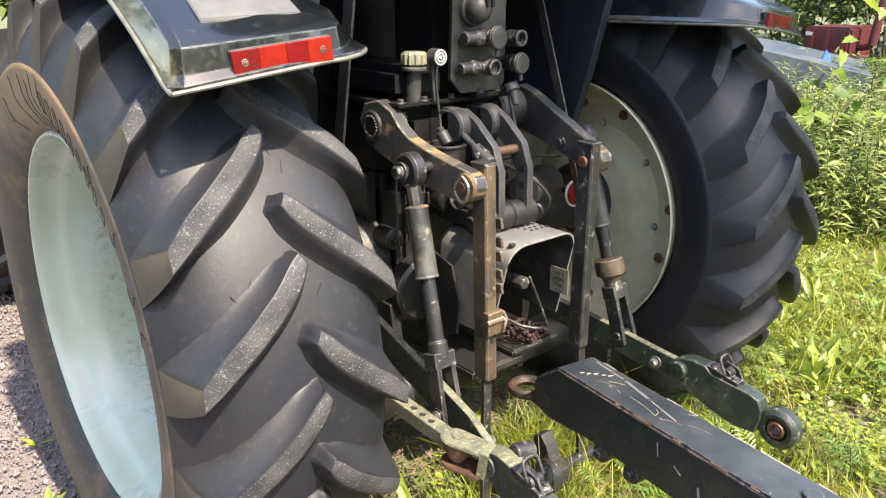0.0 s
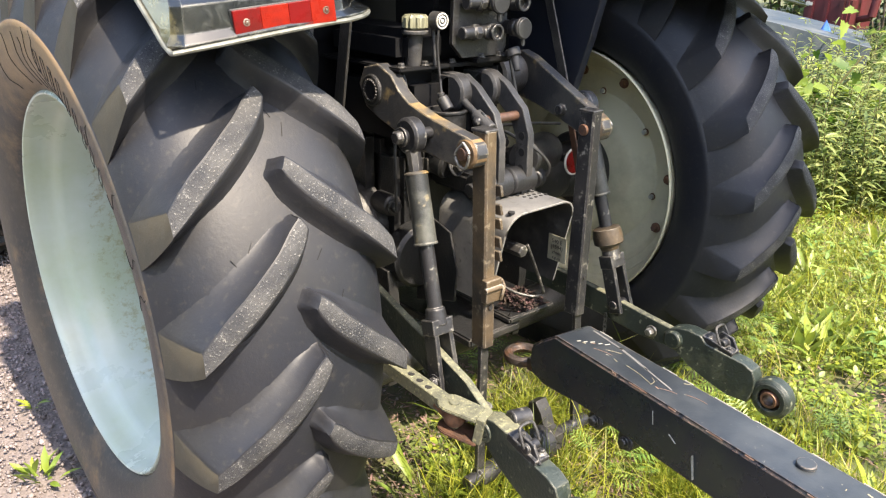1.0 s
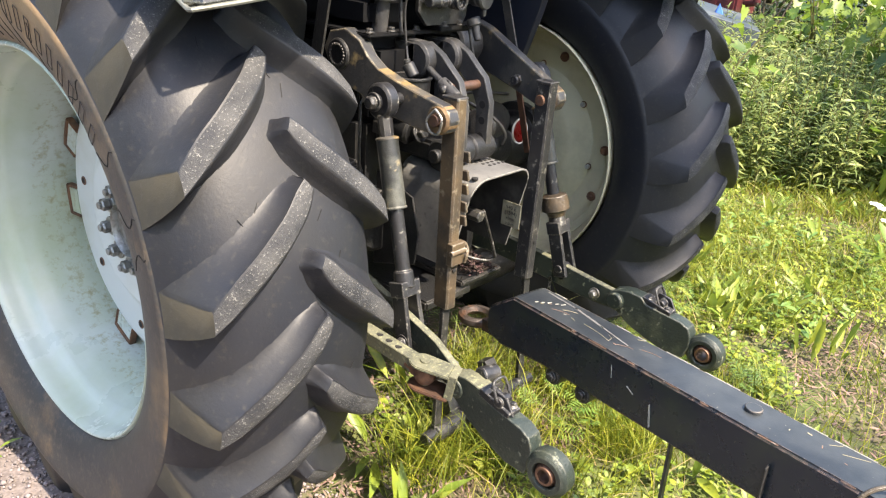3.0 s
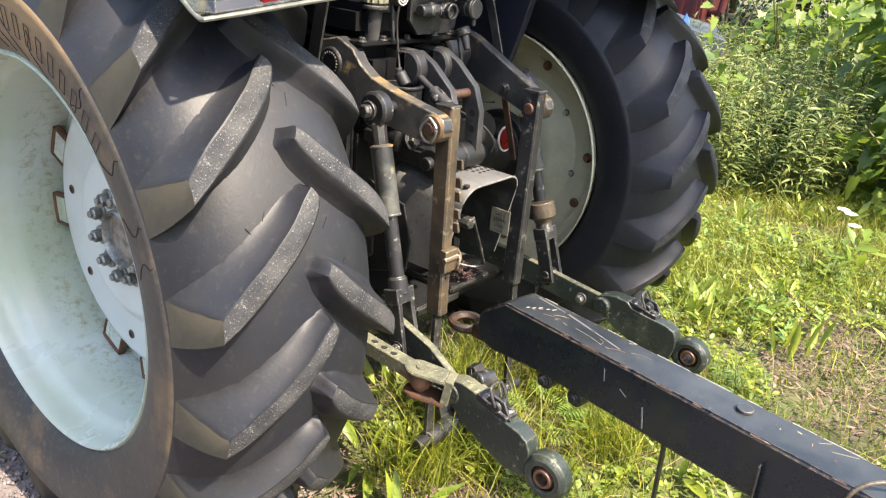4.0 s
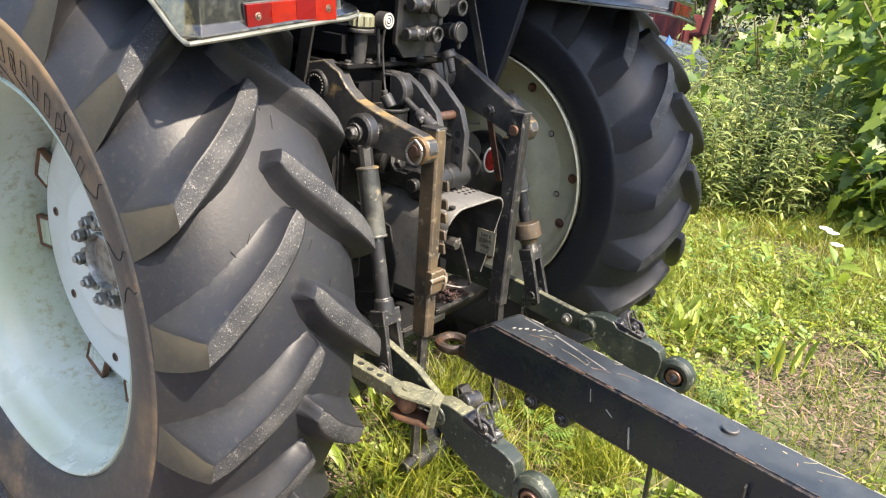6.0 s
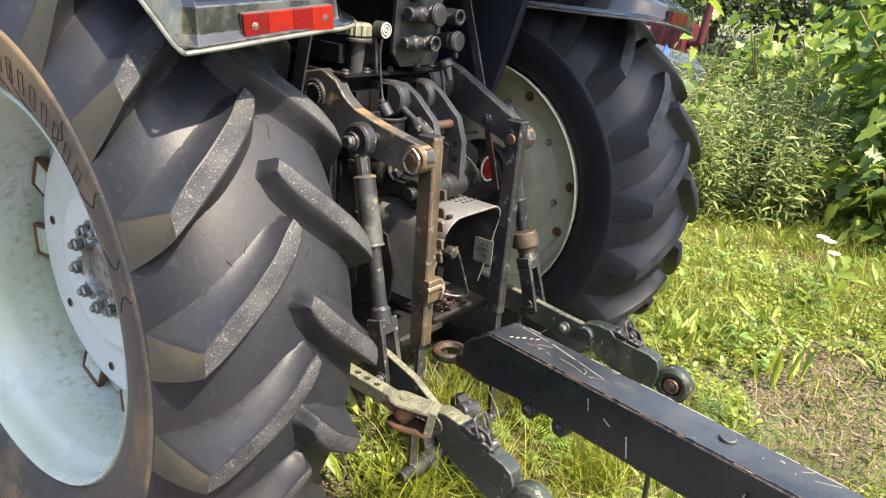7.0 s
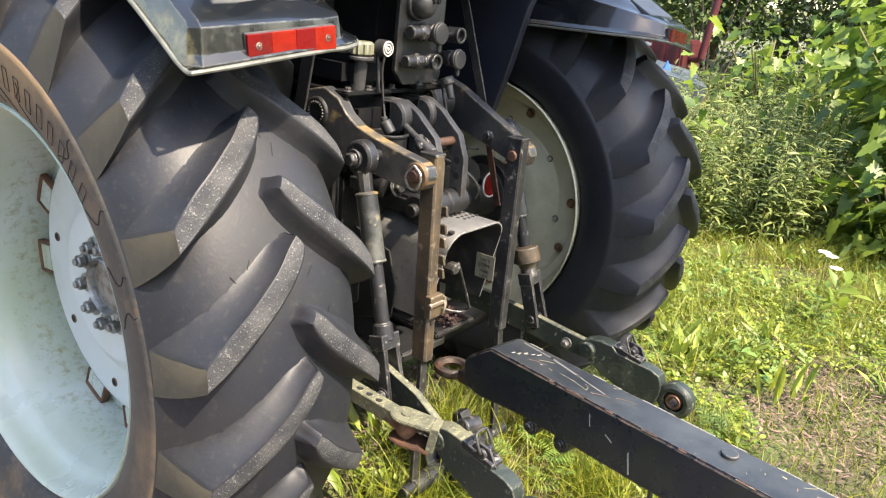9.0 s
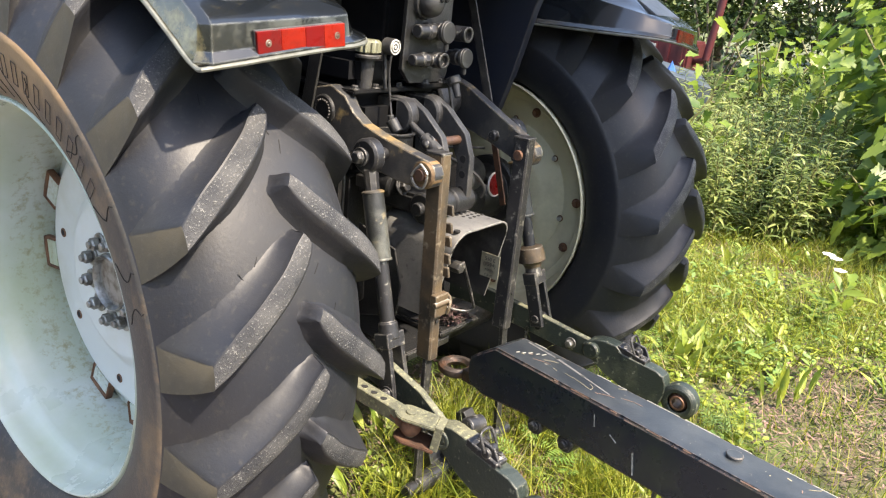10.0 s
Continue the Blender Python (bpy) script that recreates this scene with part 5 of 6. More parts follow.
while sd < 1.2:
    n = rnd.uniform(0.02, 0.09)
    if rnd.random() < 0.7:
        bm = B()
        bar(bm, along(sd, 0.0580, 0.5484), along(sd + n, 0.0580, 0.5484), 0.002, 0.002, bevel=0.0005)
        part("bare_edge", bm, SCRATCH, drawbar)
    sd += n + rnd.uniform(0.01, 0.08)
for k in range(13):
    sd, u, a, n = rnd.uniform(0.01, 1.2) ** 1.3, rnd.uniform(-0.048, 0.048), rnd.gauss(0, 0.6), rnd.choice([0.004, 0.006, 0.01, 0.015, 0.05])
    bm = B()
    bar(bm, along(sd, u, 0.5503), along(sd + n * math.cos(a), u + n * math.sin(a), 0.5503), rnd.uniform(0.0006, 0.0012) if n > 0.01 else rnd.uniform(0.001, 0.003), 0.0010, bevel=0)
    part("paint_scratch", bm, rnd.choice([STRAWY, STRAWY, CHIP]), drawbar)
for sd, u, n, a, mt in ((0.10, -0.020, 0.05, 0.3, CHIP), (0.12, 0.0, 0.04, 0.5, STRAWY), (0.20, -0.01, 0.09, -0.15, STRAWY), (0.27, 0.0, 0.03, -0.9, STRAWY), (0.31, -0.02, 0.04, 0.4, CHIP),
                        (0.36, 0.01, 0.05, 0.2, CHIP), (0.80, 0.03, 0.03, 0.9, STRAWY)):
    bm = B()
    hose(bm, [along(sd, u, 0.5505), along(sd + n * 0.5, u + n * 0.5 * math.sin(a) + 0.003, 0.5507), along(sd + n * math.cos(a), u + n * math.sin(a), 0.5505)], 0.0005, 5, 4)
    part("paint_scratch", bm, mt, drawbar)
for sd, u, n in ((0.05, -0.03, 0.012), (0.062, -0.018, 0.010), (0.072, -0.006, 0.014), (0.088, 0.006, 0.012), (0.10, 0.016, 0.016)):
    bm = B()
    bar(bm, along(sd, u, 0.5505), along(sd + 0.004, u + n * 0.8, 0.5505), 0.0022, 0.0012, bevel=0)
    part("white_mark", bm, SCRATCH, drawbar, "white worn paint mark")
bm = B()
for p, q, w in (((0.03, 0.044), (0.14, 0.036), 0.005), ((0.13, 0.037), (0.24, 0.016), 0.007), ((0.23, 0.018), (0.33, -0.002), 0.004)):
    bar(bm, along(*p, 0.5502), along(*q, 0.5502), w, 0.0008, bevel=0)
part("grey_smear", bm, GUARD, drawbar, "dusty grey smear")
for s0, z0, s1, z1, w in ((0.452, 0.478, 0.462, 0.425, 0.011), (0.385, 0.49, 0.405, 0.478, 0.003), (0.335, 0.52, 0.340, 0.488, 0.002)):
    bm = B()
    bar(bm, along(s0, -0.0612, z0), along(s1, -0.0612, z1), 0.0015, w, up=(1, 0, 0), bevel=0)
    part("side_scrape", bm, SCRATCH, drawbar, "pale scrape on the beam side")
bm = B()
block(bm, along(2.9, -0.03, 0.0), along(2.96, 0.03, 0.42), 0.004)
part("rear_prop", bm, STEEL, drawbar, "steel prop under the rear of the beam")

# ---- ground and plants ----
GRAVEL = material("grey_gravel", (0.188, 0.160, 0.156), 0.9, second=(0.135, 0.114, 0.112), scale=3, vary=0.34, bump=0.3)
LITTER = material("dry_leaf_litter", (0.135, 0.100, 0.072), 0.85, vary=0.6, bump=0.2, translucent=0.1)
STRAW = material("dry_straw", (0.30, 0.25, 0.105), 0.8, vary=0.35, bump=0, translucent=0.25)
GRASS = material("fresh_grass", (0.178, 0.222, 0.026), 0.5, vary=0.45, bump=0, translucent=0.4)
WEED = material("broad_weed_leaf", (0.172, 0.238, 0.030), 0.45, second=(0.17, 0.24, 0.05), scale=20, vary=0.4, bump=0.1, bump_scale=60, translucent=0.35)
FERN = material("feathery_weed_leaf", (0.14, 0.24, 0.05), 0.5, vary=0.35, bump=0, translucent=0.35)
HERB = material("narrow_herb_leaf", (0.200, 0.262, 0.088), 0.5, vary=0.4, bump=0, translucent=0.5)
SHRUB = material("lobed_shrub_leaf", (0.115, 0.200, 0.034), 0.45, second=(0.190, 0.265, 0.034), scale=6, vary=0.5, bump=0.15, bump_scale=40, translucent=0.5)
NEEDLES = material("dark_forest_leaf", (0.035, 0.07, 0.012), 0.6, vary=0.6, bump=0, translucent=0.25)
CANOPY = material("canopy_leaf", (0.08, 0.15, 0.025), 0.5, vary=0.4, bump=0, translucent=0.35)
BARK = material("grey_brown_bark", (0.10, 0.08, 0.06), 0.9, second=(0.05, 0.04, 0.032), scale=8, bump=0.8, bump_scale=25)
STEM = material("green_brown_stem", (0.12, 0.11, 0.04), 0.7, bump=0.1)


def ground_material():
    m = material("moist_soil_and_moss", (0.075, 0.054, 0.033), 0.9, second=(0.075, 0.10, 0.022), scale=2.3, amount=(0.36, 0.56), third=(0.055, 0.042, 0.03),
                 scale3=35, amount3=(0.5, 0.7), bump=0.9, bump_scale=70)
    nt = m.node_tree
    b = nt.nodes["Principled BSDF"]
    old = b.inputs["Base Color"].links[0].from_socket
    tc = nt.nodes.new("ShaderNodeTexCoord")
    sep = nt.nodes.new("ShaderNodeSeparateXYZ")
    nt.links.new(tc.outputs["Object"], sep.inputs[0])
    n = nt.nodes.new("ShaderNodeTexNoise")
    n.inputs["Scale"].default_value = 90
    nt.links.new(tc.outputs["Object"], n.inputs["Vector"])
    ramp = nt.nodes.new("ShaderNodeValToRGB")
    ramp.color_ramp.elements[0].position, ramp.color_ramp.elements[1].position = 0.35, 0.68
    ramp.color_ramp.elements[0].color, ramp.color_ramp.elements[1].color = (0.100, 0.083, 0.079, 1), (0.165, 0.138, 0.130, 1)
    nt.links.new(n.outputs[0], ramp.inputs[0])
    edge = nt.nodes.new("ShaderNodeMapRange")
    edge.inputs[1].default_value, edge.inputs[2].default_value, edge.inputs[3].default_value, edge.inputs[4].default_value = -0.75, -0.45, 1, 0
    wave = nt.nodes.new("ShaderNodeTexNoise")
    wave.inputs["Scale"].default_value = 1.1
    nt.links.new(tc.outputs["Object"], wave.inputs["Vector"])
    shift = nt.nodes.new("ShaderNodeMath")
    shift.operation = "MULTIPLY_ADD"
    shift.inputs[1].default_value = 1.4
    nt.links.new(wave.outputs[0], shift.inputs[0])
    nt.links.new(sep.outputs[0], shift.inputs[2])
    far_edge = nt.nodes.new("ShaderNodeMapRange")
    far_edge.inputs[1].default_value, far_edge.inputs[2].default_value = -4.4, -3.7
    nt.links.new(shift.outputs[0], far_edge.inputs[0])
    strip = nt.nodes.new("ShaderNodeMath")
    strip.operation = "MULTIPLY"
    nt.links.new(sep.outputs[0], edge.inputs[0])
    nt.links.new(edge.outputs[0], strip.inputs[0])
    nt.links.new(far_edge.outputs[0], strip.inputs[1])
    mx = nt.nodes.new("ShaderNodeMix")
    mx.data_type = "RGBA"
    nt.links.new(strip.outputs[0], mx.inputs[0])
    nt.links.new(old, mx.inputs[6])
    nt.links.new(ramp.outputs[0], mx.inputs[7])
    nt.links.new(mx.outputs[2], b.inputs["Base Color"])
    return m


def mesh_from(name, verts, faces, mat, parent=None, smooth=True):
    me = bpy.data.meshes.new(name)
    me.from_pydata(verts, [], faces)
    me.materials.append(mat)
    if smooth:
        me.shade_smooth()
    ob = new(name, me)
    ob.parent = parent
    return ob


xs = np.unique(np.concatenate([-np.geomspace(4, 320, 14), np.linspace(-4, 7, 150), np.geomspace(7.3, 320, 14)]))
ysg = np.unique(np.concatenate([-np.geomspace(4, 320, 14), np.linspace(-4, 5, 120), np.geomspace(5.3, 320, 14)]))
gv = []
for y in ysg:
    for x in xs:
        near = 1.0 if abs(x) < 8 and abs(y) < 8 else 0.0
        z = (noise.noise(Vector((x * 1.3, y * 1.3, 0))) * 0.018 + noise.noise(Vector((x * 6, y * 6, 3))) * 0.007 - 0.012) * near
        gv.append((x, y, z))
nx = len(xs)
gf = [(j * nx + i, j * nx + i + 1, (j + 1) * nx + i + 1, (j + 1) * nx + i) for j in range(len(ysg) - 1) for i in range(nx - 1)]
ground = mesh_from("ground", gv, gf, ground_material())
tagged(ground, "moist soil with moss, grass and gravel at the edge of a wood", "ground", kind="structure")

rng = np.random.default_rng(11)


def scatter(name, tv, tf, pos, rot, scale, mat, label, category):
    """Many copies of one small shape in one mesh. rot: N x 3 Euler angles; scale: N or N x 3."""
    tv = np.asarray(tv, float)
    n, k = len(pos), len(tv)
    cx, cy, cz = np.cos(rot).T
    sx, sy, sz = np.sin(rot).T
    r = np.empty((n, 3, 3))
    r[:, 0, 0], r[:, 0, 1], r[:, 0, 2] = cy * cz, sx * sy * cz - cx * sz, cx * sy * cz + sx * sz
    r[:, 1, 0], r[:, 1, 1], r[:, 1, 2] = cy * sz, sx * sy * sz + cx * cz, cx * sy * sz - sx * cz
    r[:, 2, 0], r[:, 2, 1], r[:, 2, 2] = -sy, sx * cy, cx * cy
    s = np.asarray(scale, float)
    s = np.repeat(s[:, None], 3, 1) if s.ndim == 1 else s
    v = np.einsum("nij,nkj->nki", r, tv[None] * s[:, None]) + np.asarray(pos)[:, None]
    f = []
    for t in tf:
        f.append((np.asarray(t)[None] + (np.arange(n) * k)[:, None]).tolist())
    ob = mesh_from(name, v.reshape(-1, 3).tolist(), [q for part_ in f for q in part_], mat)
    return tagged(ob, label, category, kind="stuff")


def near_wheel(x, y):
    """True under the tyres."""
    return (np.abs(np.abs(x) - TRACK) < 0.24) & (np.abs(y) < 0.30)


# gravel
n = 46000
gx_, gy_ = rng.uniform(-2.4, -0.45, n), rng.uniform(-1.9, 3.4, n)
gx_, gy_ = np.where(gx_ < -1.5, gx_ - np.abs(rng.normal(0, 0.8, n)), gx_), gy_ + np.where((gy_ < -1.0) | (gy_ > 2.6), rng.normal(0, 0.7, n), 0)
gx_, gy_ = np.concatenate([gx_, -0.5 - rng.gamma(2.2, 0.9, 26000)]), np.concatenate([gy_, rng.normal(0.8, 3.2, 26000)])
gx_, gy_ = np.concatenate([gx_, rng.uniform(-0.6, 0.5, 2500)]), np.concatenate([gy_, rng.uniform(-0.3, 2.5, 2500)])
n = len(gx_)
stone_v = [(1, 0, 0), (-1, 0.1, 0), (0.1, 0.9, 0), (0, -1, 0.1), (0.1, 0, 0.6), (0, 0, -0.6)]
stone_f = [(0, 2, 4), (2, 1, 4), (1, 3, 4), (3, 0, 4), (2, 0, 5), (1, 2, 5), (3, 1, 5), (0, 3, 5)]
scatter("gravel", stone_v, stone_f, np.stack([gx_, gy_, rng.uniform(-0.004, 0.004, n)], 1), rng.uniform(0, 6.28, (n, 3)) * (0.15, 0.15, 1), rng.gamma(2.2, 0.0016, n) + 0.0019, GRAVEL,
        "loose grey and pinkish gravel beside the wheel", "gravel")

# leaf litter and wood chips
n = 14400
lx = np.concatenate([rng.uniform(-0.55, 0.6, 8000), rng.normal(1.38, 0.26, 1400), rng.uniform(0.6, 3.6, 5000)])
ly = np.concatenate([rng.uniform(-0.75, 1.2, 8000), rng.normal(-1.28, 0.18, 1400), rng.uniform(-2.2, 0.5, 5000)])
leaf_v = [(-1, 0, 0), (-0.3, 0.45, 0.12), (0.5, 0.35, 0.05), (1, 0, 0.2), (0.4, -0.4, 0.1), (-0.4, -0.4, 0.15)]
scatter("leaf_litter", leaf_v, [(0, 1, 2, 3), (0, 3, 4, 5)], np.stack([lx, ly, rng.uniform(0.0, 0.012, n)], 1), np.stack([rng.normal(0, 0.3, n), rng.normal(0, 0.3, n), rng.uniform(0, 6.28, n)], 1),
        np.stack([rng.uniform(0.006, 0.022, n), rng.uniform(0.003, 0.010, n), rng.uniform(0.01, 0.02, n)], 1), LITTER, "brown dry leaf litter and wood chips on the soil", "leaf litter")


def blades(name, x, y, h, w, lean, mat, label, category):
    """Curved grass blades in one mesh."""
    n = len(x)
    a, b = rng.uniform(0, 6.28, n), rng.uniform(0, 6.28, n)
    t = np.array([0.0, 0.35, 0.7, 1.0])
    wid = np.array([1.0, 0.85, 0.55, 0.0])
    out = lean[:, None] * h[:, None] * t[None] ** 1.8
    zz = h[:, None] * (t[None] - 0.35 * np.clip(lean, 0, 1)[:, None] * t[None] ** 2.2) - 0.01
    cx_, cy_ = x[:, None] + np.cos(a)[:, None] * out, y[:, None] + np.sin(a)[:, None] * out
    dx, dy = np.cos(b)[:, None] * w[:, None] * wid[None], np.sin(b)[:, None] * w[:, None] * wid[None]
    v = np.empty((n, 7, 3))
    for i in range(3):
        v[:, 2 * i] = np.stack([cx_[:, i] - dx[:, i], cy_[:, i] - dy[:, i], zz[:, i]], 1)
        v[:, 2 * i + 1] = np.stack([cx_[:, i] + dx[:, i], cy_[:, i] + dy[:, i], zz[:, i]], 1)
    v[:, 6] = np.stack([cx_[:, 3], cy_[:, 3], zz[:, 3]], 1)
    o = (np.arange(n) * 7)[:, None]
    f = (o + np.array([0, 1, 3, 2])).tolist() + (o + np.array([2, 3, 5, 4])).tolist() + (o + np.array([4, 5, 6])).tolist()
    return tagged(mesh_from(name, v.reshape(-1, 3).tolist(), f, mat), label, category, kind="stuff")


def patchy(x, y, s=1.6, seed=0.0):
    return np.array([noise.noise(Vector((a * s, b * s, seed))) for a, b in zip(x, y)])


n = 150000
x, y = np.concatenate([rng.uniform(-0.45, 4.8, 95000), rng.uniform(-0.6, 8.0, 55000)]), np.concatenate([rng.uniform(-2.6, 2.6, 95000), rng.uniform(-5.0, 4.5, 55000)])
out_ = (y < -1.9) | (x > 4.0) | (y > 1.8)
x, y = x + np.where(out_, np.abs(rng.normal(0, 0.7, n)), 0), y + np.where(out_, rng.normal(0, 0.7, n), 0)
keep = ~near_wheel(x, y) & (patchy(x, y) + rng.uniform(-0.35, 0.35, n) > -0.12) & ((y < -0.18 - 0.1 * np.sin(x * 9)) | (x > 1.02))
keep &= ~((x < -0.10 + 0.08 * np.sin(y * 7)) & (y > -0.78) & (rng.uniform(0, 1, n) < 0.93))
keep &= ~((np.hypot((x - 1.42) / 0.72, (y + 1.36) / 0.46) + 0.35 * patchy(x, y, 5.0, 9.0) < 1) & (rng.uniform(0, 1, n) < 0.80))
x, y = x[keep], y[keep]
n = len(x)
blades("grass", x, y, rng.gamma(4, 0.022, n) + 0.03, rng.uniform(0.0011, 0.0026, n), rng.uniform(0.2, 1.1, n), GRASS, "patchy fresh green grass", "grass")
x, y = -4.2 - rng.gamma(2.0, 1.2, 26000), rng.uniform(-7, 8, 26000)
blades("grass", x, y, rng.gamma(4, 0.03, 26000) + 0.03, rng.uniform(0.002, 0.005, 26000), rng.uniform(0.2, 1.1, 26000), GRASS, "rough green grass at the edge of the yard", "grass")
# long grass tufts near the hitch
tx, ty = rng.normal(0, 0.07, 2600), rng.normal(0, 0.06, 2600)
ci = rng.integers(0, 6, 2600)
cen = np.array([(0.20, -0.30), (0.10, -0.45), (-0.05, -0.62), (0.45, -0.55), (-0.22, -0.50), (0.30, -0.85)])
tx, ty = tx + cen[ci, 0], ty + cen[ci, 1]
blades("long_grass", tx, ty, rng.gamma(6, 0.02, 2600) + 0.05, rng.uniform(0.0012, 0.0024, 2600), rng.uniform(0.2, 1.0, 2600), GRASS, "tufts of long green grass under the hitch", "grass")
n = 5200
x, y = rng.uniform(-0.3, 4.2, n), rng.uniform(-2.4, 1.5, n)
k = (~near_wheel(x, y)) & ((y < -0.2) | (x > 1.05)) & ((np.hypot((x - 1.5) / 0.8, (y + 1.36) / 0.5) > 1) | (np.arange(n) % 4 == 0))
x, y = x[k], y[k]
n = len(x)
blades("dry_grass", x, y, rng.gamma(4, 0.02, n) + 0.03, rng.uniform(0.001, 0.002, n), rng.uniform(0.8, 2.2, n), STRAW, "bent dry straw among the grass", "dry grass")

# low weeds with rounded leaves
leaf9 = [(0, 0, 0), (0.3, 0.2, 0.05), (0.3, 0, 0.0), (0.3, -0.2, 0.05), (0.65, 0.22, 0.02), (0.65, 0, -0.03), (0.65, -0.22, 0.02), (1.0, 0, -0.10)]
leaf9_f = [(0, 2, 1), (0, 3, 2), (1, 2, 5, 4), (2, 3, 6, 5), (4, 5, 7), (5, 6, 7)]


def weeds(name, px_, py_, leaves, size, tilt, stem, mat, label, category, width=1.0):
    n = len(px_)
    pos, rot, sc = [], [], []
    for i in range(n):
        base = rng.uniform(0, 6.28)
        for k in range(leaves):
            a = base + k * 2.4 + rng.normal(0, 0.25)
            s = size * rng.uniform(0.55, 1.25)
            d = rng.uniform(0.1, 0.8) * size * 0.6
            pos.append((px_[i] + math.cos(a) * d, py_[i] + math.sin(a) * d, rng.uniform(0.1, 1.0) * stem))
            rot.append((rng.normal(0, 0.3), -rng.normal(tilt, 0.3), a))
            sc.append((s, s * width, s))
    return scatter(name, leaf9, leaf9_f, np.array(pos), np.array(rot), np.array(sc), mat, label, category)


n = 9500
x, y = rng.uniform(-0.2, 4.4, n), rng.uniform(-2.4, 1.6, n)
k = (~near_wheel(x, y)) & ((y < -0.25) | (x > 1.1)) & (patchy(x, y, 1.1, 7.0) > -0.22) & (np.hypot((x - 1.38) / 0.5, (y + 1.30) / 0.30) > 0.9)
x, y = x[k], y[k]
weeds("low_weeds", x, y, 7, 0.027, 0.40, 0.045, WEED, "low weeds with small rounded leaves", "weeds", 1.3)
x, y = np.array([0.02, 0.55, 0.75, 0.35, 1.35, 1.9, 2.3, 0.62, 1.75, 2.0, 2.6, -0.28, 2.9, 1.6, 1.55, -0.42]), np.array([-0.18, -0.95, -0.72, -1.05, -0.75, -0.9, -1.4, -1.25, -0.35, -1.9, -0.7, -0.36, -1.2, -0.15, -0.6, -0.62])
weeds("dandelion_leaves", x, y, 9, 0.15, 0.75, 0.02, WEED, "upright long green dock and dandelion leaves", "weeds", 0.42)
x, y = rng.uniform(1.3, 4.4, 70), rng.uniform(-2.2, 1.2, 70)
weeds("dock_leaves", x, y, 6, 0.13, 0.8, 0.03, WEED, "upright long green dock leaves", "weeds", 0.5)
weeds("broad_plants", np.array([2.34, 2.45]), np.array([-1.0, -1.05]), 12, 0.11, 0.5, 0.22, SHRUB, "upright weeds with broad green leaves", "weeds", 0.8)
weeds("dock_plant", np.array([1.31]), np.array([-1.09]), 4, 0.20, 1.35, 0.02, WEED, "upright broad dock leaf in the grass", "weeds", 0.36)
g2 = np.random.default_rng(77)
x, y = g2.uniform(1.35, 3.7, 110), g2.uniform(-1.7, 0.4, 110)
k = patchy(x, y, 1.4, 21.0) > -0.15
weeds("leafy_weeds", x[k], y[k], 10, 0.046, 0.30, 0.13, FERN, "pale green leafy weeds standing in the grass", "weeds", 0.85)
x, y = rng.uniform(-1.75, -0.95, 16), rng.uniform(0.35, 2.6, 16)
weeds("gravel_weeds", x, y, 7, 0.06, 0.6, 0.02, WEED, "small green weeds growing through gravel", "weeds", 0.5)

# white umbels on thin stalks beside the shrubs
PETAL = material("white_petal", (0.72, 0.73, 0.68), 0.6, bump=0, vary=0.15, translucent=0.25)
for at, tops in (((2.80, -0.89, 0), ((-0.03, 0.02, 0.25), (0.03, -0.01, 0.22), (0.0, -0.05, 0.17))),):
    flower = thing("wildflower", "white umbel flower on thin green stalks in the grass", "flower", at)
    for tx_, ty_, tz_ in tops:
        bm = B()
        hose(bm, [(0, 0, -0.01), (tx_ * 0.4, ty_ * 0.4, tz_ * 0.6), (tx_, ty_, tz_)], 0.0018, 6, 4)
        part("stalk", bm, STEM, flower)
        bm = B()
        for k in range(26):
            d, an = 0.031 * math.sqrt((k + 0.5) / 26), 2.4 * k
            bmesh.ops.create_icosphere(bm, subdivisions=1, radius=0.0075, matrix=Matrix.Translation((tx_ + d * math.cos(an), ty_ + d * math.sin(an), tz_ + 0.004 - 2.0 * d * d)) @ Matrix.Diagonal((1, 1, 0.45, 1)))
        part("flower_head", bm, PETAL, flower, "flat white flower head")

weeds("gravel_plant", np.array([-1.10, -1.08]), np.array([0.40, 0.36]), 9, 0.075, 0.75, 0.02, WEED, "bright green plant growing through gravel beside the wheel", "weeds", 0.55)

# feathery leaves
fv, ff = [], []
for i in range(7):
    u = 0.25 + 0.11 * i
    ln = 0.30 * math.sin(math.pi * (0.22 + 0.11 * i)) + 0.05
    for s in (-1, 1):
        o = len(fv)
        fv += [(u, 0, 0), (u + 0.05, s * ln * 0.5, 0.02), (u + 0.12, s * ln, -0.02), (u + 0.10, s * ln * 0.45, 0.01)]
        ff.append((o, o + 1, o + 2, o + 3) if s > 0 else (o + 3, o + 2, o + 1, o))
o = len(fv)
fv += [(0, -0.006, 0), (0, 0.006, 0), (1.05, 0.0, 0)]
ff.append((o, o + 1, o + 2))
pts = [(0.30, -0.75), (0.42, -0.82), (0.52, -0.72), (0.20, -0.66), (0.62, -0.85), (0.36, -0.62), (0.75, -0.6), (0.15, 0.12), (0.25, 0.05), (0.32, -0.02), (0.85, -1.0), (1.2, -0.62)]
pos, rot, sc = [], [], []
for fx, fy in pts + [(rng.uniform(1.0, 4.0), rng.uniform(-2.0, 0.6)) for _ in range(9)]:
    for k in range(7):
        a = rng.uniform(0, 6.28)
        pos.append((fx + rng.normal(0, 0.03), fy + rng.normal(0, 0.03), rng.uniform(0.03, 0.10)))
        rot.append((rng.normal(0, 0.25), -rng.normal(0.35, 0.25), a))
        sc.append(rng.uniform(0.07, 0.13))
scatter("feathery_weeds", fv, ff, np.array(pos), np.array(rot), np.array(sc), FERN, "pale green feathery weed leaves", "weeds")

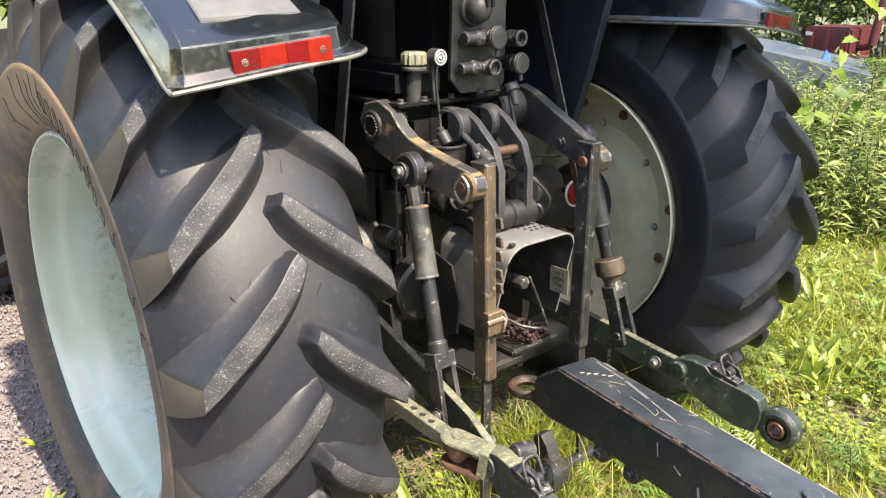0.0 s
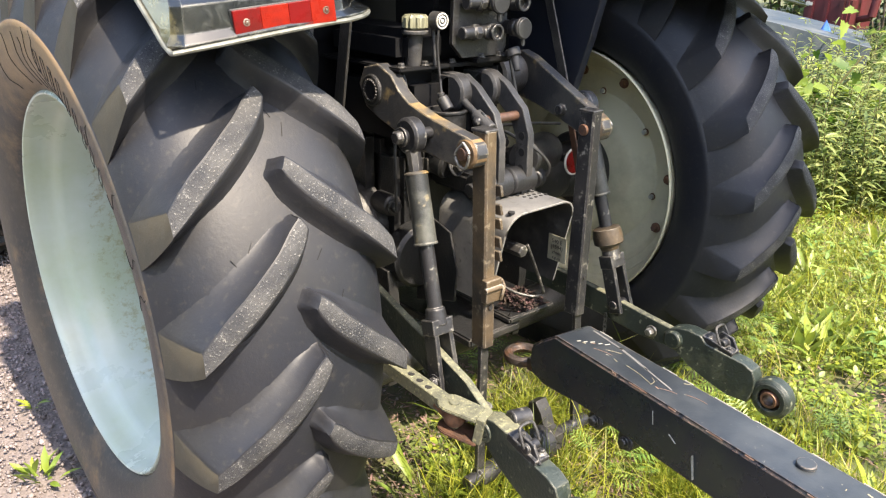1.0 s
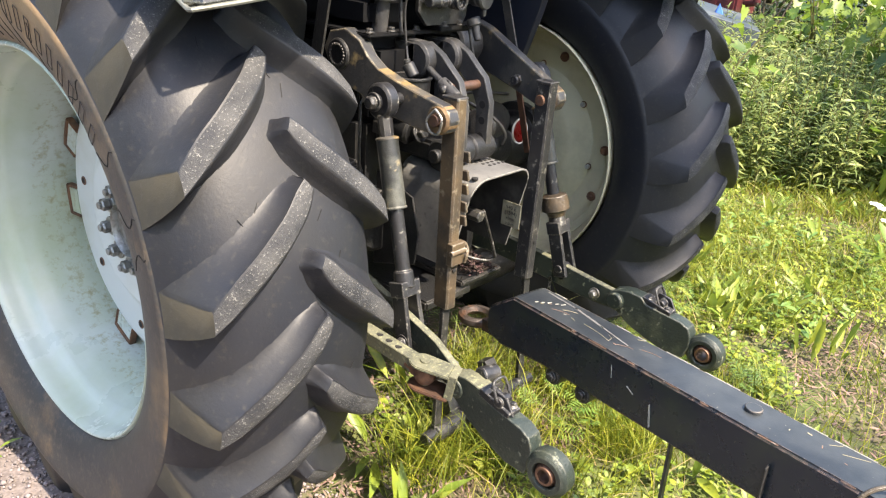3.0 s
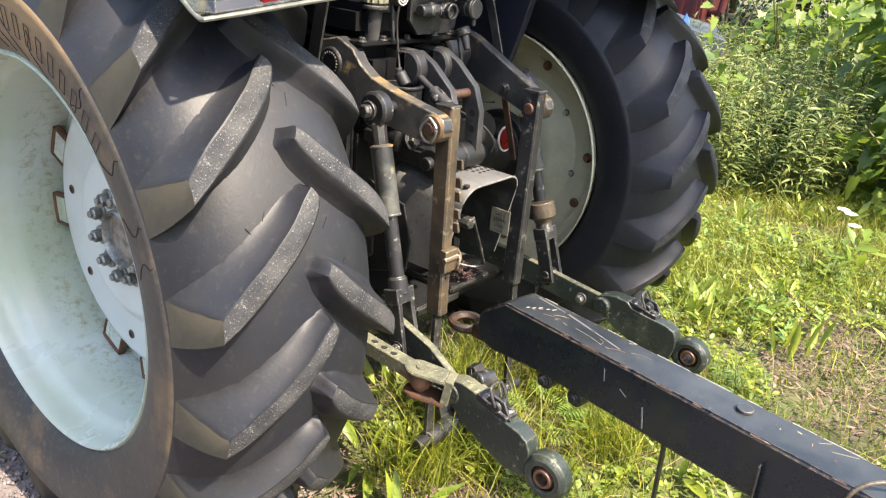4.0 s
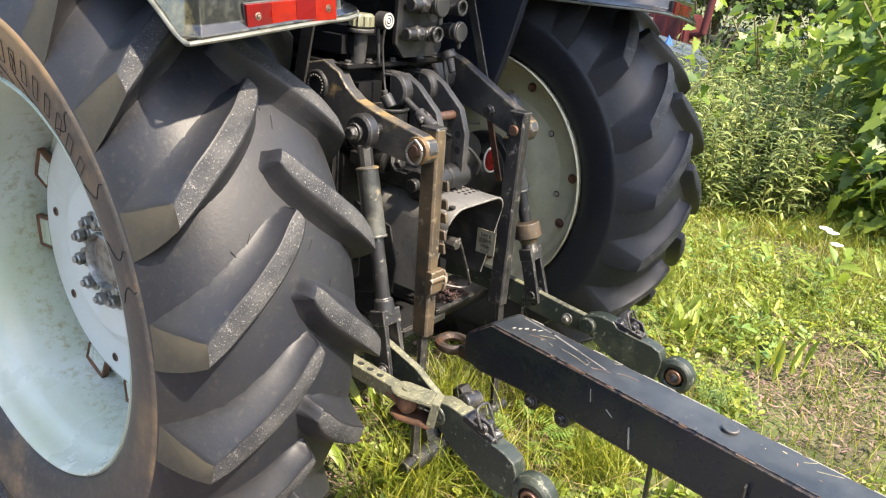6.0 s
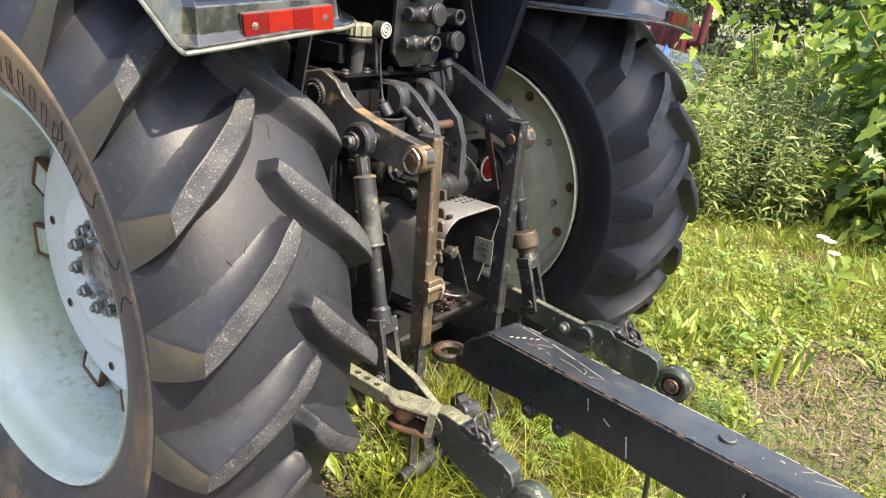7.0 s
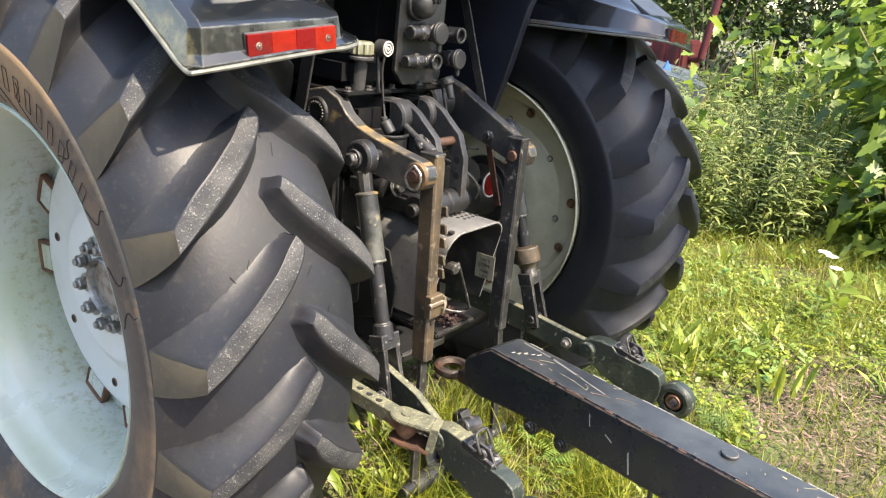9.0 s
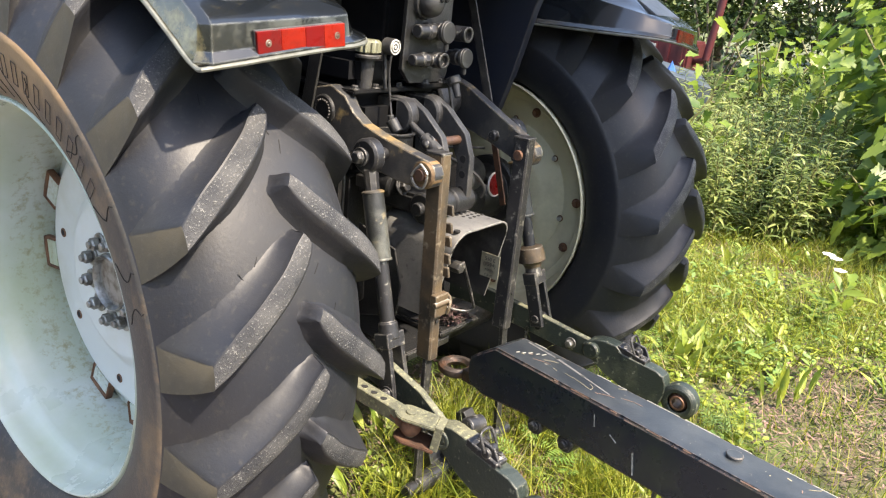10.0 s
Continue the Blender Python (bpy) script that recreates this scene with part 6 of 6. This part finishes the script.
# tall narrow leaved herbs behind the far wheel
narrow_v = [(0, 0, 0)] + [(u, w * k, 0.10 * math.sin(2.2 * u) - 0.42 * u * u + 0.02 * abs(k)) for u, w in ((0.22, 0.070), (0.48, 0.085), (0.76, 0.055)) for k in (1, 0, -1)] + [(1.0, 0, -0.38)]
narrow_f = [(0, 2, 1), (0, 3, 2), (1, 2, 5, 4), (2, 3, 6, 5), (4, 5, 8, 7), (5, 6, 9, 8), (7, 8, 10), (8, 9, 10)]
pos, rot, sc, stems_v, stems_f = [], [], [], [], []
for i in range(1500):
    near = i >= 950
    hx, hy = (rng.uniform(2.5, 4.3), rng.uniform(-0.60, 1.9)) if near else (rng.uniform(3.4, 7.0), rng.uniform(-0.45, 4.2))
    if not near and hx < 4.0 - 0.3 * hy and hy < 0.6:
        continue
    if near and hy < 0.25 and hx < 3.15 - 0.5 * hy:
        continue
    h = rng.uniform(0.32, 0.80) if near else rng.uniform(0.42, 0.86) if hy > 0.35 else rng.uniform(0.45, 1.0)
    lean = rng.normal(0, 0.15, 2)
    o = len(stems_v)
    for zz in (0, h):
        for a in (0, 2.09, 4.19):
            stems_v.append((hx + lean[0] * zz + 0.003 * math.cos(a), hy + lean[1] * zz + 0.003 * math.sin(a), zz))
    stems_f += [(o, o + 1, o + 4, o + 3), (o + 1, o + 2, o + 5, o + 4), (o + 2, o, o + 3, o + 5)]
    m = int(h * 52)
    for k in range(m):
        z = h * (0.12 + 0.90 * k / m)
        pos.append((hx + lean[0] * z, hy + lean[1] * z, z))
        rot.append((rng.normal(0, 0.4), -rng.normal(0.45, 0.3), 2.4 * k + rng.normal(0, 0.3)))
        s = rng.uniform(0.085, 0.15) * (1.1 - 0.5 * k / m)
        sc.append((s, s * rng.uniform(0.8, 1.3), s))
scatter("tall_herbs", narrow_v, narrow_f, np.array(pos), np.array(rot), np.array(sc), HERB, "tall grey-green herbs with narrow leaves", "herbs")
tagged(mesh_from("herb_stems", stems_v, stems_f, STEM), "thin upright herb stems", "herbs", kind="stuff")

# shrubs with lobed leaves
lob = []
for a, r in ((-90, 0.12), (-58, 0.34), (-40, 0.30), (-20, 0.52), (0, 0.36), (12, 0.42), (30, 0.40), (48, 0.58), (62, 0.50), (76, 0.72), (90, 0.98)):
    lob.append((r * math.cos(radians(a)) * 0.85, r * math.sin(radians(a))))
ring = [(y_ + 0.12, x_, 0.05 * abs(x_)) for x_, y_ in lob] + [(y_ + 0.12, -x_, 0.05 * abs(x_)) for x_, y_ in lob[-2:0:-1]]
lobed_v = [(0.12, 0, -0.03)] + ring
lobed_f = [(0, i, i % len(ring) + 1) for i in range(1, len(ring) + 1)]


def shrub(at, r, h, count, label, size):
    base = thing("shrub", label, "shrub", at, "shrubs beside the tractor")
    bm = B()
    tips = []
    for k in range(13):
        a = rng.uniform(0, 6.28)
        d, z = r * rng.uniform(0.35, 0.95), h * rng.uniform(0.55, 1.0)
        tip = Vector((math.cos(a) * d, math.sin(a) * d, z))
        mid = Vector((tip.x * 0.35, tip.y * 0.35, z * 0.55))
        hose(bm, [(0.05 * math.cos(a), 0.05 * math.sin(a), -0.02), mid, tip], 0.008, 6, 5)
        tips.append((mid, tip))
    part("branch", bm, STEM, base, "thin brown branches")
    pos, rot, sc = [], [], []
    for k in range(count):
        mid, tip = tips[rng.integers(0, len(tips))]
        t = rng.uniform(-0.9, 1.1)
        p = (mid.lerp(tip, t) if t > 0 else mid * (1 + t)) + Vector(rng.normal(0, 0.15, 3))
        pos.append((p.x, p.y, max(p.z, 0.06)))
        a = math.atan2(p.y, p.x) + rng.normal(0, 0.7)
        rot.append((rng.normal(0, 0.55), rng.normal(0.60, 0.45), a))
        sc.append(rng.uniform(0.6, 1.25) * size)
    leaves = scatter("leaves", lobed_v, lobed_f, np.array(pos), np.array(rot), np.array(sc), SHRUB, "", "")
    leaves.parent = base
    return base


shrub((4.50, -1.08, 0), 0.72, 1.55, 1150, "dense shrub with large lobed green leaves", 0.135)
shrub((5.3, -0.75, 0), 0.85, 1.9, 1200, "dense shrub with large lobed green leaves", 0.14)
shrub((6.2, -2.4, 0), 1.1, 2.3, 1300, "tall shrub with large lobed green leaves", 0.155)
shrub((3.88, -1.02, 0), 0.40, 0.62, 300, "low shrub with lobed green leaves", 0.115)
shrub((3.95, -1.30, 0), 0.48, 0.85, 380, "low shrub with lobed green leaves", 0.12)
shrub((4.10, -0.15, 0), 0.34, 0.50, 200, "low shrub with lobed green leaves", 0.105)
shrub((3.72, 0.58, 0), 0.34, 0.86, 300, "low shrub with bright lobed green leaves", 0.11)
shrub((4.35, 1.05, 0), 0.42, 0.62, 260, "low shrub with lobed green leaves", 0.105)
shrub((6.55, 0.72, 0), 0.55, 1.2, 520, "rounded shrub with lobed green leaves", 0.125)
shrub((6.6, 0.05, 0), 0.8, 1.35, 700, "rounded shrub with lobed green leaves", 0.125)


def bush(at, r, h, seed):
    """Dark undergrowth far off: a clump of many leaves on short stems."""
    g = np.random.default_rng(seed)
    base = thing("bush", "dark green bush at the edge of the wood", "bush", at, "bushes at the edge of the wood")
    n = 5200
    a, d, z = g.uniform(0, 6.28, n), np.sqrt(g.uniform(0, 1, n)) * r, g.uniform(0, 1, n) ** 0.8 * h
    d = d * np.sqrt(np.clip(1.05 - (z / h) ** 2, 0.05, 1))
    ob = scatter("leaves", quad_leaf, [(0, 1, 2, 3)], np.stack([np.cos(a) * d, np.sin(a) * d, z], 1), np.stack([g.normal(0, 0.5, n), g.normal(0.3, 0.5, n), a], 1), g.uniform(0.05, 0.14, n), NEEDLES, "", "")
    ob.parent = base
    bm = B()
    for k in range(6):
        hose(bm, [(0.1 * math.cos(k), 0.1 * math.sin(k), -0.05), (0.4 * r * math.cos(k * 1.05), 0.4 * r * math.sin(k * 1.05), h * 0.5), (0.7 * r * math.cos(k * 1.05), 0.7 * r * math.sin(k * 1.05), h * 0.85)], 0.02, 5, 3)
    part("branch", bm, BARK, base)


quad_leaf = [(0, 0, 0), (0.5, 0.32, 0.06), (1.0, 0, -0.05), (0.5, -0.32, 0.06)]
for k in range(13):
    a = radians(15 + 7.5 * k)
    bush(((12.5 + 1.5 * (k % 2)) * math.sin(a), (12.5 + 1.5 * (k % 2)) * math.cos(a), 0), 1.7, 3.6, 40 + k)

# ---- trees ----


def crown_mesh(kind_, count, seed):
    g = np.random.default_rng(seed)
    if kind_ == "conifer":
        z = 1.2 + 8.8 * g.uniform(0, 1, count) ** 1.1
        rad = (10.2 - z) * 0.24 * np.sqrt(g.uniform(0.25, 1, count)) * (0.8 + 0.3 * np.sin(z * 5))
        a = g.uniform(0, 6.28, count)
        p = np.stack([np.cos(a) * rad, np.sin(a) * rad, z - rad * 0.25], 1)
        s = g.uniform(0.16, 0.36, count)
    elif kind_ == "slender":
        blobs = g.uniform(-1, 1, (16, 3)) * (0.42, 0.40, 0.85) + (0, 0, 8.35)
        i = g.integers(0, 16, count)
        p = blobs[i] + g.normal(0, 0.20, (count, 3))
        s = g.uniform(0.12, 0.22, count)
    else:
        blobs = g.normal(0, 1, (14, 3)) * (1.5, 1.5, 0.9) + (0, 0, 6.6)
        i = g.integers(0, 14, count)
        p = blobs[i] + g.normal(0, 0.55, (count, 3))
        s = g.uniform(0.14, 0.26, count)
    rot = np.stack([g.normal(0, 0.5, count), g.normal(0.4, 0.5, count), g.uniform(0, 6.28, count)], 1)
    ob = scatter("crown", quad_leaf, [(0, 1, 2, 3)], p, rot, s, NEEDLES if kind_ == "conifer" else CANOPY, "", "")
    me = ob.data
    bpy.data.objects.remove(ob)
    return me


def trunk_mesh(h, r, limb=1.4):
    bm = B()
    rod(bm, (0, 0, -0.1), (0.1, 0.05, h), r, r * 0.35, n=12)
    for k in range(7):
        a = k * 2.4
        z = h * (0.45 + 0.07 * k)
        rod(bm, (0.05, 0.02, z), (math.cos(a) * limb, math.sin(a) * limb, z + 0.9), r * 0.3, r * 0.08, n=7)
    me = bpy.data.meshes.new("trunk")
    bm.to_mesh(me)
    bm.free()
    me.materials.append(BARK)
    me.shade_smooth()
    return me


CROWNS = {"conifer": [crown_mesh("conifer", 5200, 3), crown_mesh("conifer", 5200, 4)], "broad": [crown_mesh("broad", 1500, 5), crown_mesh("broad", 1400, 6)],
          "slender": [crown_mesh("slender", 1500, 8)]}
TRUNKS = {"conifer": trunk_mesh(9.0, 0.16), "broad": trunk_mesh(6.6, 0.15), "slender": trunk_mesh(8.6, 0.06, 0.35)}


def tree(kind_, at, turn, size, pick):
    base = thing("tree", {"conifer": "dark spruce tree at the edge of the wood", "broad": "leafy broadleaf tree at the edge of the wood", "slender": "slender unseen tree added to shade the far tyre"}[kind_], "tree", at, "trees around the clearing")
    base.rotation_euler = (0, 0, turn)
    base.scale = (size, size, size)
    for name, me in (("trunk", TRUNKS[kind_]), ("crown", CROWNS[kind_][pick])):
        ob = new(name, me)
        ob.parent = base


for k in range(46):
    a = radians(-25 + 170 * k / 33) if k < 24 else radians(104 + 226 * (k - 24) / 21)
    d = (17 if k < 24 else 14.5) + 5 * rng.uniform(0, 1) + (3 if k % 2 else 0)
    tree("conifer", (d * math.sin(a), d * math.cos(a), 0), rng.uniform(0, 6.28), rng.uniform(0.9, 1.25), k % 2)
# added out of view, up-sun of the far tyre, so its crown shades it
tree("slender", (0.80, -5.5, 0), 0.9, 1.0, 0)
tree("broad", (15.5, -1.5, 0), 0.4, 1.2, 0)
tree("broad", (18.0, -6.5, 0), 2.0, 1.2, 1)

# ---- old machines far behind the herbs ----
CAR_GLASS = material("dull_car_glass", (0.07, 0.09, 0.105), 0.15, second=(0.13, 0.14, 0.14), scale=3, bump=0)
CAR_PAINT = material("faded_blue_grey_car", (0.030, 0.045, 0.062), 0.5, second=(0.085, 0.095, 0.10), scale=3, bump=0.05)
RED_PAINT = material("dark_red_paint", (0.07, 0.009, 0.012), 0.5, second=(0.04, 0.01, 0.01), scale=3, bump=0.05)
BLUE_TARP = material("blue_plastic_sheet", (0.03, 0.12, 0.42), 0.45, second=(0.06, 0.18, 0.5), scale=6, bump=0.5, bump_scale=12)


def old_car(at, turn):
    car = thing("car", "faded blue-grey old car standing in tall herbs", "car", at)
    car.rotation_euler = (0, 0, turn)
    bm = B()
    plate(bm, [(-2.0, 0.35), (-2.05, 0.7), (-1.2, 0.88), (-0.9, 0.92), (1.5, 0.92), (2.05, 0.85), (2.1, 0.35)], -0.82, 0.82, 0.06)
    part("body", bm, CAR_PAINT, car)
    bm = B()
    plate(bm, [(-0.95, 0.90), (-0.35, 1.36), (1.0, 1.38), (1.5, 0.92)], -0.70, 0.70, 0.05)
    part("windows", bm, CAR_GLASS, car)
    bm = B()
    plate(bm, [(-0.4, 1.355), (-0.35, 1.40), (1.0, 1.42), (1.05, 1.37)], -0.66, 0.66, 0.015)
    part("roof", bm, CAR_PAINT, car)
    for x in (-0.75, 0.75):
        for y in (-1.3, 1.35):
            bm = B()
            eye(bm, (x, y, 0.31), (1, 0, 0), 0.31, 0.19, 0.18, 28)
            part("tyre", bm, RUBBER, car)
            bm = B()
            rod(bm, (x - 0.07, y, 0.31), (x + 0.07, y, 0.31), 0.19, n=20)
            part("wheel_rim", bm, BRIGHT, car)


def red_machine(at, turn):
    ob = thing("farm_trailer", "dark red farm trailer with a raised red post", "trailer", at)
    ob.rotation_euler = (0, 0, turn)
    bm = B()
    block(bm, (-0.40, -0.28, 0.55), (0.40, 0.28, 0.97), 0.03)
    for y in (-0.18, 0.0, 0.18):
        block(bm, (-0.425, y - 0.03, 0.56), (-0.398, y + 0.03, 0.95), 0.008)
    part("tub", bm, RED_PAINT, ob)
    bm = B()
    block(bm, (-0.43, 0.16, 0.86), (-0.40, 0.25, 0.91), 0.006)
    part("lamp", bm, WHITE, ob, "small white marker lamp")
    bm = B()
    rod(bm, (-0.15, -0.45, 0.75), (-0.10, -0.60, 2.3), 0.05, n=14)
    rod(bm, (-0.15, -0.45, 0.75), (-0.10, -0.25, 0.70), 0.04, n=12)
    part("post", bm, RED_PAINT, ob)
    for y in (-0.30, 0.30):
        bm = B()
        eye(bm, (0, y, 0.3), (0, 1, 0), 0.3, 0.15, 0.16, 28)
        part("wheel", bm, RUBBER, ob)


old_car((5.75, 3.25, 0), radians(25))
red_machine((8.95, 2.72, 0), radians(4))
sheet = thing("plastic_sheet", "crumpled blue plastic sheet lying in the herbs", "sheet", (6.3, 1.68, 0))
bm = B()
bmesh.ops.create_icosphere(bm, subdivisions=3, radius=0.35)
for v in bm.verts:
    v.co = Vector((v.co.x * 0.62, v.co.y * 0.62, max(v.co.z, 0.0) * 2.15)) * (1 + 0.40 * noise.noise(v.co * 6))
part("fold", bm, BLUE_TARP, sheet)

# twigs and chips on the bare patch
CHIPS = material("pale_wood_chip", (0.145, 0.110, 0.072), 0.85, vary=0.7, bump=0.2)
n = 900
cx2, cy2 = g2.normal(1.50, 0.42, n), g2.normal(-1.36, 0.26, n)
scatter("wood_chips", leaf_v, [(0, 1, 2, 3), (0, 3, 4, 5)], np.stack([cx2, cy2, g2.uniform(0.002, 0.018, n)], 1), np.stack([g2.normal(0, 0.35, n), g2.normal(0, 0.35, n), g2.uniform(0, 6.28, n)], 1),
        np.stack([g2.gamma(3, 0.006, n) + 0.006, g2.uniform(0.003, 0.010, n), g2.uniform(0.01, 0.02, n)], 1), CHIPS, "pale brown wood chips and twigs on bare soil", "wood chips")

# litter lying on the cross tube behind the drive stub
n = 420
hx, hy = np.clip(rng.normal(0.155, 0.035, n), 0.06, 0.235), np.clip(rng.normal(-0.295, 0.035, n), -0.36, -0.14)
hz = 0.455 + 0.045 * np.exp(-((hx - 0.155) / 0.05) ** 2 - ((hy + 0.295) / 0.05) ** 2) * rng.uniform(0, 1, n)
LITTER_DARK = material("dark_crumbled_litter", (0.045, 0.028, 0.022), 0.85, vary=0.8, bump=0.2)
scatter("litter_heap", leaf_v, [(0, 1, 2, 3), (0, 3, 4, 5)], np.stack([hx, hy, hz], 1), np.stack([rng.normal(0, 0.5, n), rng.normal(0, 0.5, n), rng.uniform(0, 6.28, n)], 1),
        np.stack([rng.uniform(0.004, 0.016, n), rng.uniform(0.003, 0.008, n), rng.uniform(0.01, 0.02, n)], 1), LITTER_DARK, "dark crumbled leaf litter lying on the tractor's drawbar plate", "leaf litter")
